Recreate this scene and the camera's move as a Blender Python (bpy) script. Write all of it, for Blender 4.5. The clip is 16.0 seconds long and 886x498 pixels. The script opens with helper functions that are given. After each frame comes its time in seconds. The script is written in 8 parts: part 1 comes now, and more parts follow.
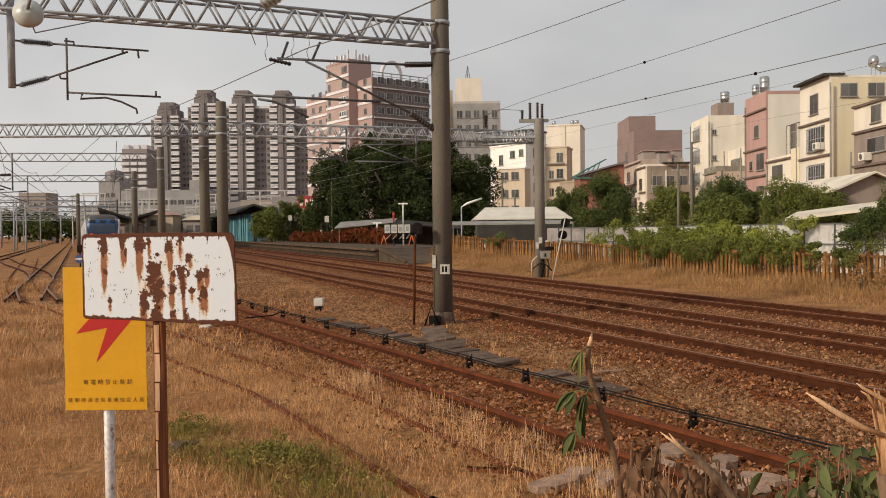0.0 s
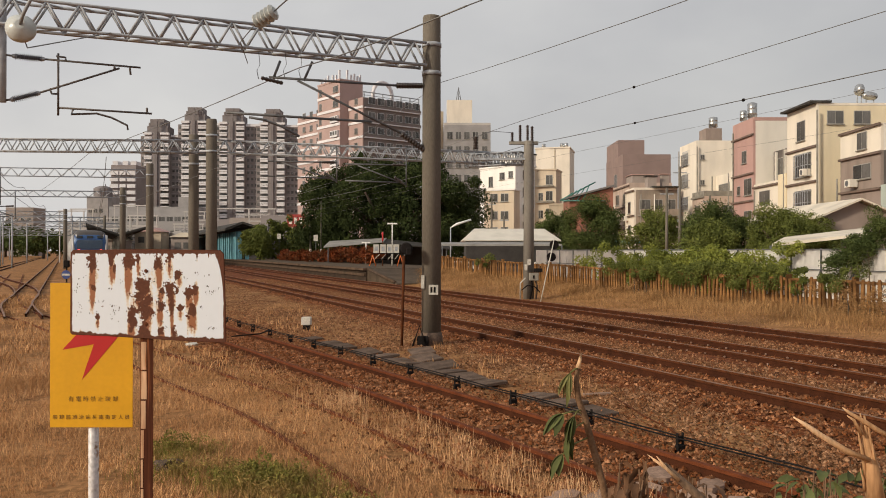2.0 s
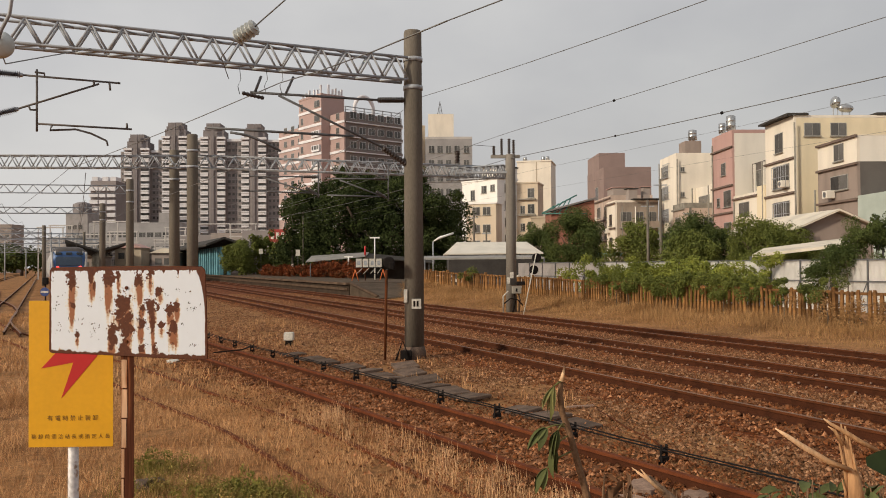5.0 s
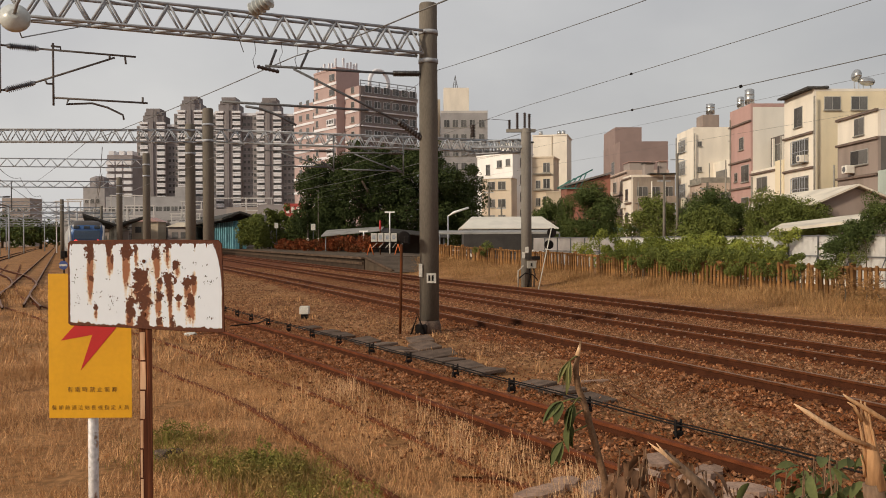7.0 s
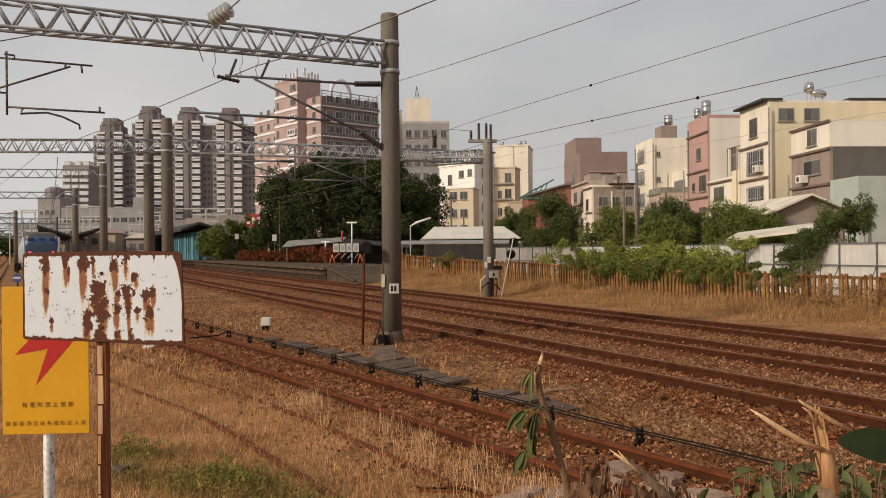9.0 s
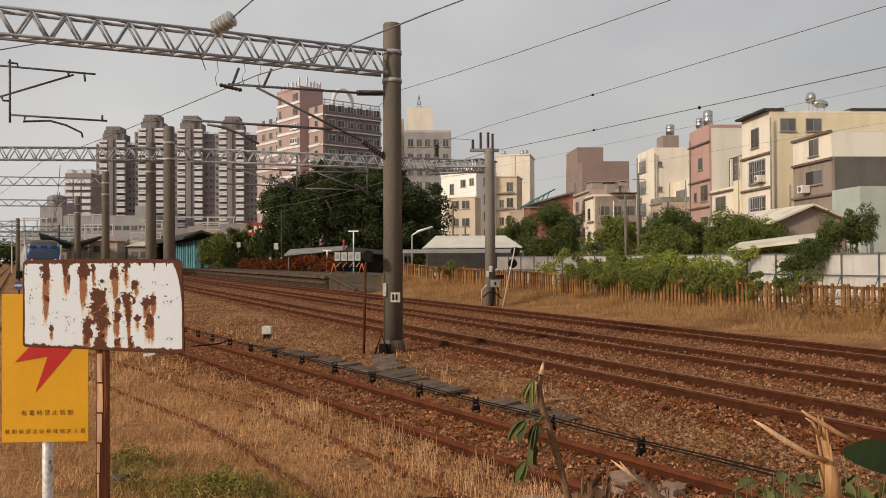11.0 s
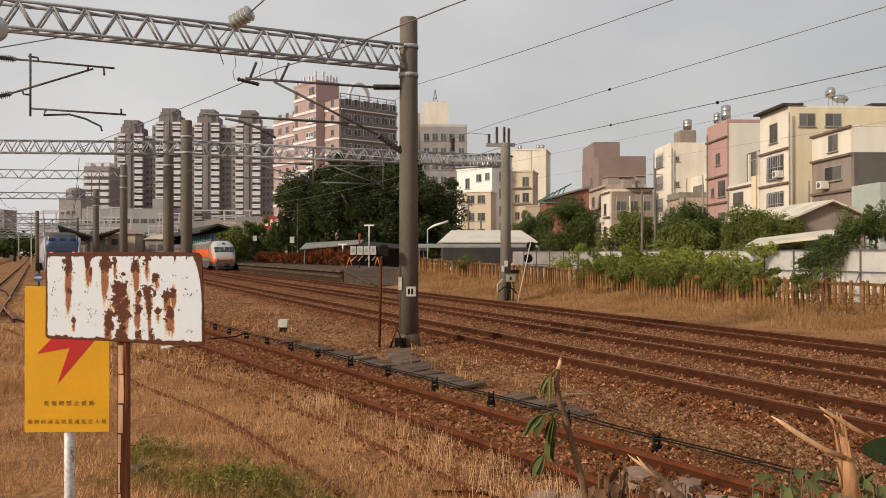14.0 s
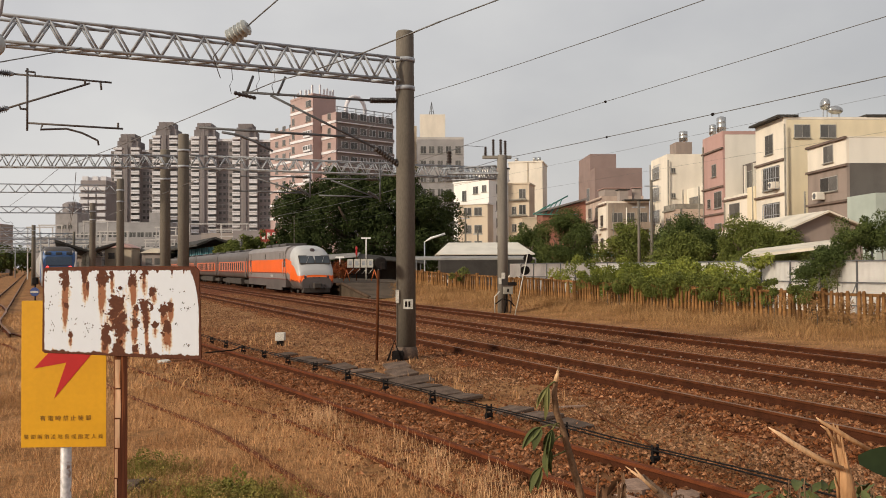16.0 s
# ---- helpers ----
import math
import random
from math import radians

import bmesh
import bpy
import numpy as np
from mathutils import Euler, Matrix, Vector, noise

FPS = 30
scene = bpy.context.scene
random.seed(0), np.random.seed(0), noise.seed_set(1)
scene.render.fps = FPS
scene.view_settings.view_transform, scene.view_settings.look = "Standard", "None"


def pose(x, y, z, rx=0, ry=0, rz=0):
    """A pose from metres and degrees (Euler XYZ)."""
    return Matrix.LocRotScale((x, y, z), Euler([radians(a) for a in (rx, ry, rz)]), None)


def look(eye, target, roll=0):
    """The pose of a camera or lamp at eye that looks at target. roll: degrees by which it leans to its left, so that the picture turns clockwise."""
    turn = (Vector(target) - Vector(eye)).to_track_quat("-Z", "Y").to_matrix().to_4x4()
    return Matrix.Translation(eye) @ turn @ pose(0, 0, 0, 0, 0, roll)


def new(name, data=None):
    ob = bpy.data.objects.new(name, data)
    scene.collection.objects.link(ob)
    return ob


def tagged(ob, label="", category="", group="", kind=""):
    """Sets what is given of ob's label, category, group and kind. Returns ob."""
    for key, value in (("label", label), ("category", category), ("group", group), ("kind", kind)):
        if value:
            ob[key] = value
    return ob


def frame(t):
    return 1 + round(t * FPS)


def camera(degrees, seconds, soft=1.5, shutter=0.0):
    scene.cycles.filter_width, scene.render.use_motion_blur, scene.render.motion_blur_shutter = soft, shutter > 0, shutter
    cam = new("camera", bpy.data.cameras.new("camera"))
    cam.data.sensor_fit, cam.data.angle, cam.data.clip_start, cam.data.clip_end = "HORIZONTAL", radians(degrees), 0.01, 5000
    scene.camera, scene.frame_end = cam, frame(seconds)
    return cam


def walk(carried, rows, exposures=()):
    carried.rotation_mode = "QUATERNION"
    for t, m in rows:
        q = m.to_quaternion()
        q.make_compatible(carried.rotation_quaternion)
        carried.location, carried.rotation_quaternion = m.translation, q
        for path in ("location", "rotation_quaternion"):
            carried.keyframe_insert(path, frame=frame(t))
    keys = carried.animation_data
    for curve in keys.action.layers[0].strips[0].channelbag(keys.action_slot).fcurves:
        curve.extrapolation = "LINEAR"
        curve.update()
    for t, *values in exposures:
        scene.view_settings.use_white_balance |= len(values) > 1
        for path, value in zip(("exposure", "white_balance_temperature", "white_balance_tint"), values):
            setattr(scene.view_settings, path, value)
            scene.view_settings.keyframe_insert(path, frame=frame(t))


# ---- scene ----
cam = camera(56.3, 16.0, soft=0.95)
# The camera stands on a bank beside the yard and only turns in the hand.
TURNS = [   # time, yaw, pitch, roll, and the small sway of the hand
    (0.0, 0.65, -1.24, 0.70, 0.010, 0.005, -0.001), (0.5, 0.57, -0.99, 0.28, 0.006, 0.002, -0.002), (1.0, 0.40, -0.66, -0.04, 0.003, 0.002, -0.002),
    (1.5, -0.00, -0.13, 0.02, 0.003, 0.001, -0.000), (2.0, -0.12, 0.18, -0.08, 0.004, -0.006, -0.001), (2.5, -0.26, 0.30, 0.04, 0.005, -0.006, -0.000),
    (3.0, -0.53, 0.37, 0.06, 0.005, -0.011, 0.000), (3.5, -0.98, 0.84, 0.01, 0.002, -0.010, 0.002), (6.0, -1.30, 1.14, 0.52, 0.005, -0.002, 0.002),
    (6.5, 0.61, -0.28, 0.19, -0.001, 0.002, 0.001), (7.0, -0.29, -0.63, 0.25, 0.000, 0.000, -0.000), (7.5, -2.04, -0.59, 0.56, 0.002, 0.000, 0.001),
    (8.0, -2.47, -0.29, 0.80, 0.005, -0.001, 0.002), (8.5, -2.72, 0.09, 0.79, 0.003, -0.004, 0.003), (9.0, -2.89, 0.05, 0.52, -0.001, -0.007, 0.001),
    (9.2, -3.22, -0.07, 0.48, 0.001, -0.019, 0.003), (11.3, -2.52, 0.72, 0.26, 0.002, 0.004, -0.001), (11.5, -1.40, 0.20, 0.19, -0.000, -0.000, -0.001),
    (12.0, -0.58, -0.29, 0.15, -0.000, -0.000, -0.001), (12.5, -0.31, -0.84, 0.15, -0.004, -0.003, -0.002), (13.0, -0.59, -0.82, 0.20, -0.007, -0.006, -0.001),
    (13.5, -1.32, -0.12, 0.03, -0.010, -0.013, 0.000), (14.0, -1.72, 0.29, 0.05, -0.009, -0.014, 0.001), (14.5, -1.69, 0.64, 0.20, -0.009, -0.018, 0.000),
    (15.0, -1.58, 0.80, 0.32, -0.009, -0.020, 0.001), (15.5, -1.52, 0.90, 0.25, -0.012, -0.022, 0.000), (16.0, -1.92, 1.15, 0.31, -0.009, -0.021, 0.002)]
EYE = 2.1
walk(cam, [(t, pose(sx, sy, EYE + sz, 90 + pitch, roll, yaw)) for t, yaw, pitch, roll, sx, sy, sz in TURNS],
     exposures=[(0.0, 0.0), (3.5, 0.0), (6.0, -0.06), (9.2, -0.09), (11.5, -0.05), (13.5, 0.03), (16.0, 0.06)])

# ---- world and sun: hazy late afternoon, sun low behind the viewer's left shoulder ----
SUN_AZ, SUN_EL = 238.0, 24.0   # degrees; azimuth clockwise from +y
world = bpy.data.worlds.new("world")
scene.world = world
world.use_nodes = True
wn, wl = world.node_tree.nodes, world.node_tree.links
wn.clear()
w_out, w_bg = wn.new("ShaderNodeOutputWorld"), wn.new("ShaderNodeBackground")
w_sky = wn.new("ShaderNodeTexSky")
w_sky.sky_type, w_sky.sun_disc = "NISHITA", False
w_sky.sun_elevation, w_sky.sun_rotation = radians(SUN_EL), radians(SUN_AZ)
w_sky.air_density, w_sky.dust_density = 1.6, 4.0
w_co, w_map, w_noise = wn.new("ShaderNodeTexCoord"), wn.new("ShaderNodeMapping"), wn.new("ShaderNodeTexNoise")
w_map.inputs["Scale"].default_value = (1.6, 1.6, 3.0)
w_noise.inputs["Scale"].default_value, w_noise.inputs["Detail"].default_value = 1.7, 5
w_ramp, w_mix = wn.new("ShaderNodeValToRGB"), wn.new("ShaderNodeMix")
w_ramp.color_ramp.elements[0].position, w_ramp.color_ramp.elements[1].position = 0.35, 0.68
w_ramp.color_ramp.elements[0].color = (5.6, 5.5, 5.62, 1)
w_ramp.color_ramp.elements[1].color = (7.0, 6.85, 6.75, 1)
w_mix.data_type = "RGBA"
w_mix.inputs["Factor"].default_value = 0.86
wl.new(w_co.outputs["Generated"], w_map.inputs["Vector"])
wl.new(w_map.outputs["Vector"], w_noise.inputs["Vector"])
wl.new(w_noise.outputs["Fac"], w_ramp.inputs["Fac"])
wl.new(w_sky.outputs["Color"], w_mix.inputs["A"])
# haze glows a little more on the sun's side
w_sep, w_gain, w_haze = wn.new("ShaderNodeSeparateXYZ"), wn.new("ShaderNodeMath"), wn.new("ShaderNodeVectorMath")
w_gain.operation, w_haze.operation = "MULTIPLY_ADD", "SCALE"
w_gain.inputs[1].default_value, w_gain.inputs[2].default_value = -0.2, 1.0
wl.new(w_co.outputs["Generated"], w_sep.inputs["Vector"])
wl.new(w_sep.outputs["X"], w_gain.inputs[0])
wl.new(w_ramp.outputs["Color"], w_haze.inputs[0])
wl.new(w_gain.outputs["Value"], w_haze.inputs["Scale"])
wl.new(w_haze.outputs["Vector"], w_mix.inputs["B"])
wl.new(w_mix.outputs["Result"], w_bg.inputs["Color"])
w_bg.inputs["Strength"].default_value = 0.1
wl.new(w_bg.outputs["Background"], w_out.inputs["Surface"])

sun_data = bpy.data.lights.new("sun", "SUN")
sun_data.energy, sun_data.angle, sun_data.color = 3.0, radians(6.0), (1.0, 0.875, 0.69)
sun = new("sun", sun_data)
_az, _el = radians(SUN_AZ), radians(SUN_EL)
sun.matrix_world = look((0, 0, 60), (-math.sin(_az) * math.cos(_el) * 50, -math.cos(_az) * math.cos(_el) * 50, 60 - math.sin(_el) * 50))

# ---- materials ----
MATS = {}


def material(name, base, rough=0.8, metal=0.0, vary=0.25, scale=3.0, second=None, stain=0.3, bump=0.2, grain=40.0,
             spread=None, per_object=0.0, per_island=0.0, emit=0.0, stretch=(1, 1, 1)):
    """A surface with broad stains, fine grain and relief, in metres of the object's own space."""
    m = bpy.data.materials.new(name)
    m.use_nodes = True
    n, l = m.node_tree.nodes, m.node_tree.links
    b = n["Principled BSDF"]
    co, mp = n.new("ShaderNodeTexCoord"), n.new("ShaderNodeMapping")
    mp.inputs["Scale"].default_value = stretch
    l.new(co.outputs["Object"], mp.inputs["Vector"])
    n1, n2 = n.new("ShaderNodeTexNoise"), n.new("ShaderNodeTexNoise")
    n1.inputs["Scale"].default_value, n1.inputs["Detail"].default_value = scale, 6
    n2.inputs["Scale"].default_value, n2.inputs["Detail"].default_value = grain, 3
    for x in (n1, n2):
        l.new(mp.outputs["Vector"], x.inputs["Vector"])
    ramp = n.new("ShaderNodeValToRGB")
    ramp.color_ramp.elements[0].position, ramp.color_ramp.elements[1].position = spread or (0.42, 0.66)
    second = second or tuple(c * (1 - stain) for c in base)
    ramp.color_ramp.elements[0].color, ramp.color_ramp.elements[1].color = (*base, 1), (*second, 1)
    l.new(n1.outputs["Fac"], ramp.inputs["Fac"])
    hsv = n.new("ShaderNodeHueSaturation")
    l.new(ramp.outputs["Color"], hsv.inputs["Color"])
    mr = n.new("ShaderNodeMapRange")
    mr.inputs["From Min"].default_value, mr.inputs["From Max"].default_value = 0.3, 0.7
    mr.inputs["To Min"].default_value, mr.inputs["To Max"].default_value = 1 - vary, 1 + vary
    l.new(n2.outputs["Fac"], mr.inputs["Value"])
    value = mr.outputs["Result"]
    for amount, node, socket in ((per_object, "ShaderNodeObjectInfo", "Random"), (per_island, "ShaderNodeNewGeometry", "Random Per Island")):
        if amount:
            src, r2, mul = n.new(node), n.new("ShaderNodeMapRange"), n.new("ShaderNodeMath")
            r2.inputs["To Min"].default_value, r2.inputs["To Max"].default_value = 1 - amount, 1 + amount
            mul.operation = "MULTIPLY"
            l.new(src.outputs[socket], r2.inputs["Value"])
            l.new(value, mul.inputs[0]), l.new(r2.outputs["Result"], mul.inputs[1])
            value = mul.outputs["Value"]
    l.new(value, hsv.inputs["Value"])
    l.new(hsv.outputs["Color"], b.inputs["Base Color"])
    b.inputs["Roughness"].default_value, b.inputs["Metallic"].default_value = rough, metal
    if bump:
        bp = n.new("ShaderNodeBump")
        bp.inputs["Strength"].default_value, bp.inputs["Distance"].default_value = bump, 0.02
        l.new(n2.outputs["Fac"], bp.inputs["Height"])
        l.new(bp.outputs["Normal"], b.inputs["Normal"])
    if emit:
        b.inputs["Emission Color"].default_value, b.inputs["Emission Strength"].default_value = (*base, 1), emit
    MATS[name] = m
    return m


M_CONC = material("weathered_concrete", (0.30, 0.275, 0.235), 0.9, scale=1.2, stain=0.35, vary=0.12)
M_POLE = material("pole_concrete", (0.175, 0.152, 0.125), 0.85, scale=1.5, stain=0.3, vary=0.12, stretch=(1, 1, 0.25))
M_FEED = material("grey_pole_concrete", (0.25, 0.225, 0.195), 0.85, scale=1.5, stain=0.3, vary=0.12, stretch=(1, 1, 0.25))
M_STEEL = material("galvanised_steel", (0.40, 0.415, 0.44), 0.75, 0.1, scale=4, vary=0.12)
M_DSTEEL = material("dark_steel", (0.15, 0.15, 0.155), 0.6, 0.3, scale=4)
M_WIRE = material("copper_wire", (0.17, 0.165, 0.16), 0.6, 0.3, scale=4)
M_INSUL_W = material("white_porcelain", (0.52, 0.53, 0.50), 0.3, vary=0.05, bump=0)
M_INSUL_G = material("bluish_grey_porcelain", (0.115, 0.115, 0.135), 0.35, vary=0.1, bump=0)
M_TUBE = material("dull_brown_steel_tube", (0.12, 0.10, 0.09), 0.7, 0.1, scale=6, vary=0.15)
M_INSUL_B = material("brown_porcelain", (0.05, 0.035, 0.03), 0.3, vary=0.1, bump=0)
M_RAIL = material("rusty_rail", (0.108, 0.034, 0.0125), 0.9, 0.0, scale=5, second=(0.062, 0.022, 0.009), grain=90)
M_RAIL_S = material("siding_rail_rust", (0.15, 0.043, 0.016), 0.85, 0.05, scale=5, second=(0.10, 0.028, 0.011), grain=90)
# the shadow under the rail head, put into a darker foot and web colour
M_FOOT = material("shaded_rail_foot", (0.066, 0.0216, 0.0096), 0.95, scale=5, stain=0.3, grain=90)
M_HEAD = material("rail_head", (0.23, 0.115, 0.06), 0.6, 0.2, scale=6, second=(0.13, 0.06, 0.03), grain=90)
M_SLEEPER = material("sleeper_concrete", (0.23, 0.09775, 0.04255), 0.9, scale=5, second=(0.1265, 0.04945, 0.0207), per_object=0.45)
M_BALLAST = material("ballast_bed", (0.115, 0.031, 0.008), 0.95, scale=9.0, second=(0.23, 0.095, 0.045), spread=(0.45, 0.68), vary=0.6, bump=1.0, grain=26)
M_STONE = material("ballast_stones", (0.152, 0.050, 0.0165), 0.9, scale=9.0, second=(0.355, 0.168, 0.083), spread=(0.46, 0.66), vary=0.35, per_island=0.6, bump=0)
M_STONE_P = material("pale_ballast_stones", (0.155, 0.064, 0.026), 0.9, scale=9.0, second=(0.36, 0.195, 0.105), spread=(0.44, 0.66), vary=0.35, per_island=0.5, bump=0)
M_SOIL = material("dry_ground", (0.32, 0.162, 0.067), 0.95, scale=0.8, second=(0.19, 0.086, 0.032), vary=0.4, bump=0.8, grain=12)
M_STRAW = material("dry_grass", (0.575, 0.328, 0.158), 0.9, scale=0.6, second=(0.375, 0.195, 0.085), per_island=0.35, bump=0)
M_PALE = material("pale_straw", (0.6912, 0.432, 0.2376), 0.9, scale=0.6, second=(0.5616, 0.3348, 0.1728), per_island=0.25, bump=0)
M_GOLD = material("golden_grass", (0.3837, 0.223, 0.09852), 0.9, scale=0.5, second=(0.2437, 0.1296, 0.05185), per_island=0.35, bump=0)
M_GREENGRASS = material("green_weed", (0.17, 0.158, 0.034), 0.8, scale=1.5, second=(0.33, 0.21, 0.075), per_island=0.4, bump=0)
M_LEAF_D = material("dark_foliage", (0.034, 0.047, 0.0155), 0.85, scale=0.5, second=(0.056, 0.072, 0.021), per_island=0.15, bump=0)
M_LEAF_M = material("green_foliage", (0.105, 0.122, 0.029), 0.75, scale=0.7, second=(0.155, 0.168, 0.038), per_island=0.22, bump=0)
M_LEAF_T = material("deep_green_foliage", (0.06, 0.08, 0.023), 0.75, scale=0.7, second=(0.09, 0.11, 0.03), per_island=0.2, bump=0)
M_LEAF_Y = material("yellowish_foliage", (0.25, 0.265, 0.05), 0.7, scale=0.7, second=(0.14, 0.165, 0.032), per_island=0.3, bump=0)
M_LEAF_R = material("russet_foliage", (0.155, 0.036, 0.011), 0.8, scale=0.9, second=(0.085, 0.034, 0.012), per_island=0.4, bump=0)
M_BARK = material("bark", (0.11, 0.08, 0.055), 0.9, scale=6, bump=0.6)
M_GLASS_D = material("dark_window_glass", (0.085, 0.08, 0.075), 0.15, vary=0.3, scale=0.4, second=(0.13, 0.125, 0.12), bump=0, per_object=0.5)

M_BLACK = material("black_iron", (0.016, 0.013, 0.012), 0.9, 0.0, scale=6)
M_LID = material("grey_lid_concrete", (0.145, 0.10, 0.075), 0.9, scale=4, stain=0.4, per_object=0.2)
M_WHITEBOX = material("white_painted_steel", (0.60, 0.56, 0.49), 0.6, scale=6, stain=0.25)
M_RUSTPOST = material("rusty_angle_iron", (0.075, 0.024, 0.012), 0.9, 0.0, scale=14, second=(0.25, 0.085, 0.032), spread=(0.53, 0.66), stretch=(3.5, 3.5, 0.12))
M_SIGNBLUE = material("blue_enamel", (0.05, 0.08, 0.25), 0.4, vary=0.05, bump=0)
M_SLAB = material("pale_stone", (0.36, 0.235, 0.17), 0.9, scale=5, stain=0.3, per_object=0.2)

# dusty and leafy surfaces hardly shine
for name_ in ("ballast_bed", "ballast_stones", "pale_ballast_stones", "dry_ground", "dry_grass", "pale_straw", "golden_grass", "green_weed", "sleeper_concrete", "rusty_rail", "siding_rail_rust",
              "shaded_rail_foot", "rusty_angle_iron", "grey_lid_concrete", "pale_stone", "pole_concrete", "grey_pole_concrete", "weathered_concrete", "dark_foliage", "green_foliage", "deep_green_foliage", "yellowish_foliage", "russet_foliage"):
    MATS[name_].node_tree.nodes["Principled BSDF"].inputs["Specular IOR Level"].default_value = 0.12

# ---- builders ----


def part(name, bm, mat, parent=None, label="", smooth=False):
    """One mesh object from a bmesh, under a thing or on its own."""
    me = bpy.data.meshes.new(name)
    bm.to_mesh(me)
    bm.free()
    if smooth:
        me.shade_smooth()
    for mm in (mat if isinstance(mat, (list, tuple)) else [mat]):
        me.materials.append(mm)
    ob = new(name, me)
    if parent is not None:
        ob.parent = parent
    if label:
        ob["label"] = label
    return ob


def thing(name, m, label, category, group="", kind=""):
    """An empty at a thing's base that carries its parts."""
    ob = new(name)
    ob.empty_display_size = 0.3
    ob.matrix_basis = m
    return tagged(ob, label, category, group, kind)


def box(bm, x0, y0, z0, x1, y1, z1, bevel=0.0, mat=0):
    vs = [bm.verts.new(p) for p in ((x0, y0, z0), (x1, y0, z0), (x1, y1, z0), (x0, y1, z0), (x0, y0, z1), (x1, y0, z1), (x1, y1, z1), (x0, y1, z1))]
    fs = [bm.faces.new([vs[i] for i in q]) for q in ((3, 2, 1, 0), (4, 5, 6, 7), (0, 1, 5, 4), (1, 2, 6, 5), (2, 3, 7, 6), (3, 0, 4, 7))]
    for f_ in fs:
        f_.material_index = mat
    if bevel:
        bmesh.ops.bevel(bm, geom=list({e for f_ in fs for e in f_.edges}), offset=bevel, segments=1, affect="EDGES", profile=0.5)
    return bm


def rod(bm, a, b, r0, r1=None, seg=8, caps=True, mat=0):
    """A round bar from a to b."""
    a, b = Vector(a), Vector(b)
    r1 = r0 if r1 is None else r1
    q = (b - a).to_track_quat("Z", "Y").to_matrix()
    ring = []
    for p, r in ((a, r0), (b, r1)):
        ring.append([bm.verts.new(p + q @ Vector((r * math.cos(i * math.tau / seg), r * math.sin(i * math.tau / seg), 0))) for i in range(seg)])
    for i in range(seg):
        f_ = bm.faces.new((ring[0][i], ring[0][(i + 1) % seg], ring[1][(i + 1) % seg], ring[1][i]))
        f_.material_index, f_.smooth = mat, True
    if caps:
        bm.faces.new(ring[0][::-1]).material_index = mat
        bm.faces.new(ring[1]).material_index = mat
    return bm


def tube(bm, pts, r, seg=6, mat=0):
    """A round bar along a line of points; r may be a number or a radius for each point."""
    pts = [Vector(p) for p in pts]
    rings = []
    for i, p in enumerate(pts):
        d = (pts[min(i + 1, len(pts) - 1)] - pts[max(i - 1, 0)]).normalized()
        side = d.cross(Vector((0.13, 0.21, 1))).normalized()
        up = side.cross(d)
        rr = r[i] if isinstance(r, (list, tuple)) else r
        rings.append([bm.verts.new(p + side * rr * math.cos(k * math.tau / seg) + up * rr * math.sin(k * math.tau / seg)) for k in range(seg)])
    for a, b in zip(rings, rings[1:]):
        for k in range(seg):
            f_ = bm.faces.new((a[k], b[k], b[(k + 1) % seg], a[(k + 1) % seg]))
            f_.material_index, f_.smooth = mat, True
    bm.faces.new(rings[0]).material_index = mat
    bm.faces.new(rings[-1][::-1]).material_index = mat
    return bm


def lathe(bm, a, b, profile, seg=12, mat=0):
    """A turned form about the line a-b; profile holds (share of the way, radius)."""
    a, b = Vector(a), Vector(b)
    q = (b - a).to_track_quat("Z", "Y").to_matrix()
    rings = [[bm.verts.new(a + (b - a) * t + q @ Vector((r * math.cos(i * math.tau / seg), r * math.sin(i * math.tau / seg), 0))) for i in range(seg)] for t, r in profile]
    for u, v in zip(rings, rings[1:]):
        for i in range(seg):
            f_ = bm.faces.new((u[i], u[(i + 1) % seg], v[(i + 1) % seg], v[i]))
            f_.material_index, f_.smooth = mat, True
    bm.faces.new(rings[0][::-1]).material_index = mat
    bm.faces.new(rings[-1]).material_index = mat
    return bm


def prism(bm, outline, y0, y1, mat=0):
    """An outline of (x, z) points drawn out from y0 to y1."""
    a = [bm.verts.new((x, y0, z)) for x, z in outline]
    b = [bm.verts.new((x, y1, z)) for x, z in outline]
    n_ = len(outline)
    bm.faces.new(a).material_index = mat
    bm.faces.new(b[::-1]).material_index = mat
    for i in range(n_):
        bm.faces.new((a[i], b[i], b[(i + 1) % n_], a[(i + 1) % n_])).material_index = mat
    return bm


def raw_mesh(name, verts, faces, mat, parent=None, smooth=False):
    """A mesh object from arrays of points and equal-sided faces."""
    me = bpy.data.meshes.new(name)
    k = faces.shape[1]
    me.vertices.add(len(verts)), me.loops.add(faces.size), me.polygons.add(len(faces))
    me.vertices.foreach_set("co", np.ascontiguousarray(verts, dtype=np.float32).ravel())
    me.loops.foreach_set("vertex_index", np.ascontiguousarray(faces, dtype=np.int32).ravel())
    me.polygons.foreach_set("loop_start", np.arange(0, faces.size, k, dtype=np.int32))
    me.update(calc_edges=True)
    me.validate()
    me.materials.append(mat)
    ob = new(name, me)
    if parent is not None:
        ob.parent = parent
    return ob


B = bmesh.new
# The running lines lie turned from the y axis; q is metres across them to the right, s metres along them into the distance.
SLOPE = 0.42
TURN = math.atan(SLOPE)
CT, ST = math.cos(TURN), math.sin(TURN)


def yard(q, s, z=0.0):
    return Vector((q * CT - s * ST, q * ST + s * CT, z))


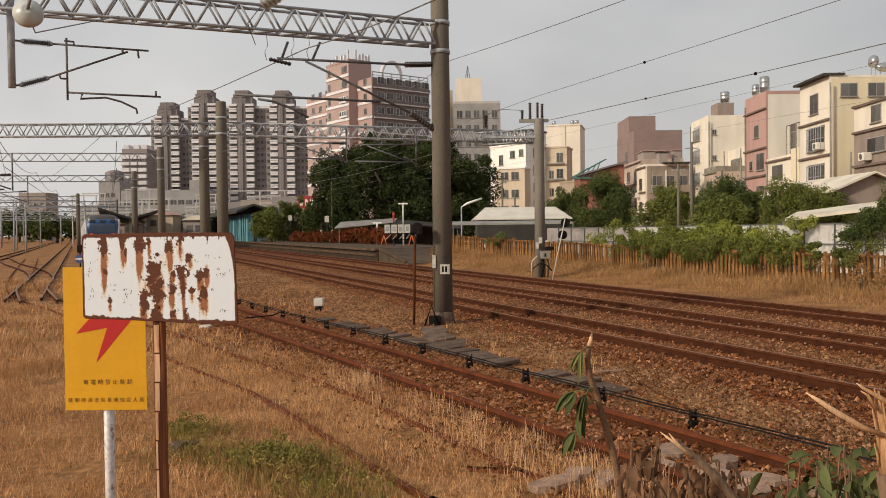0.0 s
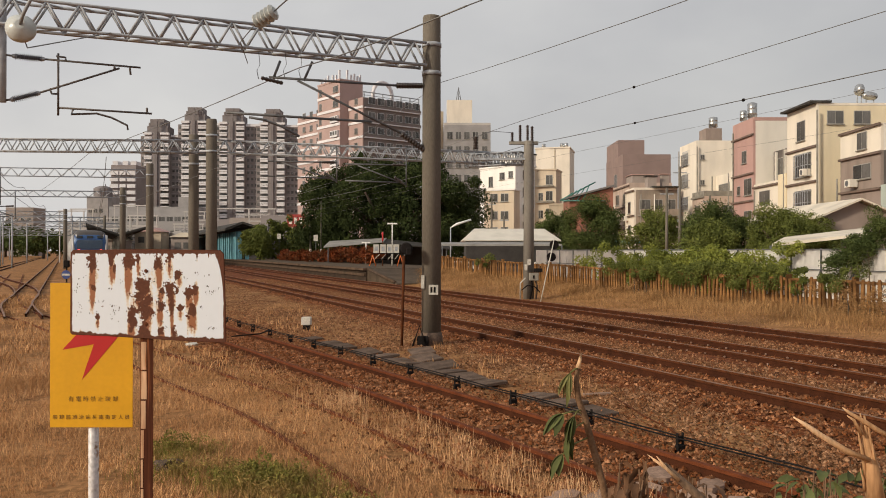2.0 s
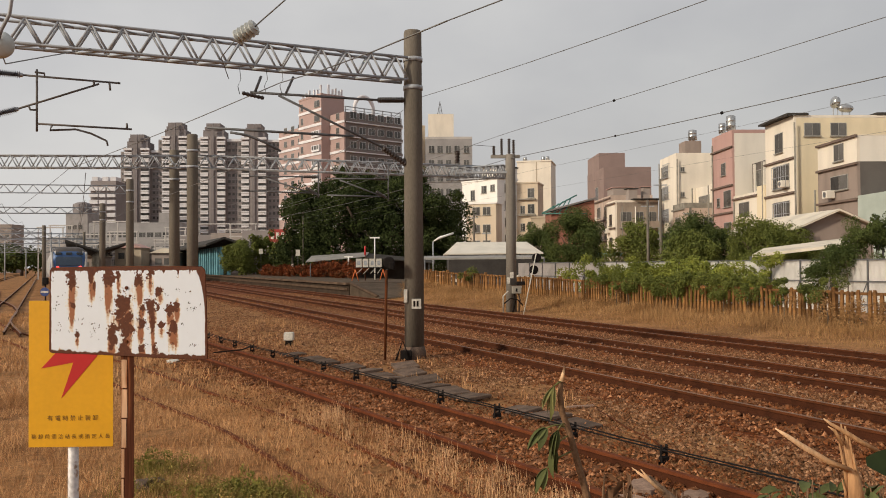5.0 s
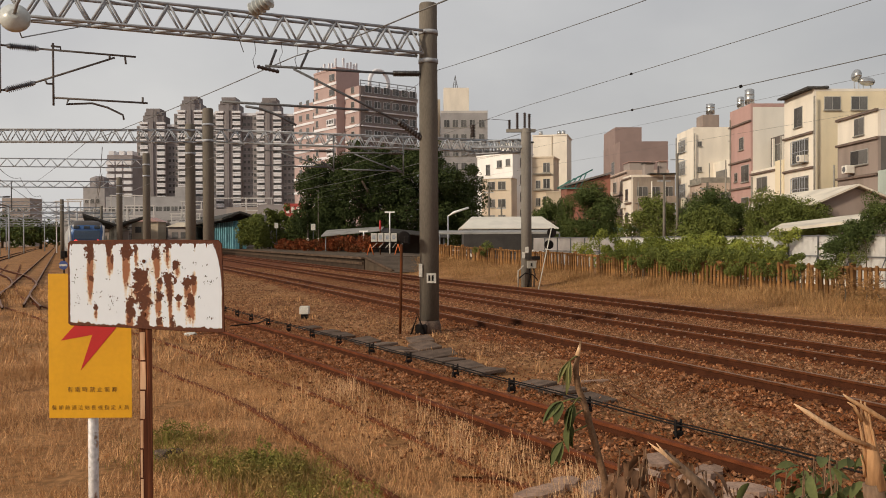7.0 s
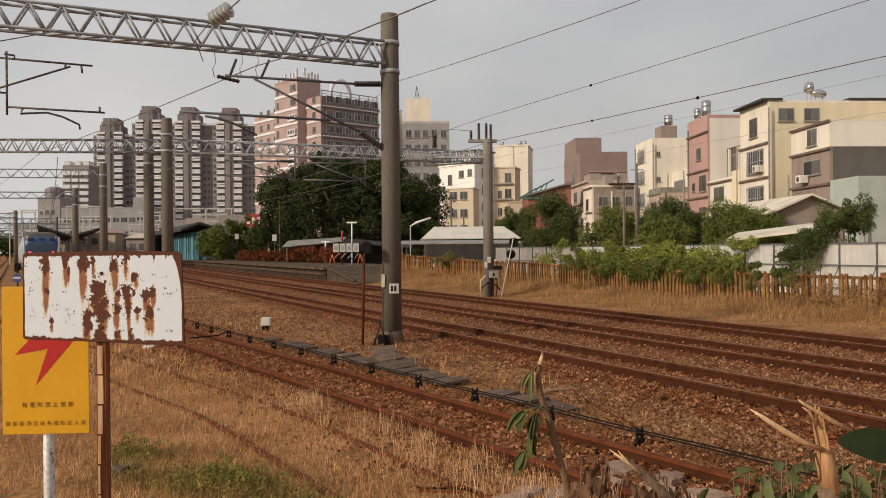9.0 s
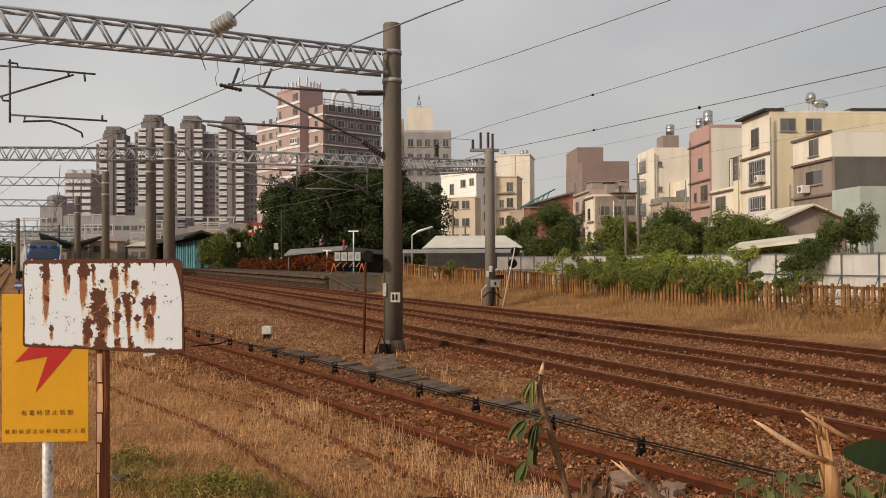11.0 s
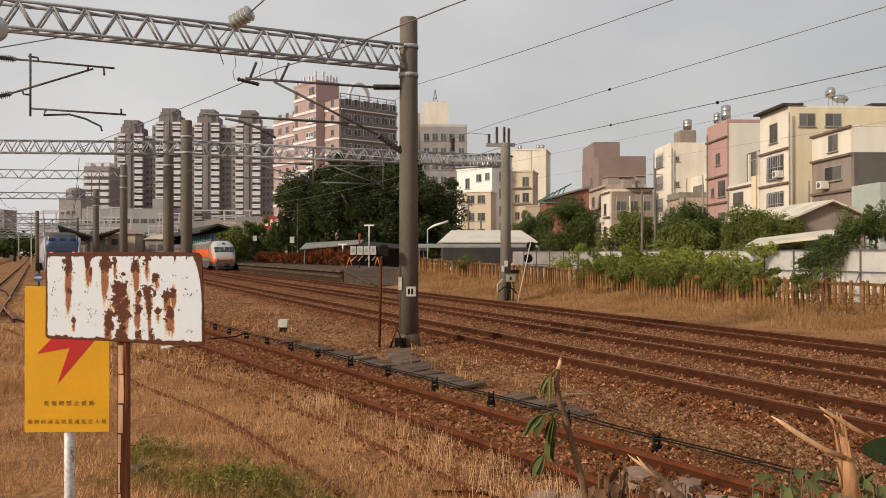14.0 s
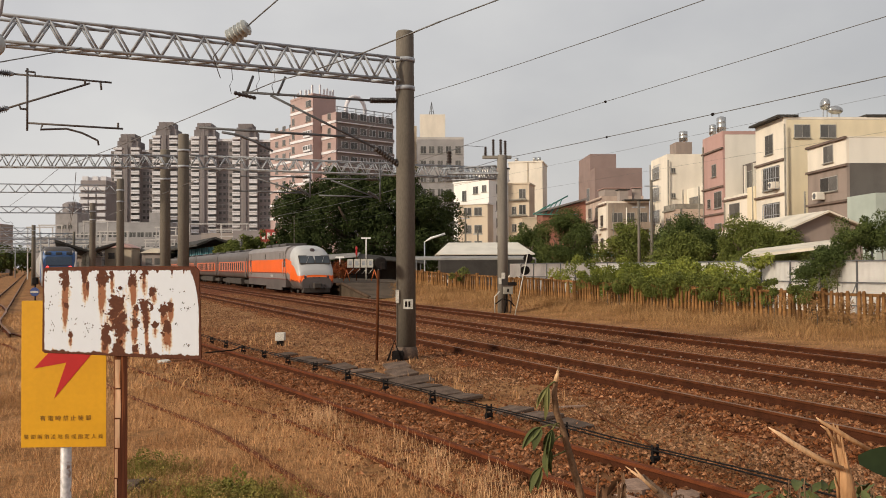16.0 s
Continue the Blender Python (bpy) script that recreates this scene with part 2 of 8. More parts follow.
def yard_pose(q, s, z=0.0, turn=0.0):
    """A pose whose x runs across the lines and whose y runs along them."""
    p = yard(q, s, z)
    return pose(p.x, p.y, p.z, 0, 0, math.degrees(TURN) + turn)
# ---- ground and tracks ----
LINE_A, LINE_B, LINE_C = (16.1, 0.0215), (12.68, 0.019), (9.72, 0.004)   # centre lines: q at s = 0 and its drift per metre
rng = np.random.default_rng(5)


def ground():
    bm = B()
    nx, ny = 90, 90
    xs = np.concatenate([np.linspace(-3000, -70, 14), np.linspace(-60, 60, 62), np.linspace(70, 3000, 14)])
    ys = np.concatenate([np.linspace(-600, -20, 8), np.linspace(-10, 110, 62), np.linspace(130, 4500, 16)])
    grid = [[bm.verts.new((x, y, -0.2 + 0.05 * noise.noise((x * 0.35, y * 0.35, 0)))) for x in xs] for y in ys]
    for j in range(len(ys) - 1):
        for i in range(len(xs) - 1):
            bm.faces.new((grid[j][i], grid[j][i + 1], grid[j + 1][i + 1], grid[j + 1][i]))
    g = part("ground", bm, M_SOIL, smooth=True)
    tagged(g, "dry brown soil of a railway yard with sparse straw", "ground", kind="structure")


ground()


def bank(s):
    """Height of the verge below the fence, rising into the distance."""
    return 0.13 + 0.6 * np.clip((np.asarray(s, float) - 19.5) / 37.5, 0, 1.25) ** 1.6


def verge():
    """The grassy bank between the running lines and the fence."""
    bm = B()
    rows_ = []
    for s in np.linspace(2, 84, 56):
        lift = float(bank(s)) * min(1.0, max(0.0, (84 - s) / 12))
        rows_.append([bm.verts.new(yard(q, s, -0.33 if k in (0, 6) else -0.2 + lift * r + 0.03 * noise.noise((q * 0.9, s * 0.6, 2)))) for k, (q, r) in enumerate(((19.4, 0), (20.6, 0.08), (22.0, 0.5), (23.4, 0.95), (26.0, 1.0), (32.0, 0.8), (34.0, 0)))])
    for a, b in zip(rows_, rows_[1:]):
        for i in range(6):
            bm.faces.new((a[i], a[i + 1], b[i + 1], b[i]))
    tagged(part("verge_ground", bm, M_SOIL, smooth=True), "dry grassy bank rising to the picket fence", "bank", kind="structure")


verge()


def bed(name, q0, q1, s0, s1, top=-0.15):
    """A ballast bed with sloping shoulders along the running lines."""
    bm = B()
    n_ = int((s1 - s0) / 1.5)
    rows_ = []
    for i in range(n_ + 1):
        s = s0 + (s1 - s0) * i / n_
        row = []
        for q, z in ((q0 - 0.35, -0.3), (q0, top - 0.03), (q0 + (q1 - q0) * 0.33, top), (q0 + (q1 - q0) * 0.67, top), (q1, top - 0.03), (q1 + 0.5, -0.3)):
            p = yard(q + 0.019 * s + 0.12 * noise.noise((q, s * 0.8, 3)), s, z + 0.03 * noise.noise((q * 2, s * 1.3, 7)))
            row.append(bm.verts.new(p))
        rows_.append(row)
    for a, b in zip(rows_, rows_[1:]):
        for i in range(5):
            bm.faces.new((a[i], a[i + 1], b[i + 1], b[i]))
    return tagged(part(name, bm, M_BALLAST, smooth=True), "rust-brown stone ballast bed under the running lines", "ballast", kind="structure")


bed("ballast_main", 8.0, 17.9, -4, 560)

RAIL_SECTION = [(-0.065, -0.01), (0.065, -0.01), (0.065, 0.012), (0.014, 0.03), (0.014, 0.105), (0.035, 0.115), (0.035, 0.15), (-0.035, 0.15), (-0.035, 0.115), (-0.014, 0.105), (-0.014, 0.03), (-0.065, 0.012)]


def rail(line, offset, z, parent, shiny=True):
    """One rail: the rolled section swept along a centre line at a sideways offset."""
    bm = B()
    rings = []
    for i, p in enumerate(line):
        d = (line[min(i + 1, len(line) - 1)] - line[max(i - 1, 0)]).normalized()
        side = Vector((d.y, -d.x, 0))
        o = p + side * offset
        rings.append([bm.verts.new(o + side * x + Vector((0, 0, z - 0.15 + h))) for x, h in RAIL_SECTION])
    n_ = len(RAIL_SECTION)
    for a, b in zip(rings, rings[1:]):
        for k in range(n_):
            # index 2: foot and web faces, coloured dark as if shaded by the head
            bm.faces.new((a[k], a[(k + 1) % n_], b[(k + 1) % n_], b[k])).material_index = 1 if k == 6 and shiny else (2 if k in (1, 2, 3, 9, 10, 11) else 0)
    return part("rail", bm, [M_RAIL if shiny else M_RAIL_S, M_HEAD, M_FOOT], parent)


SLEEPER_MESH = None


def sleeper_at(p, ang, parent, z):
    global SLEEPER_MESH
    if SLEEPER_MESH is None:
        bm = B()
        prism(bm, [(-0.12, -0.14), (0.12, -0.14), (0.095, 0.0), (-0.095, 0.0)], -1.0, 1.0)
        for y in (-0.62, -0.45, 0.45, 0.62):
            box(bm, -0.035, y - 0.03, 0.0, 0.035, y + 0.03, 0.035)
        SLEEPER_MESH = bpy.data.meshes.new("sleeper")
        bm.to_mesh(SLEEPER_MESH)
        bm.free()
        SLEEPER_MESH.materials.append(M_SLEEPER)
    ob = new("sleeper", SLEEPER_MESH)
    ob.parent = parent
    ob.matrix_basis = pose(p.x, p.y, z + 0.006 * math.sin(p.x * 9), 0, 0, ang)
    return ob


def track(name, line, z, sleepers, label, shiny=True, gap=0.62):
    """Two rails on a centre line and the sleepers between the two given distances along it."""
    t_ = thing(name, pose(0, 0, 0), label, "railway track", kind="structure")
    for o in (-0.567, 0.567):
        rail(line, o, z, t_, shiny)
    run, start = 0.0, 0.0
    for a, b in zip(line, line[1:]):
        d = b - a
        while start < run + d.length:
            if sleepers[0] <= start <= sleepers[1]:
                p = a + d * ((start - run) / d.length)
                sleeper_at(p, math.degrees(math.atan2(d.y, d.x)), t_, z - (0.15 if shiny else 0.115))
            start += gap
        run += d.length
    return t_


def straight(lane_, s0, s1, step=6.0):
    n_ = int((s1 - s0) / step)
    return [yard(lane_[0] + lane_[1] * s, s) for s in np.linspace(s0, s1, n_ + 1)]


def lane(c, slope, y0, y1, n_=12):
    return [Vector((c - slope * y, y, 0)) for y in np.linspace(y0, y1, n_)]


def spline(points, n_=10):
    """A smooth line through a few points."""
    out = []
    p = [Vector((*a, 0)) for a in points]
    p = [p[0] * 2 - p[1]] + p + [p[-1] * 2 - p[-2]]
    for i in range(1, len(p) - 2):
        for k in range(n_):
            t = k / n_
            out.append(0.5 * (2 * p[i] + (p[i + 1] - p[i - 1]) * t + (2 * p[i - 1] - 5 * p[i] + 4 * p[i + 1] - p[i + 2]) * t * t + (3 * p[i] - p[i - 1] - 3 * p[i + 1] + p[i + 2]) * t ** 3))
    out.append(p[-2])
    return out


track("track_platform_line", straight(LINE_A, -4, 560), 0.0, (0, 62), "rust-brown running line beside the platform")
track("track_middle_line", straight(LINE_B, -4, 560), 0.0, (0, 62), "rust-brown running line between the others, pale clips")
track("track_near_line", straight(LINE_C, -4, 560), 0.0, (0, 60), "rust-brown running line next to the rodding")
MIDDLE = bpy.data.objects["track_middle_line"]
clip_mesh = bpy.data.meshes.new("clip")
_bm = box(B(), -0.018, -0.014, 0.0, 0.018, 0.014, 0.03)
_bm.to_mesh(clip_mesh)
_bm.free()
clip_mesh.materials.append(MATS["pale_stone"])
for k in range(64):
    for o in (-0.66, 0.47):
        p = yard(LINE_B[0] + LINE_B[1] * (2 + k * 0.62) + o, 2 + k * 0.62, -0.125)
        ob = new("clip", clip_mesh)
        ob.parent = MIDDLE
        ob.matrix_basis = pose(p.x, p.y, p.z, 0, 0, 20 + 7 * (k % 3))
NEAR = spline([(5.64, 2.0), (2.79, 7.0), (-0.06, 12.0), (-3.2, 17.5), (-6.9, 24.0), (-13.0, 36.0), (-29.6, 70.0), (-76.0, 170.0), (-165, 365)])
track("track_siding", NEAR, -0.04, (0, 46), "rusty siding in sparse ballast and straw", shiny=False)
track("track_overgrown", spline([(2.6, 2.6), (0.48, 6.9), (0.0, 7.7), (-2.26, 11.79), (-4.2, 14.55), (-6.9, 18.6), (-11.5, 25.0), (-20.0, 38.0), (-42, 82)]), -0.155, (0, -1), "old rails half buried in dry grass", shiny=False)
track("track_left_line", lane(-1.95, 0.455, 28.5, 380), -0.07, (0, -1), "rusty yard track leading to the waiting train")
track("track_far_left_line", lane(-8.0, 0.455, 30, 380), -0.07, (0, -1), "rusty yard track beyond the crossover")
track("track_crossover", spline([(-54.0, 99.0), (-48.5, 88.5), (-36.5, 68.0), (-27.0, 53.0), (-21.5, 43.0), (-17.8, 34.8), (-13.9, 27.6)]), -0.066, (0, -1), "rusty crossover between two yard tracks")


def stones(name, count, pick, size, mat, label):
    """Loose stones scattered on the beds: low five-sided chips, one mesh."""
    pts = pick(count)
    n_ = len(pts)
    base = np.array([(1, 0, -0.35), (0, 1, -0.35), (-1, 0, -0.35), (0, -1, -0.35), (0, 0, 1)], float)
    r = rng.uniform(size[0], size[1], (n_, 1, 1))
    v = base[None] * r * rng.uniform(0.6, 1.25, (n_, 5, 3)) * np.array([1, 1, 0.8])
    a = rng.uniform(0, math.tau, n_)
    rot = np.stack([np.stack([np.cos(a), -np.sin(a), 0 * a], 1), np.stack([np.sin(a), np.cos(a), 0 * a], 1), np.stack([0 * a, 0 * a, 1 + 0 * a], 1)], 1)
    v = np.einsum("nij,nkj->nki", rot, v + rng.normal(0, 0.15, (n_, 5, 3)) * r) + pts[:, None]
    f_ = np.array([(0, 1, 4), (1, 2, 4), (2, 3, 4), (3, 0, 4)])
    faces = (f_[None] + 5 * np.arange(n_)[:, None, None]).reshape(-1, 3)
    return tagged(raw_mesh(name, v.reshape(-1, 3), faces, mat), label, "gravel", kind="stuff")


def on_main(n_):
    s = 2 + 66 * rng.random(n_) ** 1.8
    q = rng.uniform(7.6, 18.3, n_) + 0.019 * s
    z = np.where((q - 0.019 * s < 8.1) | (q - 0.019 * s > 17.8), -0.2, -0.155) + rng.uniform(-0.01, 0.02, n_)
    return np.stack([q * CT - s * ST, q * ST + s * CT, z], 1)


def on_siding(n_):
    line = np.array([(p.x, p.y) for p in NEAR])
    y = 4 + 36 * rng.random(n_) ** 1.4
    x = np.interp(y, line[:, 1], line[:, 0]) + rng.normal(0.25, 1.0, n_)
    return np.stack([x, y, -0.165 + rng.uniform(-0.02, 0.03, n_)], 1)


def on_strip(n_):
    y = 6 + 30 * rng.random(n_) ** 1.4
    q1 = 8.2 + 0.019 * y
    line = np.array([(p.x, p.y) for p in NEAR])
    x0 = np.interp(y, line[:, 1], line[:, 0]) + 1.3
    x1 = (q1 - y * ST) / CT + 0.4
    x = x0 + (x1 - x0) * rng.random(n_) ** 0.7
    wave = np.sin(x * 1.9 + y * 0.7) + np.sin(y * 1.3 - x * 0.8) + 0.9 * np.sin(x * 4.1 - y * 2.3)
    keep = wave + rng.normal(0, 0.7, n_) > -0.1
    return np.stack([x, y, -0.185 + rng.uniform(-0.02, 0.02, n_)], 1)[keep]


def on_gaps(n_):
    s = 2 + 66 * rng.random(n_) ** 1.8
    pick = rng.random(n_) < 0.5
    q = np.where(pick, 14.4 + 0.0203 * s + rng.normal(0, 0.45, n_), 11.15 + 0.0115 * s + rng.normal(0, 0.32, n_))
    return np.stack([q * CT - s * ST, q * ST + s * CT, -0.14 + rng.uniform(-0.01, 0.02, n_)], 1)


stones("strip_stones", 44000, on_strip, (0.012, 0.034), M_STONE_P, "scattered brown stones between siding and running lines")
def on_far_strip(n_):
    y = 14 + 62 * rng.random(n_)
    line = np.array([(p.x, p.y) for p in NEAR])
    x0 = np.interp(y, line[:, 1], line[:, 0]) - 0.8
    x1 = (8.4 + 0.019 * y - y * ST) / CT
    x = x0 + (x1 - x0) * rng.random(n_)
    wave = np.sin(x * 1.3 + y * 0.5) + np.sin(y * 0.9 - x * 0.8)
    return np.stack([x, y, -0.175 + rng.uniform(-0.02, 0.02, n_)], 1)[wave + rng.normal(0, 0.8, n_) > 0.0]


stones("far_strip_stones", 34000, on_far_strip, (0.018, 0.048), M_STONE_P, "brown stones strewn between siding and running lines")
stones("main_ballast_stones", 120000, on_main, (0.016, 0.042), M_STONE, "loose rust-stained ballast stones between the rails")
stones("siding_ballast_stones", 56000, on_siding, (0.012, 0.034), M_STONE, "loose ballast stones round the siding")
stones("pale_ballast_stones", 34000, on_gaps, (0.016, 0.040), M_STONE_P, "paler grey ballast stones between the running lines")
# ---- trains ----
M_ORANGE = material("orange_paint", (0.86, 0.135, 0.012), 0.4, vary=0.04, scale=0.5, stain=0.12, bump=0)
M_TGREY = material("train_grey", (0.115, 0.095, 0.088), 0.5, vary=0.05, scale=0.6, stain=0.2, bump=0)
M_SILVER = material("locomotive_silver", (0.235, 0.205, 0.195), 0.45, vary=0.05, scale=0.6, stain=0.2, bump=0)
M_DRED = material("dark_red_line", (0.20, 0.035, 0.018), 0.5, vary=0.05, bump=0)
M_TROOF = material("train_roof_grey", (0.085, 0.075, 0.072), 0.6, vary=0.08, scale=0.8, stain=0.3, bump=0)
M_TWHITE = material("train_white", (0.45, 0.44, 0.43), 0.35, vary=0.03, scale=0.5, stain=0.1, bump=0)
M_UNDER = material("underframe_dirt", (0.06, 0.048, 0.04), 0.9, vary=0.2, scale=3)
M_TBLUE = material("train_blue", (0.045, 0.11, 0.27), 0.35, vary=0.05, scale=0.5, stain=0.15, bump=0)
M_SCREEN = material("windscreen", (0.03, 0.035, 0.04), 0.08, vary=0.2, scale=0.5, second=(0.06, 0.07, 0.08), bump=0)
M_FRAME_P = material("pink_window_frame", (0.66, 0.24, 0.15), 0.6, vary=0.05, bump=0)
M_TAIL = material("red_tail_lamp", (1.0, 0.06, 0.05), 0.3, vary=0, bump=0, emit=3.0)
M_LAMP = material("lamp_lens", (0.08, 0.05, 0.05), 0.2, vary=0, bump=0)


def loft(bm, stations, seg=28, n_=3.6, paint=None):
    """Rounded sections (x, half width, floor, roof) joined along x; paint gives each face its material from x and z."""
    rings = []
    for x, w, z0, z1 in stations:
        zc, hz = (z0 + z1) / 2, (z1 - z0) / 2
        ring = []
        for i in range(seg):
            a = math.tau * (i + 0.5) / seg
            c, s = math.cos(a), math.sin(a)
            ring.append(bm.verts.new((x, w * math.copysign(abs(c) ** (2 / n_), c), zc + hz * math.copysign(abs(s) ** (2 / n_), s))))
        rings.append(ring)
    for a, b in zip(rings, rings[1:]):
        for i in range(seg):
            f_ = bm.faces.new((a[i], a[(i + 1) % seg], b[(i + 1) % seg], b[i]))
            f_.smooth = True
            if paint:
                c = f_.calc_center_median()
                f_.material_index = paint(c.x, c.z)
    for r in (rings[0], rings[-1][::-1]):
        f_ = bm.faces.new(r)
        if paint:
            f_.material_index = paint(f_.calc_center_median().x, f_.calc_center_median().z)
    return bm


def bogie(parent, x, wheel_r=0.43):
    bg = part("bogie", box(B(), x - 1.6, -0.95, 0.35, x + 1.6, 0.95, 0.75, 0.06), M_UNDER, parent)
    for dx in (-1.1, 1.1):
        for y in (-0.6, 0.6):
            part("wheel", lathe(B(), (x + dx, y - 0.07, wheel_r), (x + dx, y + 0.07, wheel_r), [(0, wheel_r * 0.7), (0.1, wheel_r), (0.9, wheel_r), (1, wheel_r * 0.7)], 16), M_UNDER, bg)
    return bg


def orange_train():
    """Streamlined orange locomotive with its coaches; the nose at x = 0, the rest towards -x."""
    t_ = thing("express_train", pose(0, 0, 0), "orange, white and grey express train with streamlined locomotive", "train")
    W = 1.42
    # nose and cab as one moulded shell
    st = [(0.0, 1.12, 0.30, 1.30), (-0.05, 1.24, 0.28, 1.62), (-0.12, 1.31, 0.26, 1.82), (-0.3, 1.37, 0.25, 2.12), (-0.55, 1.40, 0.25, 2.48), (-0.85, 1.41, 0.25, 2.86),
          (-1.15, W, 0.25, 3.18), (-1.5, W, 0.25, 3.44), (-2.0, W, 0.25, 3.62), (-2.8, W, 0.30, 3.74), (-4.2, W, 0.75, 3.76)]
    # finer rings so that the colour bands follow the shell
    fine = []
    for a, b in zip(st, st[1:]):
        for k in range(4):
            fine.append(tuple(u + (v - u) * k / 4 for u, v in zip(a, b)))
    fine.append(st[-1])

    def paint(x, z):
        belt = 0.98 + 0.06 * min(1.2, -x)
        if z < belt:
            return 4 if z > belt - 0.09 else (3 if z < 0.45 else 5)
        if x < -2.9:
            return 2 if z < 1.62 or z > 2.68 else 1
        # the orange belt runs round the front and climbs towards the side
        edge = 1.42 + max(0.0, -x - 0.6) * 0.62
        return 1 if z < edge and z < 2.68 else 0
    bm = loft(B(), fine, 72, paint=paint)
    part("nose_shell", bm, [M_TWHITE, M_ORANGE, M_SILVER, M_UNDER, M_DRED, M_TGREY], t_, "white nose over an orange belt")
    # box of the machine room, with its painted belts as separate courses
    L0, L1 = -4.2, -20.2
    for nm, z0, z1, w, mm in (("skirt", 0.45, 1.06, W - 0.02, M_TGREY), ("belt", 1.06, 1.13, W - 0.005, M_DRED), ("lower_side", 1.13, 1.54, W, M_SILVER), ("line", 1.54, 1.62, W + 0.004, M_DRED),
                              ("orange_side", 1.62, 2.68, W, M_ORANGE), ("upper_side", 2.68, 3.35, W, M_SILVER)):
        part(nm, box(B(), L1, -w, z0, L0, w, z1 - 0.002), mm, t_)
    bm = B()
    prism(bm, [(-W, 3.352), (W, 3.352), (W - 0.12, 3.6), (W - 0.5, 3.76), (-W + 0.5, 3.76), (-W + 0.12, 3.6)], 0, 1)
    bmesh.ops.transform(bm, matrix=Matrix(((0, L0 - L1, 0, L1), (1, 0, 0, 0), (0, 0, 1, 0), (0, 0, 0, 1))), verts=bm.verts)
    bmesh.ops.recalc_face_normals(bm, faces=bm.faces)
    part("roof", bm, M_SILVER, t_)
    # windscreens lie on the sloped face
    slope = math.degrees(math.atan2(3.18 - 2.48, 0.6))
    part("windscreen_surround", box(B(), -0.44, -1.2, -0.05, 0.42, 1.2, 0.012, 0.01), M_UNDER, t_).matrix_basis = pose(-0.66, 0, 2.60, 0, slope, 0)
    for y0, y1 in ((-1.14, -0.05), (0.05, 1.14)):
        p = part("windscreen", box(B(), -0.38, y0, 0.013, 0.36, y1, 0.03, 0.01), M_SCREEN, t_)
        p.matrix_basis = pose(-0.66, 0, 2.60, 0, slope, 0)
        part("wiper", rod(B(), (-0.3, (y0 + y1) / 2 + 0.2, 0.045), (0.35, (y0 + y1) / 2 - 0.1, 0.045), 0.012, seg=5), M_TWHITE, p)
    for y in (-0.85, -0.2, 0.2, 0.85):
        r = 0.15 if abs(y) > 0.5 else 0.06
        part("headlamp", lathe(B(), (-0.25, y, 1.26), (0.01 if abs(y) < 0.5 else 0.0, y, 1.26), [(0, r), (0.9, r), (1, r * 0.6)], 12), M_LAMP, t_)
    part("roof_lamp", lathe(B(), (-2.2, 0, 3.3), (-1.22, 0, 3.3), [(0, 0.2), (0.9, 0.2), (1, 0.12)], 12), M_LAMP, t_)
    part("coupler", box(B(), -0.3, -0.3, 0.42, 0.34, 0.3, 0.88, 0.08), M_UNDER, t_)
    for y in (-0.6, 0.6):
        part("air_hose", tube(B(), [(0.0, y, 0.75), (0.2, y, 0.6), (0.12, y * 0.9, 0.35)], 0.035, 6), M_UNDER, t_)
    part("snow_plough", box(B(), -0.5, -1.05, 0.1, 0.02, 1.05, 0.52, 0.05), M_UNDER, t_)
    for x in (-4.6, -19.0):
        for sgn in (-1, 1):
            for dx in (-0.36, 0.36):
                part("door_seam", box(B(), x + dx - 0.02, sgn * (W + 0.006) - 0.004, 1.3, x + dx + 0.02, sgn * (W + 0.006) + 0.004, 3.3), M_UNDER, t_)
                part("hand_rail", rod(B(), (x + dx * 1.3, sgn * (W + 0.05), 1.3), (x + dx * 1.3, sgn * (W + 0.05), 2.5), 0.018, seg=5), M_TWHITE, t_)
            part("door_window", box(B(), x - 0.22, sgn * (W + 0.012) - 0.004, 2.05, x + 0.22, sgn * (W + 0.012) + 0.004, 2.7), M_SCREEN, t_)
    for sgn in (-1, 1):
        for x in (-6.2, -12.0):
            part("grille", box(B(), x - 0.12, sgn * (W + 0.006) - 0.004, 2.75, x + 0.12, sgn * (W + 0.006) + 0.004, 3.2), M_UNDER, t_)
        part("number_bar", box(B(), -9.9, sgn * (W + 0.004) - 0.003, 1.24, -8.9, sgn * (W + 0.004) + 0.003, 1.42), M_TWHITE, t_)
    for x in (-4.4, -16.4):
        bogie(t_, x)
    for sgn in (-1, 1):
        part("side_cover", box(B(), -12.0, sgn * 1.3 - 0.06, 0.2, -5.9, sgn * 1.3 + 0.06, 0.7), M_TGREY, t_)
    for x, w in ((-7.5, 2.0), (-10.5, 2.6), (-13.5, 1.6)):
        part("roof_unit", box(B(), x - w / 2, -0.9, 3.76, x + w / 2, 0.9, 4.0, 0.05), M_TROOF, t_)
    # coaches
    for k in range(6):
        x1 = -20.8 - k * 20.4
        x0 = x1 - 19.8
        c = part("carriage", loft(B(), [(x0, 1.4, 0.95, 3.62), (x0 + 0.1, 1.43, 0.9, 3.68), (x1 - 0.1, 1.43, 0.9, 3.68), (x1, 1.4, 0.95, 3.62)], 32, 5.0), M_TGREY, t_)
        part("window_band", box(box(B(), x0 + 0.3, -1.447, 1.62, x1 - 0.3, -1.427, 2.62), x0 + 0.3, 1.427, 1.62, x1 - 0.3, 1.447, 2.62), M_ORANGE, c, "orange window band")
        part("red_line", box(box(B(), x0 + 0.3, -1.45, 1.5, x1 - 0.3, -1.43, 1.58), x0 + 0.3, 1.43, 1.5, x1 - 0.3, 1.45, 1.58), M_DRED, c, "dark red line below the windows")
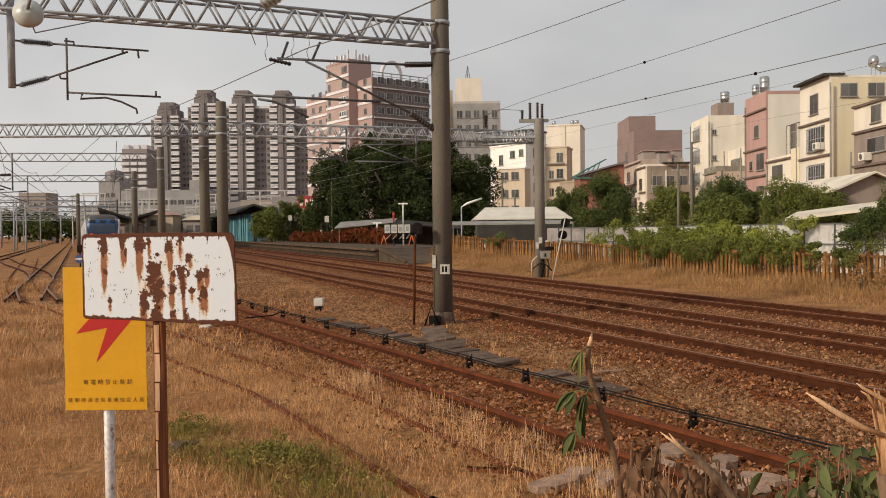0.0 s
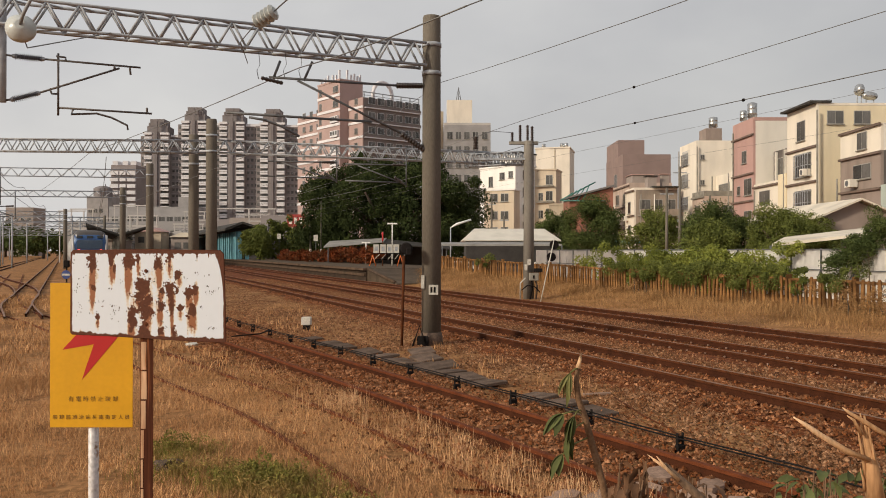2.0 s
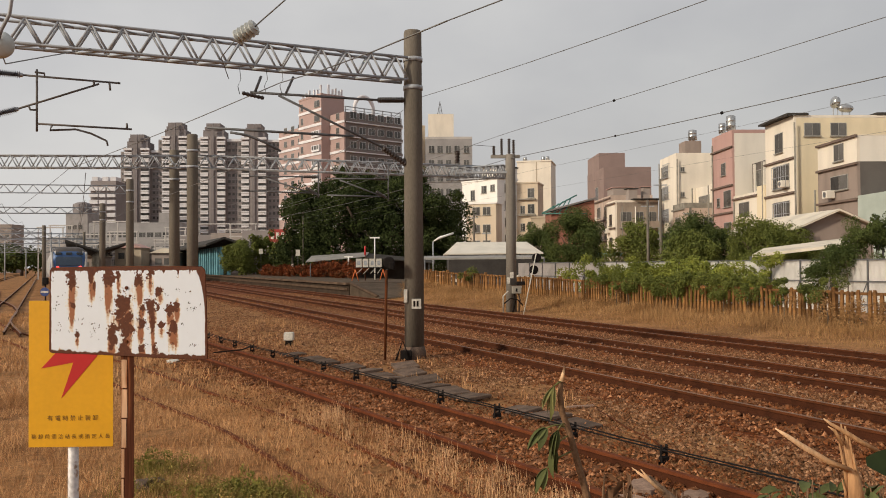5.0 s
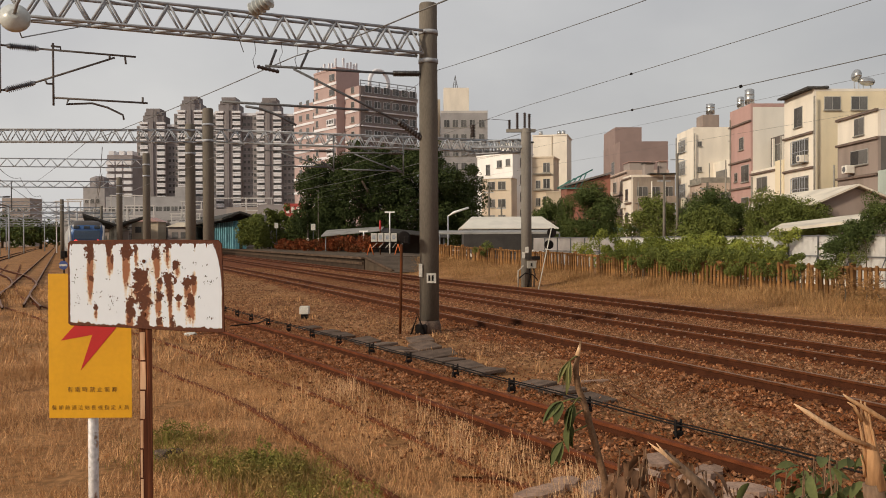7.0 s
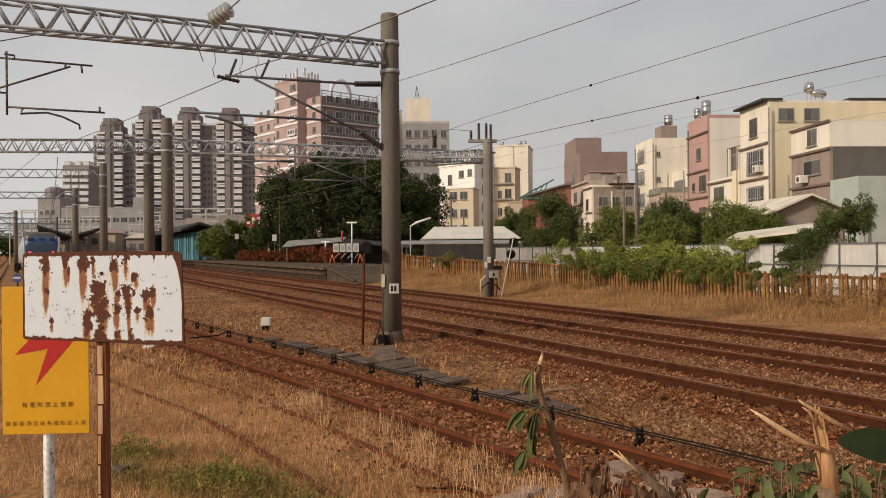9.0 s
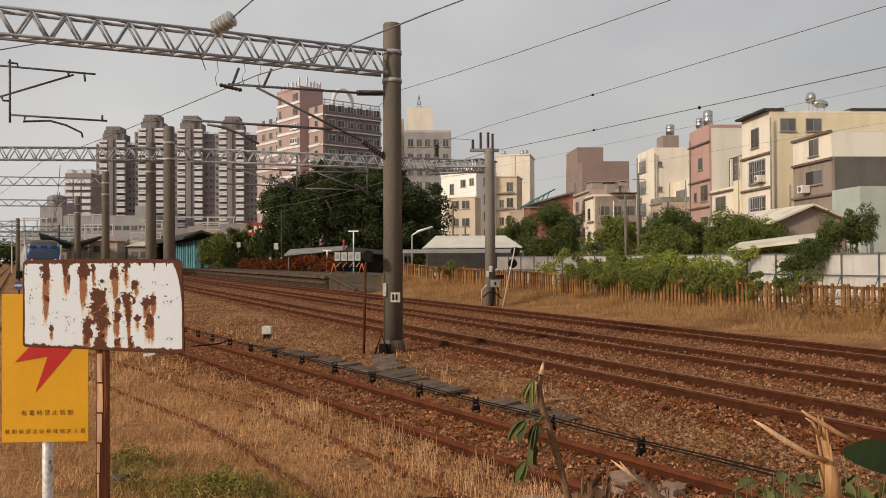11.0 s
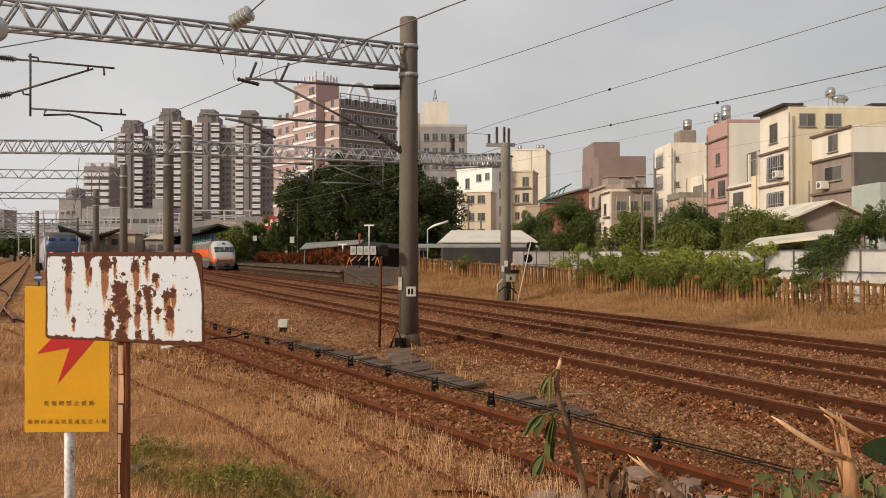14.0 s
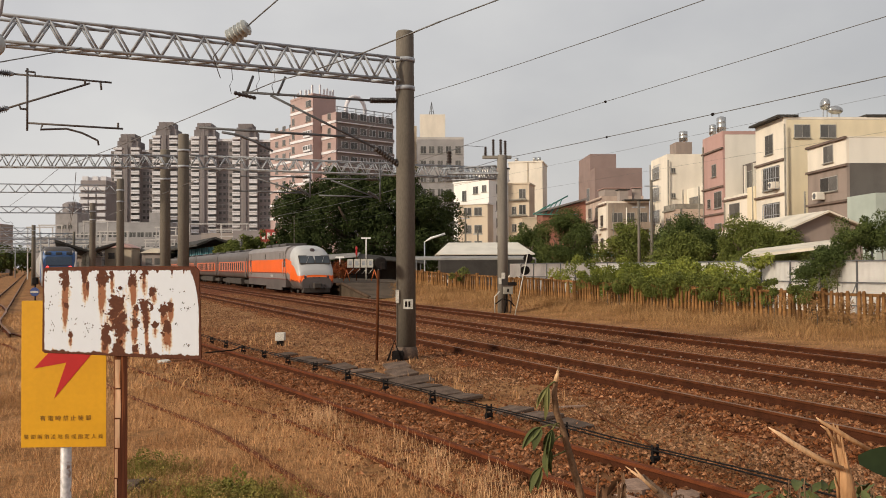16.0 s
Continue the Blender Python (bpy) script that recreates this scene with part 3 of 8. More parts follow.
        for i in range(13):
            xw = x0 + 2.0 + i * 1.25
            for sgn in (-1, 1):
                part("window_frame", box(B(), xw - 0.12, sgn * 1.45 - 0.006, 1.66, xw + 1.0, sgn * 1.45 + 0.006, 2.58), M_FRAME_P, c)
                part("window", box(B(), xw + 0.08, sgn * 1.455 - 0.008, 1.7, xw + 0.8, sgn * 1.455 + 0.008, 2.54), M_SCREEN, c)
        for xd in (x0 + 0.9, x1 - 0.9):
            for sgn in (-1, 1):
                part("door", box(B(), xd - 0.4, sgn * 1.45 - 0.012, 1.1, xd + 0.4, sgn * 1.45 + 0.012, 2.95), M_TGREY, c)
        for xr in (x0 + 4, x0 + 10, x0 + 16):
            part("roof_unit", box(B(), xr - 1.5, -0.8, 3.66, xr + 1.5, 0.8, 3.86, 0.06), M_TROOF, c)
        part("underframe_box", box(B(), x0 + 5, -1.2, 0.3, x1 - 5, 1.2, 0.9, 0.05), M_UNDER, t_)
        for xb in (x0 + 2.8, x1 - 2.8):
            bogie(t_, xb)
        part("gangway", box(B(), x1 - 0.05, -0.6, 1.0, x1 + 0.65, 0.6, 3.1), M_UNDER, t_)
    return t_


EXPRESS = orange_train()


def waiting_train():
    """Blue and white electric unit seen from its end; the face at x = 0."""
    ang = math.degrees(math.atan2(-1, 0.455))
    t_ = thing("electric_unit", pose(-29.68, 70.0, -0.02, 0, 0, ang), "blue and white electric multiple unit standing with red tail lamps", "train")

    def paint(x, z):
        if z > 3.45:
            return 2
        if x > -0.35 and z < 3.4:
            return 0
        return 1
    fine = [(0.0, 1.18, 0.35, 3.2), (-0.05, 1.3, 0.32, 3.5), (-0.2, 1.38, 0.3, 3.72), (-0.4, 1.41, 0.3, 3.84), (-0.9, 1.42, 0.5, 3.9), (-5, 1.42, 0.85, 3.9), (-19.6, 1.42, 0.85, 3.9)]
    part("front_shell", loft(B(), fine, 48, 4.2, paint), [M_TBLUE, M_TWHITE, M_TROOF], t_, "blue face framed in white")
    part("windscreen", box(B(), -0.02, -1.0, 2.3, 0.04, 1.0, 3.05, 0.02), M_SCREEN_B, t_)
    for y in (-0.8, 0.0, 0.8):
        part("lamp_box", box(B(), -0.06, y - 0.24, 3.18, 0.02, y + 0.24, 3.42, 0.04), M_SCREEN, t_)
    for y in (-1.28, 1.28):
        part("front_pillar", tube(B(), [(-0.06, y * 0.98, 0.6), (-0.03, y * 0.94, 1.6), (-0.04, y, 2.4), (-0.22, y * 1.02, 3.45)], 0.1, 8), M_TWHITE, t_)
    for y in (-0.86, 0.86):
        part("tail_lamp", lathe(B(), (0.0, y, 2.14), (0.07, y, 2.14), [(0, 0.13), (0.8, 0.13), (1, 0.08)], 12), M_TAIL, t_)
    part("coupler", box(B(), -0.1, -0.2, 0.6, 0.4, 0.2, 0.95, 0.04), M_UNDER, t_)
    for k in range(3):
        x1 = -20.2 - k * 20.2
        part("carriage", loft(B(), [(x1 - 19.6, 1.42, 0.85, 3.9), (x1, 1.42, 0.85, 3.9)], 32, 4.2), M_TWHITE, t_)
        bogie(t_, x1 - 3), bogie(t_, x1 - 16.6)
    bogie(t_, -3), bogie(t_, -16.6)


M_SCREEN_B = material("bluish_windscreen", (0.05, 0.085, 0.14), 0.12, vary=0.2, scale=0.6, second=(0.09, 0.13, 0.19), bump=0)
waiting_train()
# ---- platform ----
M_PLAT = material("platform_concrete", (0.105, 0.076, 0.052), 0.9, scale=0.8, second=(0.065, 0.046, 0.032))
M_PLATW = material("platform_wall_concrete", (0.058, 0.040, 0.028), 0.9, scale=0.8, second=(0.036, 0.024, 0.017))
M_CREAM = material("cream_render", (0.79, 0.71, 0.60), 0.85, scale=0.5, stain=0.14, stretch=(1, 1, 0.35), vary=0.06, bump=0.05)
M_YELLOW_W = material("yellow_render", (0.76, 0.65, 0.46), 0.85, scale=0.5, stain=0.14, stretch=(1, 1, 0.35), vary=0.05, bump=0.05)
M_PINK = material("pink_tile", (0.48, 0.295, 0.26), 0.7, scale=0.4, stain=0.14, stretch=(1, 1, 0.35), vary=0.08, bump=0.05)
M_BROWN_W = material("brown_cladding", (0.275, 0.195, 0.175), 0.8, scale=0.3, stain=0.15, vary=0.05, bump=0.05)
M_WHITE_W = material("white_render", (0.76, 0.71, 0.63), 0.8, scale=0.4, stain=0.14, stretch=(1, 1, 0.35), vary=0.05, bump=0.05)
M_GREY_W = material("grey_render", (0.33, 0.275, 0.245), 0.85, scale=0.5, stain=0.14, stretch=(1, 1, 0.35), vary=0.08, bump=0.05)
M_TAUPE = material("taupe_tile", (0.255, 0.222, 0.218), 0.8, scale=0.2, stain=0.15, vary=0.06, bump=0.05)
M_ROSE = material("rose_brick_tile", (0.42, 0.295, 0.27), 0.8, scale=0.2, stain=0.15, vary=0.08, bump=0.05)
M_BEIGE_W = material("beige_render", (0.47, 0.385, 0.285), 0.85, scale=0.5, stain=0.2, stretch=(1, 1, 0.35), vary=0.06, bump=0.05)
M_UMBER_W = material("umber_grey_render", (0.30, 0.235, 0.20), 0.85, scale=0.6, stain=0.25, stretch=(1, 1, 0.35), vary=0.08, bump=0.05)
M_PALEGREY = material("pale_grey_tile", (0.72, 0.70, 0.72), 0.8, scale=0.3, stain=0.15, vary=0.05, bump=0.05)
M_CORE = material("dark_grey_tile", (0.21, 0.185, 0.185), 0.8, scale=0.3, stain=0.15, vary=0.05, bump=0.05)
M_GREYL = material("light_grey_render", (0.50, 0.465, 0.44), 0.8, scale=0.4, stain=0.15, vary=0.05, bump=0.05)
M_BRIGHT = material("bright_white_render", (0.86, 0.83, 0.79), 0.8, scale=0.4, stain=0.12, stretch=(1, 1, 0.35), vary=0.05, bump=0.05)
# dark colour stands in for the shade inside an open loggia
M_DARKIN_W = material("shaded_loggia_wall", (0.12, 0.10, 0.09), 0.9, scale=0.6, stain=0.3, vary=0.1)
M_BRICKRED = material("red_brick_wall", (0.30, 0.125, 0.085), 0.85, scale=0.6, stain=0.3, vary=0.12)
M_HALL = material("grey_hall_render", (0.33, 0.31, 0.305), 0.85, scale=0.4, stain=0.2, vary=0.06, bump=0.05)
# dark ledge colour stands in for the shadow line under each ledge
M_LEDGE = material("shadow_toned_ledge", (0.17, 0.12, 0.095), 0.85, scale=1.0, stain=0.3)
M_NET = material("dark_netting_wall", (0.125, 0.11, 0.10), 0.9, scale=0.5, stain=0.25, vary=0.12)
M_ROOF_L = material("pale_sheet_roof", (0.70, 0.62, 0.50), 0.6, scale=0.6, stain=0.25, vary=0.05, bump=0.05)
M_ROOF_D = material("dark_canopy_roof", (0.06, 0.055, 0.05), 0.8, scale=0.8)
M_BLUE = material("blue_panel", (0.13, 0.33, 0.40), 0.6, scale=0.8, stain=0.3, vary=0.08)
M_WATER = material("stainless_tank", (0.55, 0.54, 0.52), 0.25, 0.9, vary=0.05, bump=0)
M_TEAL = material("green_sheet", (0.06, 0.20, 0.17), 0.6, scale=1.0)


M_FRAME = material("window_frame", (0.42, 0.40, 0.37), 0.5, 0.2, vary=0.05, bump=0)
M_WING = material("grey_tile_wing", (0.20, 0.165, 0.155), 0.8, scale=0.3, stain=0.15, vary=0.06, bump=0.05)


def window(parent, m, w, h, glass=M_GLASS_D, frame_mat=None, bars=1):
    """A window set into a wall: x across, z up, outside towards -y."""
    wdw = part("window", box(B(), -w / 2, -0.02, 0, w / 2, 0.06, h), frame_mat or M_FRAME, parent)
    wdw.matrix_basis = m
    for i in range(bars + 1):
        x0 = -w / 2 + 0.06 + i * (w - 0.06) / (bars + 1)
        part("pane", box(B(), x0, -0.035, 0.06, x0 + (w - 0.06) / (bars + 1) - 0.06, -0.021, h - 0.06), glass, wdw)
    part("sill", box(B(), -w / 2 - 0.08, -0.14, -0.1, w / 2 + 0.08, -0.022, -0.01), M_CONC, wdw)
    return wdw


def building(name, x0, y0, x1, y1, h, mat, label, storeys=(), front=None, side=None, base=-0.3, parapet=0.5, trim=None, turn=0.0, side_mat=None):
    """A block on plan x0..x1, y0..y1; windows as (u, z, w, h) on the face towards -x (front) and towards -y (side); ledges at the heights in storeys."""
    t_ = thing(name, pose(x0, y0, 0, 0, 0, turn), label, "building")
    W, D = x1 - x0, y1 - y0
    if side_mat:
        part("wall", box(B(), 0, 0, base, 0.25, D, h), mat, t_)
        part("wall", box(B(), 0.252, 0.002, base, W, D, h - 0.01), side_mat, t_)
    else:
        part("wall", box(B(), 0, 0, base, W, D, h), mat, t_)
    if parapet:
        bm = B()
        for a in ((0, 0, W, 0.2), (0, D - 0.2, W, D), (0, 0.2, 0.2, D - 0.2), (W - 0.2, 0.2, W, D - 0.2)):
            box(bm, a[0], a[1], h + 0.004, a[2], a[3], h + parapet)
        part("parapet", bm, trim or mat, t_)
    for z in storeys:
        bm = B()
        box(bm, -0.22, -0.1, z, 0.0, D + 0.05, z + 0.2)
        part("ledge", bm, trim or M_LEDGE, t_)
    for u, z, w, hh in front or ():
        window(t_, pose(-0.03, u, z, 0, 0, -90), w, hh)
    for u, z, w, hh in side or ():
        window(t_, pose(u, -0.03, z, 0, 0, 0), w, hh)
    return t_


def tank(x, y, z, r=0.75, h=1.7):
    t_ = thing("water_tank", pose(x, y, z), "shiny stainless steel water tank on a flat roof", "water tank", "roof tanks")
    part("tank_body", lathe(B(), (0, 0, 0.4), (0, 0, 0.4 + h), [(0, r * 0.9), (0.03, r), (0.3, r), (0.32, r * 1.02), (0.34, r), (0.63, r), (0.65, r * 1.02), (0.67, r), (0.93, r), (1.0, r * 0.5)], 16), M_WATER, t_)
    for a in range(3):
        part("leg", rod(B(), (r * 0.8 * math.cos(a * 2.1), r * 0.8 * math.sin(a * 2.1), -0.002), (r * 0.8 * math.cos(a * 2.1), r * 0.8 * math.sin(a * 2.1), 0.41), 0.04), M_STEEL, t_)


def platform():
    """The concrete platform: slab with two stepped edge courses and a ramp at its near end."""
    t_ = thing("platform", yard_pose(18.95, 60.5, 0, -1.23), "dark concrete station platform with stepped edge and end ramp", "platform", kind="structure")
    q0, q1, s0, s1, s2, h = 0.0, 9.0, -7.0, 0.0, 270.0, 0.82
    bm = B()
    box(bm, q0 + 0.25, s1, -0.3, q1, s2, h - 0.19)
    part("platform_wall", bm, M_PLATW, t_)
    bm = B()
    prism_ = [(s0, -0.25), (s1 - 0.002, -0.25), (s1 - 0.002, h - 0.02), (s0, -0.1)]
    a = [bm.verts.new((q0 + 0.35, s, z)) for s, z in prism_]
    b = [bm.verts.new((q1, s, z)) for s, z in prism_]
    bm.faces.new(a), bm.faces.new(b[::-1])
    for i in range(4):
        bm.faces.new((a[i], b[i], b[(i + 1) % 4], a[(i + 1) % 4]))
    part("ramp", bm, M_PLAT, t_, "dark asphalt ramp")
    part("surface", box(B(), q0 + 0.55, s1 + 0.3, h - 0.186, q1, s2, h), M_PLAT, t_)
    n_ = 120
    for i in range(n_):
        y = s1 + i * (1.2)
        part("edge_slab", box(B(), q0, y + 0.015, h - 0.17, q0 + 0.6, y + 1.185, h + 0.03 * 0, 0.0), M_EDGE, t_)
    part("lower_course", box(B(), q0 + 0.12, s1 + 0.1, 0.22, q0 + 0.3, s2, 0.42), M_EDGE, t_)
    part("ramp_kerb", tube(B(), [(q0 + 0.4, s1, h - 0.05), (q0 + 0.4, s0 + 0.4, -0.05)], 0.12, 6), M_EDGE, t_)


M_EDGE = material("edge_stone", (0.12, 0.078, 0.052), 0.9, scale=2, stain=0.4, per_object=0.15)
platform()

M_BEIGE_L = material("light_beige_render", (0.62, 0.51, 0.385), 0.85, scale=0.5, stain=0.2, stretch=(1, 1, 0.35), vary=0.06, bump=0.05)
M_BEIGE_P = material("pinkish_beige_render", (0.52, 0.40, 0.33), 0.85, scale=0.5, stain=0.25, stretch=(1, 1, 0.35), vary=0.07, bump=0.05)
M_BEIGE_D = material("weathered_beige_render", (0.36, 0.29, 0.23), 0.85, scale=0.7, stain=0.35, stretch=(1, 1, 0.35), vary=0.1, bump=0.05)
M_ROOF_S = material("grey_slate_sheet", (0.22, 0.20, 0.19), 0.8, scale=0.6, stain=0.3)


def slab_roof_tilt(bm, x0, x1, z0, z1, y0, y1):
    """A thin sheet rising from x0 to x1."""
    return prism(bm, [(x0, z0), (x1, z1), (x1, z1 + 0.25), (x0, z0 + 0.25)], y0, y1)


M_BANNER = material("red_banner", (0.42, 0.05, 0.04), 0.6, vary=0.05, bump=0)


def slab_roof_(bm, w, d, h):
    """A thin overhanging sheet on a small hut."""
    return box(bm, -0.2, -0.2, h + 0.003, w + 0.2, d + 0.2, h + 0.1)


# ---- houses of the street beyond the line ----
FX = 36.3
# far cream house with stacked corner windows
building("corner_house", FX - 0.2, 117.2, FX + 14, 125.2, 17.6, M_CREAM, "cream five-storey house with small corner windows", storeys=(),
         front=[(5.5, z, 3.4, 1.8) for z in (4.9, 8.4, 11.7, 14.8)], side=[(0.9, 15.2, 0.6, 0.7), (0.9, 11.6, 0.6, 0.7)], parapet=0.3)
building("roof_room", 37.6, 117.6, 39.9, 120.6, 19.5, M_UMBER_W, "dark stair head on a flat roof", base=17.62, parapet=0.2)
tank(39.1, 119.0, 19.6, 0.62, 1.5)
building("terrace_house", FX - 2.0, 108.0, FX + 2.4, 113.0, 9.4, M_BEIGE_P, "pinkish house with a railed roof terrace", storeys=(6.2, 9.2),
         front=[(2.6, 6.6, 2.4, 1.7), (2.6, 3.6, 2.4, 1.7)], side=[(1.2, 6.7, 1.3, 1.5), (3.1, 6.7, 1.3, 1.5)], parapet=0.7, trim=M_CONC)
building("cream_house", FX + 2.6, 104.5, FX + 14, 117.1, 12.5, M_CREAM, "cream four-storey house with dark loggia", storeys=(9.2,),
         front=[(2.2, 6.3, 2.4, 2.2), (6.2, 6.5, 1.3, 1.3), (3.5, 9.9, 3.2, 1.4), (9.2, 9.8, 4.4, 1.7)], side=[], parapet=0.3)
building("pink_house", FX, 96.2, FX + 13, 103.0, 17.4, M_PINK, "narrow pink tiled house with a white gable wall", storeys=(8.0, 11.2, 15.7),
         front=[(1.7, 8.8, 2.4, 2.0), (4.7, 9.0, 1.0, 1.1), (1.7, 5.0, 2.4, 2.0), (4.7, 5.3, 1.0, 1.1), (2.9, 12.7, 1.5, 1.5)], side=[], side_mat=M_WHITE_W, parapet=0.4)
tank(FX + 0.8, 101.6, 17.8, 0.42, 1.3)
tank(FX + 1.15, 99.6, 17.8, 0.56, 1.9)
building("yellow_house", FX, 89.0, FX + 14, 96.0, 9.6, M_CREAM, "low pale yellow house with a wide window", storeys=(6.4, 9.4),
         front=[(3.8, 7.4, 3.0, 1.6), (3.8, 3.9, 3.0, 1.8)], side=[], parapet=0.3)
building("side_stair", FX - 0.1, 86.85, FX + 5, 88.95, 10.2, M_YELLOW_W, "bright yellow stair wall between two houses", parapet=0.2)
# solid block; its loggia's depth is only the dark shade colour of the wall
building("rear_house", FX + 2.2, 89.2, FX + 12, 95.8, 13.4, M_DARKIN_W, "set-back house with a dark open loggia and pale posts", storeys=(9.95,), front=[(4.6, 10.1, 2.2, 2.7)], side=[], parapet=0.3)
for dy in (0.3, 2.6, 5.2):
    t_ = thing("loggia_post", pose(FX + 2.0, 89.4 + dy, 9.6), "pale post of an open loggia", "post", "loggia posts")
    part("post", box(B(), -0.12, -0.12, 0, 0.12, 0.12, 3.9), M_WHITE_W, t_)
building("corner_apartment", FX, 80.0, FX + 24, 86.8, 16.3, M_CREAM, "cream and yellow apartment house with barred windows", storeys=(8.9, 12.3), front=[(3.0, 5.9, 3.8, 2.4), (3.0, 9.6, 3.8, 2.4), (3.4, 13.3, 1.9, 2.0)],
         side=[(1.8, 14.5, 1.6, 1.3), (4.4, 14.5, 1.6, 1.3)], side_mat=M_YELLOW_W, parapet=0.25)
building("grey_pink_house", FX, 68.3, FX + 16, 75.2, 10.55, M_UMBER_W, "grey rendered house with an air conditioner", storeys=(7.3, 10.3), front=[(3.0, 8.4, 3.0, 1.3)], side=[], side_mat=M_NET, parapet=0)
building("pale_top_floor", FX, 68.3, FX + 16, 75.2, 12.7, M_CREAM, "pale pink top floor over the grey house", base=10.552, front=[(3.0, 10.95, 1.7, 1.5)], storeys=(12.62,), side_mat=M_WHITE_W, parapet=0.1)
for x_, y_, z_, hl, rr, up in ((FX + 5.4, 82.5, 16.3, 0.42, 0.62, 2.05), (FX + 6.2, 82.0, 16.3, 0.75, 0.42, 1.35)):
    t_ = thing("roof_tank", pose(x_, y_, z_), "lying shiny steel water tank on a roof frame", "water tank", "roof tanks")
    part("tank_body", lathe(B(), (-hl, 0, up), (hl, 0, up - 0.1), [(0, rr * 0.3), (0.1, rr * 0.7), (0.28, rr * 0.95), (0.5, rr), (0.72, rr * 0.95), (0.9, rr * 0.7), (1, rr * 0.3)], 18), M_WATER, t_)
    for dx in (-hl * 0.5, hl * 0.5):
        part("leg", rod(B(), (dx, 0, -0.1), (dx, 0, up - rr * 0.7), 0.06), M_STEEL, t_)

# ---- middle distance ----


building("brown_block", 32.9, 150, 41.6, 165, 19.5, M_BROWN_W, "brown windowless clad block with a raised corner", front=[(6, 14.0, 2.4, 2.6)], side=[], parapet=0.3)
building("stair_head", 32.9, 154, 37.8, 164.6, 22.7, M_BROWN_W, "brown raised stair head", base=19.8, parapet=0.2)
building("mixed_house", 27.7, 122, 34.0, 139.6, 12.0, M_BEIGE_P, "pinkish beige house with ledges and window units", storeys=(5.4, 8.7, 11.8), front=[(3, 9.2, 2.2, 1.7), (8, 9.3, 2.4, 1.7), (13, 9.2, 2.4, 1.7), (3, 5.9, 2.2, 1.7), (8, 5.9, 2.4, 1.7), (13, 5.9, 2.4, 1.7)], side=[(2.0, 9.2, 1.8, 1.6), (4.8, 9.2, 1.6, 1.6)], parapet=0.3)
building("pale_house", 26.07, 112, 32.0, 117.2, 10.5, M_CREAM, "pale cream house with a weathered brown rear wall", storeys=(6.9, 10.3), front=[(2.6, 7.4, 1.6, 1.6), (2.6, 4.2, 1.6, 1.6)], side=[(1.5, 7.5, 1.5, 1.7), (3.3, 7.5, 1.2, 1.7), (5.0, 7.5, 1.3, 1.7), (1.6, 4.1, 1.5, 1.7), (4.4, 4.1, 1.5, 1.7)], side_mat=M_BEIGE_D, parapet=0.3)
t_ = thing("terrace_balcony", pose(26.2, 112, 0), "weathered balcony with a dark canopy and hanging pipes", "balcony")
part("balcony_slab", box(B(), 0.4, -1.3, 6.9, 5.7, -0.01, 7.05), M_CONC, t_)
part("balcony_wall", box(B(), 0.4, -1.35, 7.052, 5.7, -1.22, 7.85), M_BEIGE_D, t_)
part("canopy", box(B(), 2.2, -0.9, 10.82, 6.0, 0.6, 10.96), M_ROOF_D, t_)
for x_ in (0.5, 2.3, 4.1, 5.6):
    part("pipe", rod(B(), (x_, -1.4, 0), (x_, -1.4, 9.8), 0.07, seg=6), M_WHITE_W if x_ > 2 else M_CONC, t_)
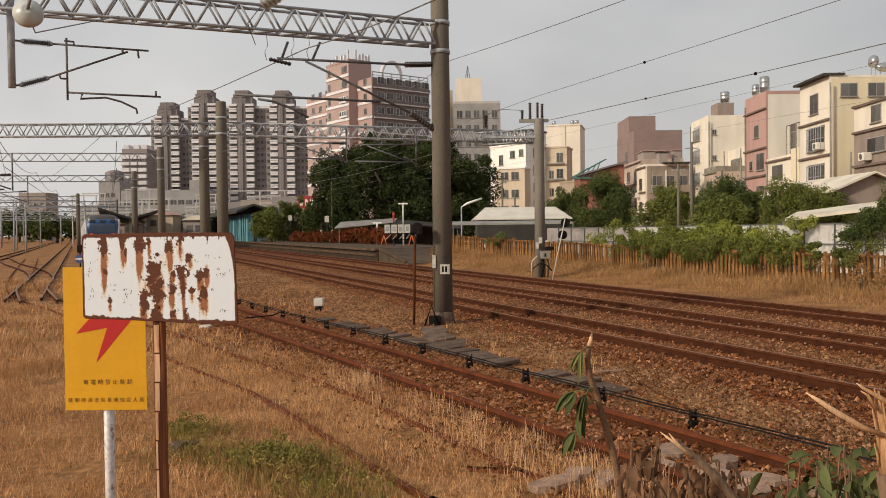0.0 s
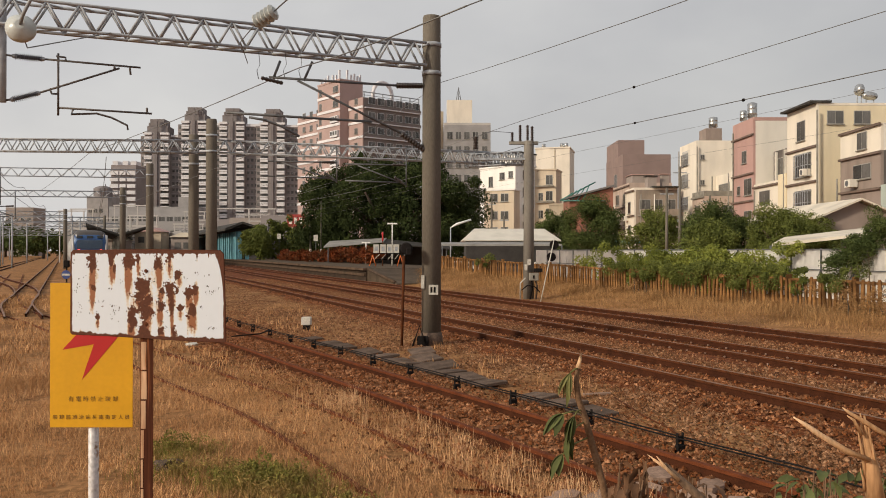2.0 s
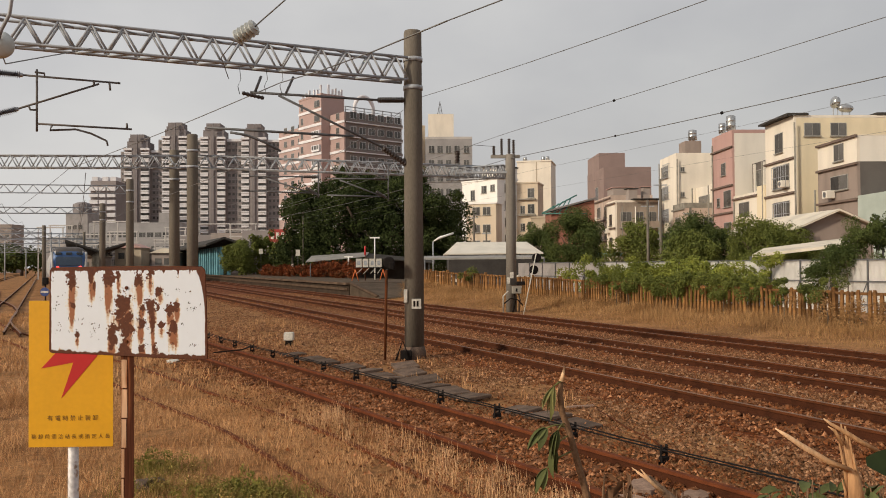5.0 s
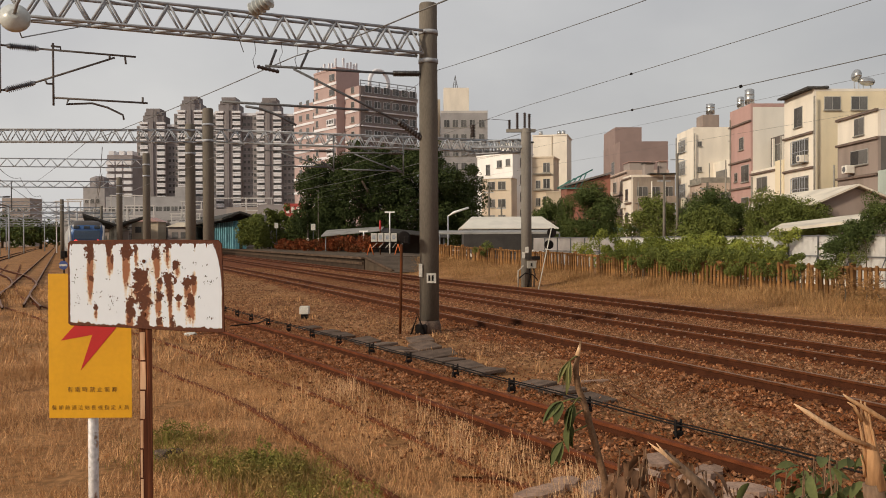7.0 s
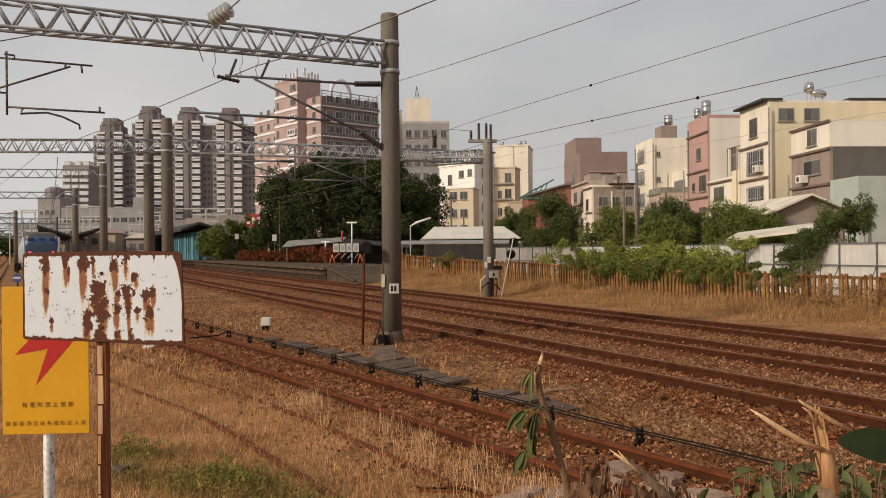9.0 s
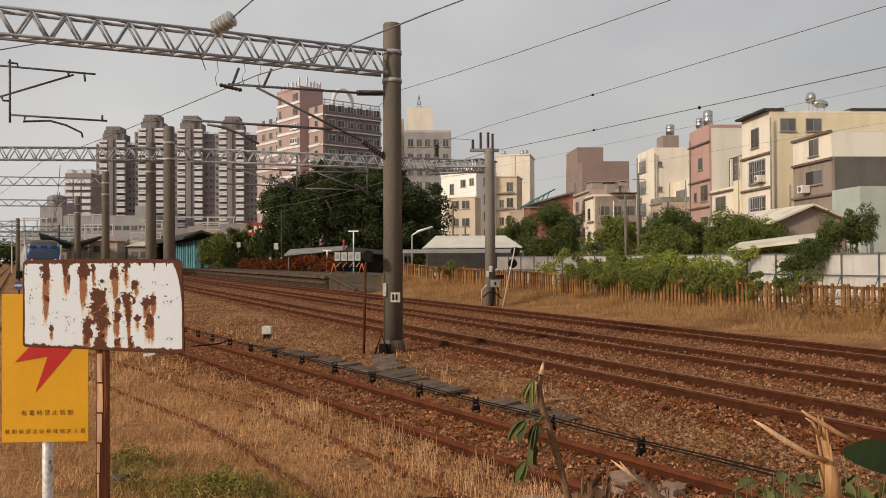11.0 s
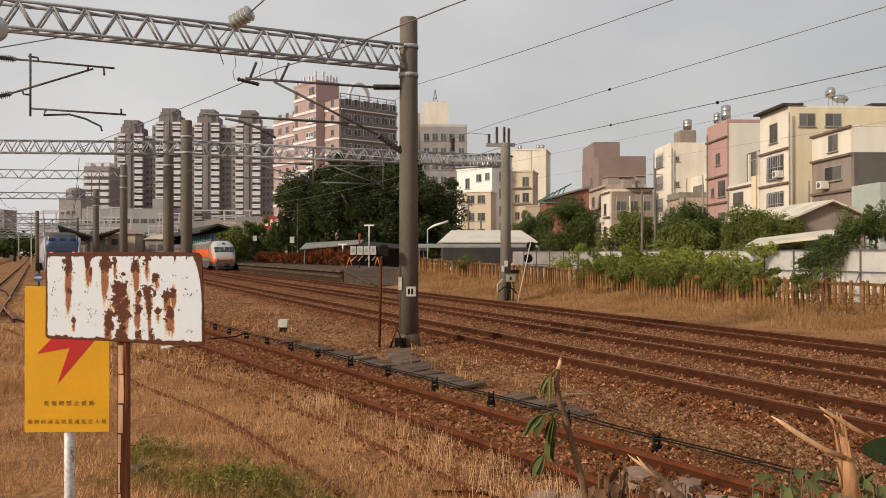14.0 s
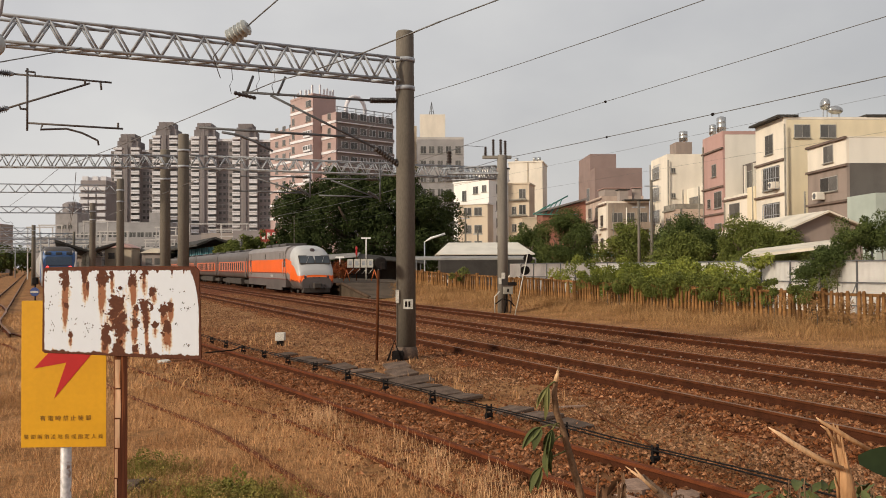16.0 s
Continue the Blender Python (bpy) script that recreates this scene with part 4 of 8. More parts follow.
# blocks turned to the line: lit faces look left, shaded faces right
for nm, x_, y_, w_, d_, h_, turn_, mm, lb, fr, sd, st in (
        ("tall_cream_slab", 26.2, 169, 9, 7.0, 23.3, 75, M_CREAM, "tall plain cream slab building", [], [], ()),
        ("cream_terrace", 21.5, 155, 6, 4.0, 17.4, 72, M_BEIGE_L, "beige house with stacked open balconies", [(1.3, z, 1.3, 1.8) for z in (8.4, 11.7, 14.7)] + [(2.9, z, 0.9, 1.5) for z in (8.4, 11.7)], [], (11.3, 14.3)),
        ("white_house", 13.7, 153, 5.4, 9.6, 18.0, 40, M_BRIGHT, "white house with small windows and a grey shaded side", [(1.2, 15.8, 1.2, 1.3), (3.5, 15.6, 1.4, 1.4), (6.6, 14.4, 1.2, 2.0)], [(2.4, z, 1.0, 1.7) for z in (15.6, 12.4, 9.2, 6.0)], ()),
        ("white_top_floor", 13.7, 153, 5.4, 4.0, 20.3, 40, M_BRIGHT, "white top floor with a dark flat roof", [], [(2.4, 18.5, 1.0, 1.2)], (20.2,)),
        ("beige_house", 12.3, 140, 3.0, 5.4, 12.5, 66, M_BEIGE_L, "beige house with paired windows and a white roof edge", [(u, z, 1.4, 1.4) for z in (10.6, 7.6, 4.9) for u in (1.7, 3.6)], [], ()),
        ("low_wing", 22.9, 150, 4.0, 3.4, 10.6, 75, M_BEIGE_W, "grey-beige low wing below the slab", [], [], ())):
    t_ = thing(nm, pose(x_, y_, 0, 0, 0, turn_), lb, "building")
    part("wall", box(B(), 0, 0, 18.3 if nm == "white_top_floor" else -0.3, w_, d_, h_), mm, t_)
    part("roof_edge", box(B(), -0.15, -0.15, h_ + 0.002, w_ + 0.15, d_ + 0.15, h_ + 0.28), M_BRIGHT if nm == "beige_house" else (M_ROOF_D if nm == "white_top_floor" else mm), t_)
    for z in st:
        part("ledge", box(B(), -0.6, 0.4, z, -0.002, d_ - 0.2, z + 0.22), M_CONC, t_)
    for u, z, w, hh in fr:
        window(t_, pose(-0.03, u, z, 0, 0, -90), w, hh)
    for u, z, w, hh in sd:
        window(t_, pose(u, -0.03, z, 0, 0, 0), w, hh)
    if nm == "tall_cream_slab":
        part("joint", box(B(), -0.08, 2.9, 0, -0.002, 3.1, 23.3), M_BEIGE_W, t_)
        for y in (0.9, 1.8, 5.6):
            part("roof_tank", lathe(B(), (2.0, y, 23.58), (2.0, y, 24.6), [(0, 0.4), (0.9, 0.4), (1, 0.2)], 12), M_WATER, t_)
t_ = thing("red_shed", pose(18.3, 118, 0), "red brick shed with a slanting grey sheet roof", "shed")
part("wall", prism(B(), [(0, -0.3), (6.2, -0.3), (6.2, 11.3), (0, 9.6)], 0, 6), M_BRICKRED, t_)
part("roof", slab_roof_tilt(B(), -0.5, 6.6, 9.62, 11.52, -0.5, 6.4), M_ROOF_S, t_)

# ---- distance: apartment towers ----


def rose_tower():
    """A tower turned 38 degrees: sunlit tiled faces at local x = const, the shaded balcony wing along local x."""
    t_ = thing("rose_tower", pose(-21.84, 178, 0, 0, 0, 38), "rose tiled apartment tower with pale bands and a roof arch", "apartment block")
    part("wall", box(B(), 0, 0, -0.3, 5.8, 9.57, 38.9), M_ROSE, t_)
    part("wall", box(B(), 1.5, 9.572, -0.3, 9, 21.7, 33.6), M_ROSE, t_)
    part("wall", box(B(), 2.12, -5.77, -0.3, 17.0, -0.002, 34.7), M_ROSE, t_)
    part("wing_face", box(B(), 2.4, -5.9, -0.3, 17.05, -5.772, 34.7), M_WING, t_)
    for k in range(11):
        z = 4.1 + 3.15 * k
        part("band", box(B(), -0.16, -0.16, z, -0.002, 9.6, z + 0.55), M_PALEGREY, t_)
        if z < 33.5:
            part("band", box(B(), 1.96, -6.0, z, 2.118, -0.17, z + 0.5), M_PALEGREY, t_)
            part("band", box(B(), 1.34, 9.61, z - 0.6, 1.498, 21.8, z - 0.1), M_PALEGREY, t_)
            part("balcony_slab", box(B(), 2.45, -6.35, z, 17.1, -5.902, z + 0.22), M_PALEGREY, t_)
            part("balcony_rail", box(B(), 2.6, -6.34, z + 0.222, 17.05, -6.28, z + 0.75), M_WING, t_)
            for x in (4.3, 6.6, 9.0, 11.4, 13.8, 15.9):
                window(t_, pose(x, -5.93, z + 0.95), 1.7, 1.5, frame_mat=M_PALEGREY, bars=1)
            window(t_, pose(2.09, -3.2, z + 1.0, 0, 0, -90), 1.3, 1.3, bars=0)
            for y in (12.0, 15.2, 18.6):
                window(t_, pose(1.47, y, z + 0.6, 0, 0, -90), 1.4, 1.3, bars=0)
        window(t_, pose(-0.03, 8.3, z + 1.0, 0, 0, -90), 1.1, 1.5, bars=0)
        if 15 < z < 30:
            bay = part("bay_window", box(B(), -0.5, 0.3, z + 0.7, -0.002, 3.4, z + 2.1), M_PALEGREY, t_)
            for y in (0.5, 1.5, 2.5):
                part("pane", box(B(), -0.53, y, z + 1.1, -0.502, y + 0.75, z + 1.95), M_GLASS_D, bay)
        else:
            window(t_, pose(-0.03, 1.8, z + 1.0, 0, 0, -90), 2.2, 1.4, bars=1)
    for x, y, hh in ((0.3, 0.8, 2.4), (0.3, 2.2, 1.6), (0.3, 3.6, 1.8), (0.3, 5.6, 2.0), (0.3, 7.0, 1.6), (0.3, 8.6, 1.5), (2.0, 0.4, 2.6), (3.0, 0.4, 1.7), (3.8, 0.4, 2.0), (4.6, 0.4, 1.6), (5.3, 0.4, 1.9)):
        part("antenna", box(B(), x, y, 38.9, x + 0.35, y + 0.35, 38.9 + hh), M_PALEGREY, t_)
    part("parapet", box(B(), -0.1, -0.1, 38.902, 5.9, 9.6, 39.3), M_ROSE, t_)
    part("roof_arch", tube(B(), [(8.6 + 2.5 * math.cos(a), -3.6, 34.7 + max(0.0, 1.4 + 2.9 * math.sin(a))) for a in np.linspace(-0.5, math.pi + 0.5, 15)], 0.42, 8), M_PALEGREY, t_)
    for k in range(7):
        part("rail_post", box(B(), 2.4 + k * 2.4, -5.7, 34.7, 2.6 + k * 2.4, -5.5, 36.0), M_STEEL, t_)
    part("roof_rail", box(B(), 2.3, -5.66, 35.8, 17.0, -5.6, 36.0), M_STEEL, t_)
    part("roof_rail", box(B(), 2.3, -5.66, 35.2, 17.0, -5.6, 35.3), M_STEEL, t_)
    return t_


rose_tower()
building("pale_office", 0.5, 185, 11.0, 200, 30.4, M_HALL, "pale grey office block with rows of windows", side=[(x, z, 1.3, 1.7) for z in (27.2, 24.0, 20.8, 17.6) for x in (1.4, 3.3, 5.2, 7.1, 9.2)], front=[], storeys=(), parapet=0.5, trim=M_GREYL)
building("pale_office_core", 1.2, 186, 6.9, 193, 36.0, M_CREAM, "cream stair tower on the office roof", base=30.42, storeys=(), parapet=0.2)
building("pale_office_wing", -3.5, 186.5, 0.45, 198, 33.4, M_BEIGE_W, "beige wing beside the office", side=[(1.2, z, 1.0, 1.5) for z in (29.5, 26.2, 22.9)], parapet=0.3)
t_ = thing("roof_aerial", pose(3.9, 189, 36.2), "small steel lattice aerial on a roof", "aerial")
for dx, dy in ((-0.6, -0.4), (0.6, -0.4), (0, 0.6)):
    part("leg", rod(B(), (dx, dy, 0), (0, 0, 3.4), 0.09, 0.05, seg=5), M_DSTEEL, t_)
part("bar", rod(B(), (-0.4, -0.3, 1.2), (0.4, -0.3, 1.2), 0.05, seg=5), M_DSTEEL, t_)


def estate_tower(x, y, h, label):
    """One tower of the grey estate: ribbed core with a stepped head, a white balcony column either side, set-back tiled side walls."""
    t_ = thing("estate_tower", pose(x, y, 0), label, "apartment block", "estate towers")
    part("wall", box(B(), -5.2, 0, -0.3, 5.2, 14, h), M_TAUPE, t_)
    part("core", box(B(), -1.75, -1.0, -0.3, 1.75, -0.002, h + 1.0), M_TAUPE, t_)
    part("core_rib", box(B(), -0.55, -1.6, -0.3, 0.55, -1.002, h + 6.4), M_CORE, t_)
    part("side_wall", box(B(), 5.202, 2.6, -0.3, 11.4, 14, h - 0.6), M_TAUPE, t_)
    part("side_wall", box(B(), -7.4, 1.6, -0.3, -5.202, 14, h - 0.2), M_TAUPE, t_)
    part("end_rib", box(B(), 10.3, 2.0, -0.3, 11.3, 2.598, h - 0.6), M_CORE, t_)
    for k in range(int((h - 4.0) / 2.66)):
        z = h - 2.4 - 2.66 * k
        for a in (-5.15, 1.9):
            bal = part("balcony", box(B(), a, -1.2, z, a + 3.25, -0.002, z + 1.6), M_PALEGREY, t_)
            part("balcony_lip", box(B(), a - 0.05, -1.3, z + 0.9, a + 3.3, -1.202, z + 1.0), M_TAUPE, bal)
            part("opening", box(B(), a + 0.1, -0.06, z - 1.02, a + 3.15, -0.003, z - 0.03), M_GLASS_D, t_)
        part("floor_band", box(B(), 5.25, 2.45, z + 1.62, 10.2, 2.598, z + 1.85), M_HALL, t_)
        part("floor_band", box(B(), -7.35, 1.45, z + 1.62, -5.3, 1.598, z + 1.85), M_HALL, t_)
        for a in (5.7, 7.4, 9.1):
            part("window", box(B(), a, 2.54, z + 0.2, a + 0.95, 2.598, z + 1.3), M_GLASS_D, t_)
        part("window", box(B(), -6.9, 1.54, z + 0.2, -5.7, 1.598, z + 1.3), M_GLASS_D, t_)
    part("roof_head", box(B(), -4.3, 0.4, h, 4.3, 9, h + 3.9), M_CORE, t_)
    part("roof_head", box(B(), -2.95, 0.2, h + 3.902, 2.95, 8, h + 6.8), M_CORE, t_)
    for a in (-3.6, 2.9):
        part("roof_post", box(B(), a, 0.2, h + 3.902, a + 0.7, 1.0, h + 5.2), M_CORE, t_)
    part("cornice", box(B(), -5.3, -1.4, h + 0.002, -1.77, 0.3, h + 0.9), M_PALEGREY, t_)
    part("cornice", box(B(), 1.77, -1.4, h + 0.002, 5.3, 0.3, h + 0.9), M_PALEGREY, t_)
    part("cornice", box(B(), 5.25, 2.2, h - 0.598, 11.5, 3.0, h + 0.4), M_PALEGREY, t_)
    return t_


for x_, h_ in ((-120.2, 51.2), (-104.4, 56.2), (-88.4, 55.8), (-71.3, 55.5)):
    estate_tower(x_, 350, h_, "grey apartment tower with white balcony bands and a stepped head")


def slab_tower(x, y, w, h):
    """A far pale slab with rows of balconies."""
    t_ = thing("slab_tower", pose(x, y, 0), "distant pale apartment tower with balconies", "apartment block")
    part("wall", box(B(), 0, 0, -0.3, w, 14, h), M_TAUPE, t_)
    for z in np.arange(4, h - 1.5, 2.5):
        for a, b in ((0.0, 0.32), (0.38, 0.62), (0.68, 1.0)):
            part("balcony", box(B(), w * a, -1.2, z, w * b, -0.002, z + 1.4), M_PALEGREY, t_)
    for a in (0.02, 0.42, 0.74):
        part("roof_head", box(B(), w * a, 1, h, w * (a + 0.22), 6, h + 1.6), M_PALEGREY, t_)


slab_tower(-127.6, 320, 9.7, 35.4)
building("station_block", -93, 205, -40, 211.5, 8.6, M_HALL, "long grey low block in front of the towers", side=[(x, z, 2.2, 1.5) for z in (2.6, 5.8) for x in range(3, 51, 3)], parapet=0.9)
building("long_hall", -85, 212, -62, 218, 13.0, M_HALL, "pale grey hall with a band of windows", side=[(x, 9.6, 1.7, 1.4) for x in np.arange(1.5, 22, 2.0)], storeys=(), parapet=0.5)
building("hall_roof_room", -67.5, 212.5, -63.5, 217, 15.8, M_HALL, "pale box room on the hall roof", base=13.02, parapet=0.2)
building("round_block", -128.4, 300, -120.7, 312, 21.5, M_HALL, "pale block beside the line", side=[(x, z, 1.4, 1.5) for z in (8, 12, 16) for x in (1.3, 3.2, 5.2)], parapet=0.4)
t_ = thing("roof_drum", pose(-124.5, 305, 21.4), "dark round roof drum on the pale block", "roof drum")
part("drum", lathe(B(), (0, 0, 0), (0, 0, 4.6), [(0, 3.2), (0.15, 3.3), (0.8, 3.3), (0.9, 2.6), (1, 1.4)], 20), M_CORE, t_)
for i in range(8):
    part("rib", box(B(), 3.25 * math.cos(i * 0.785) - 0.15, 3.25 * math.sin(i * 0.785) - 0.15, 0.3, 3.25 * math.cos(i * 0.785) + 0.15, 3.25 * math.sin(i * 0.785) + 0.15, 3.7), M_TAUPE, t_)
building("far_block", -205, 390, -192, 402, 22, M_GREY_W, "hazy grey block in the distance", side=[(x, z, 1.8, 1.8) for z in (8, 12, 16) for x in (2, 5, 8, 11)], parapet=0.6)

# steelwork and low sheds between the platforms and the towers
r_ = random.Random(31)
# loosely scattered frames added to stand for the gantry and cantilever steelwork
for i in range(22):
    x_, y_ = -76 + i * 2.1 + r_.uniform(-1, 1), 178 + r_.uniform(-14, 14)
    w_, h_ = r_.uniform(3.5, 7), r_.uniform(6.5, 12.0)
    t_ = thing("yard_steelwork", pose(x_, y_, 0), "pale grey gantry steelwork beside the tracks", "rack", "equipment racks")
    for dx in (0, w_ / 2, w_):
        part("post", box(B(), dx - 0.09, -0.09, -0.3, dx + 0.09, 0.09, h_ * (0.75 if dx == w_ / 2 else 1)), M_GREYL, t_)
    for z in (0.5, 0.62, 0.75, 0.98):
        part("beam", box(B(), -0.3, -0.12, h_ * z, w_ + 0.3, 0.12, h_ * z + 0.22), M_GREYL if z > 0.6 else M_DSTEEL, t_)
    part("brace", rod(B(), (0, 0, h_ * 0.5), (w_ / 2, 0, h_ * 0.75), 0.08, seg=5), M_STEEL, t_)
for i in range(9):
    x_, y_ = -66 + i * 4.6, 160 + 6 * (i % 3)
    w_, h_ = 4.4 + 0.8 * (i % 2), 4.2 + 0.6 * ((i * 7) % 4)
    t_ = thing("low_shed", pose(x_, y_, 0), "small low shed with a pale sheet roof", "shed", "low sheds")
    part("wall", box(B(), 0, 0, -0.3, w_, 5, h_), (M_GREY_W, M_BEIGE_W, M_TAUPE)[i % 3], t_)
    part("roof", prism(B(), [(-0.4, h_ + 0.002), (w_ + 0.4, h_ + 0.002), (w_ * 0.6, h_ + 0.9), (w_ * 0.4, h_ + 0.9)], -0.5, 5.5), (M_ROOF_L, M_GREYL, M_PINK)[(i * 2) % 3], t_)
    for dx in (0.7, 2.4):
        part("window", box(B(), dx, -0.06, h_ - 2.2, dx + 1.2, -0.003, h_ - 1.0), M_GLASS_D, t_)

# dark eave over the corner apartment front, roof terrace clutter and other fittings
t_ = thing("roof_eave", pose(FX, 80, 16.3), "dark overhanging eave on the apartment front", "eave")
part("eave_slab", box(B(), -0.7, -0.2, 0.26, 1.4, 6.9, 0.46), M_ROOF_D, t_)
part("eave_step", box(B(), 8.2, -0.1, 0.26, 15, 5.0, 0.5), M_ROOF_D, t_)
for i, (x_, y_, w_, d_, z_, h_) in enumerate(((28.2, 113, 1.2, 1.5, 10.82, 1.6), (28.4, 123, 3, 4, 12.32, 1.2), (38.5, 105, 3, 4, 12.5, 2.4), (30.3, 113.6, 1.0, 1.0, 10.82, 1.9))):
    t_ = thing("terrace_hut", pose(x_, y_, z_), "rusty tin hut on a flat roof", "hut", "roof huts")
    part("wall", box(B(), 0, 0, 0, w_, d_, h_), M_GREY_W, t_)
    part("roof", slab_roof_(B(), w_, d_, h_), M_PINK if i % 2 else M_ROOF_D, t_)
for i in range(9):
    t_ = thing("drain_pipe", pose(FX - 0.12, (75.6, 79.6, 87.4, 95.6, 102.6, 104.2, 110.5, 116.9, 126.0)[i], 0), "thin grey drain pipe on a house front", "pipe", "drain pipes")
    part("pipe", rod(B(), (0, 0, -0.3), (0, 0, (8.8, 15.8, 13.0, 9.2, 16.8, 12.0, 12.2, 17.0, 17.4)[i]), 0.09, seg=6), M_CONC, t_)
# low houses and a red banner before the towers
for x0, y0, w_, h_, mm in ((-36, 165, 7, 9.0, M_TAUPE), (-29.5, 160, 6, 8.2, M_BEIGE_W), (-44, 172, 7, 8.8, M_GREY_W), (-52, 176, 7, 8.6, M_TAUPE)):
    building("low_house", x0, y0, x0 + w_, y0 + 8, h_, mm, "small low house below the towers", side=[(u, z, 1.2, 1.3) for z in (3.2, 6.0) for u in (1.4, 3.4, 5.2)], parapet=0.3)
t_ = thing("banner_board", pose(-28.8, 154.5, 0), "red roof banner board with pale bars", "billboard")
part("board", box(B(), 0, 0, 6.6, 4.2, 0.2, 9.0), M_BANNER, t_)
for i in range(4):
    part("writing_bar", box(B(), 0.4 + i * 0.95, -0.03, 7.2, 0.95 + i * 0.95, -0.005, 8.4), M_WHITE_W, t_)
for dx in (0.3, 3.9):
    part("post", rod(B(), (dx, 0.3, -0.3), (dx, 0.3, 8.8), 0.1), M_DSTEEL, t_)
t_ = thing("steel_roof_frame", pose(16.9, 117.4, 9.3), "bluish open steel roof frame beside the red shed", "roof frame")
for i in range(5):
    part("strut", rod(B(), (0.8 * i, 0.3, 0.0), (1.8 + 0.6 * i, 0.3, 1.2 + 0.3 * i), 0.08, seg=5), M_TEAL, t_)
part("strut", rod(B(), (0, 0.3, 0.1), (5.0, 0.3, 2.7), 0.1, seg=5), M_TEAL, t_)
part("strut", rod(B(), (0.3, 0.3, 0.05), (6.4, 0.3, 0.05), 0.1, seg=5), M_TEAL, t_)


def parked_car(x, y, turn, mat, label):
    t_ = thing("parked_car", pose(x, y, -0.2, 0, 0, turn), label, "car", "parked cars")
    prof = [(-2.1, 0.35), (2.1, 0.35), (2.15, 0.75), (1.9, 0.95), (1.1, 1.02), (0.55, 1.45), (-1.1, 1.48), (-1.75, 1.05), (-2.1, 0.95)]
    bm = prism(B(), prof, -0.83, 0.83)
    bmesh.ops.recalc_face_normals(bm, faces=bm.faces)
    part("body", bm, mat, t_)
    for sgn in (-1, 1):
        part("side_window", prism(B(), [(-1.45, 1.08), (0.9, 1.08), (0.5, 1.38), (-1.05, 1.4)], sgn * 0.84 - 0.006, sgn * 0.84 + 0.006), M_GLASS_D, t_)
        for dx in (-1.3, 1.3):
            part("wheel", lathe(B(), (dx, sgn * 0.7, 0.3), (dx, sgn * 0.86, 0.3), [(0, 0.28), (0.2, 0.31), (0.8, 0.31), (1, 0.2)], 14), M_UNDER, t_)


for x_, y_, a_, mm, lb in ((1.6, 70, 10, M_WHITE_W, "white parked car behind the fence"), (5.6, 71, 5, M_TGREY, "grey parked car under the canopy"), (9.2, 70.5, -8, M_WHITE_W, "pale parked car beside the canopy"), (3.4, 76, 90, M_TGREY, "dark grey parked car under the canopy")):
    parked_car(x_, y_, a_, mm, lb)
# ---- overhead line ----


def mast(x, y, h, r=0.235, name="mast", label="tapered weathered concrete mast of the overhead line", bands=True, mat=M_POLE):
    t_ = thing(name, pose(x, y, 0), label, "mast", "overhead line masts")
    part("shaft", lathe(B(), (0, 0, -0.35), (0, 0, h), [(0, r * 1.03), (0.995, r * 0.93), (1, r * 0.86)], 24), mat, t_)
    if bands:
        for z in (h - 0.72, h - 1.42):
            part("clamp_band", lathe(B(), (0, 0, z - 0.05), (0, 0, z + 0.05), [(0, r * 1.03), (1, r * 1.03)], 24), M_STEEL, t_)
    return t_


def truss(name, a, b, z0, z1, label, bays, r=0.028, depth=0.4, fine=True):
    """A lattice beam between two plan points: four chords with zigzag faces."""
    a, b = Vector(a), Vector(b)
    d = (b - a)
    L = d.length
    t_ = thing(name, pose(a.x, a.y, 0, 0, 0, math.degrees(math.atan2(d.y, d.x))), label, "gantry", "lattice gantries")
    sides = (-depth / 2, depth / 2) if fine else (0.0,)
    for y in sides:
        for z in (z0, z1):
            part("chord", rod(B(), (0, y, z), (L, y, z), r * 1.25, seg=6), M_STEEL, t_)
        for i in range(bays):
            x0, xm, x1 = L * i / bays, L * (i + 0.5) / bays, L * (i + 1) / bays
            part("brace", rod(rod(B(), (x0, y, z0), (xm, y, z1), r, seg=5), (xm, y, z1), (x1, y, z0), r, seg=5), M_STEEL, t_)
    if fine:
        for i in range(bays):
            x0, x1 = L * i / bays, L * (i + 1) / bays
            part("lacing", rod(B(), (x0, sides[0], z1), (x1, sides[1], z1), r * 0.8, seg=5), M_STEEL, t_)
            part("lacing", rod(B(), (x0, sides[1], z0), (x1, sides[0], z0), r * 0.8, seg=5), M_STEEL, t_)
    return t_


MAIN = (-0.24, 20.4)
mast(*MAIN, 7.9)
g1 = Vector((-0.44, 20.32, 0))
truss("gantry", (g1.x - 12.5, g1.y - 12.5 * 0.43, 0), (g1.x - 0.0, g1.y, 0), 6.64, 7.18, "galvanised lattice gantry over the yard tracks", 22)
for x, y, h, r in ((-10.1, 36.4, 7.9, 0.245), (-11.9, 39.8, 7.7, 0.245), (-18.3, 52.0, 7.6, 0.235), (-27.5, 71.5, 7.6, 0.25), (-49, 108, 7.6, 0.25), (-31.4, 82.0, 8.0, 0.16)):
    mast(x, y, h, r)
truss("gantry", (-24.6, 37.5, 0), (-10.75, 38.3, 0), 6.65, 7.2, "galvanised lattice gantry across the yard", 22)
truss("gantry", (-10.0, 37.0, 0), (4.2, 42.0, 0), 6.5, 7.05, "galvanised lattice gantry towards the feeder mast", 24)
truss("gantry", (-40, 48.6, 0), (-18.5, 52.0, 0), 6.7, 7.2, "galvanised lattice gantry further along the yard", 26, fine=False)
truss("gantry", (-60, 66.0, 0), (-27.6, 71.0, 0), 6.7, 7.2, "thin distant lattice gantry", 26, fine=False, r=0.04)
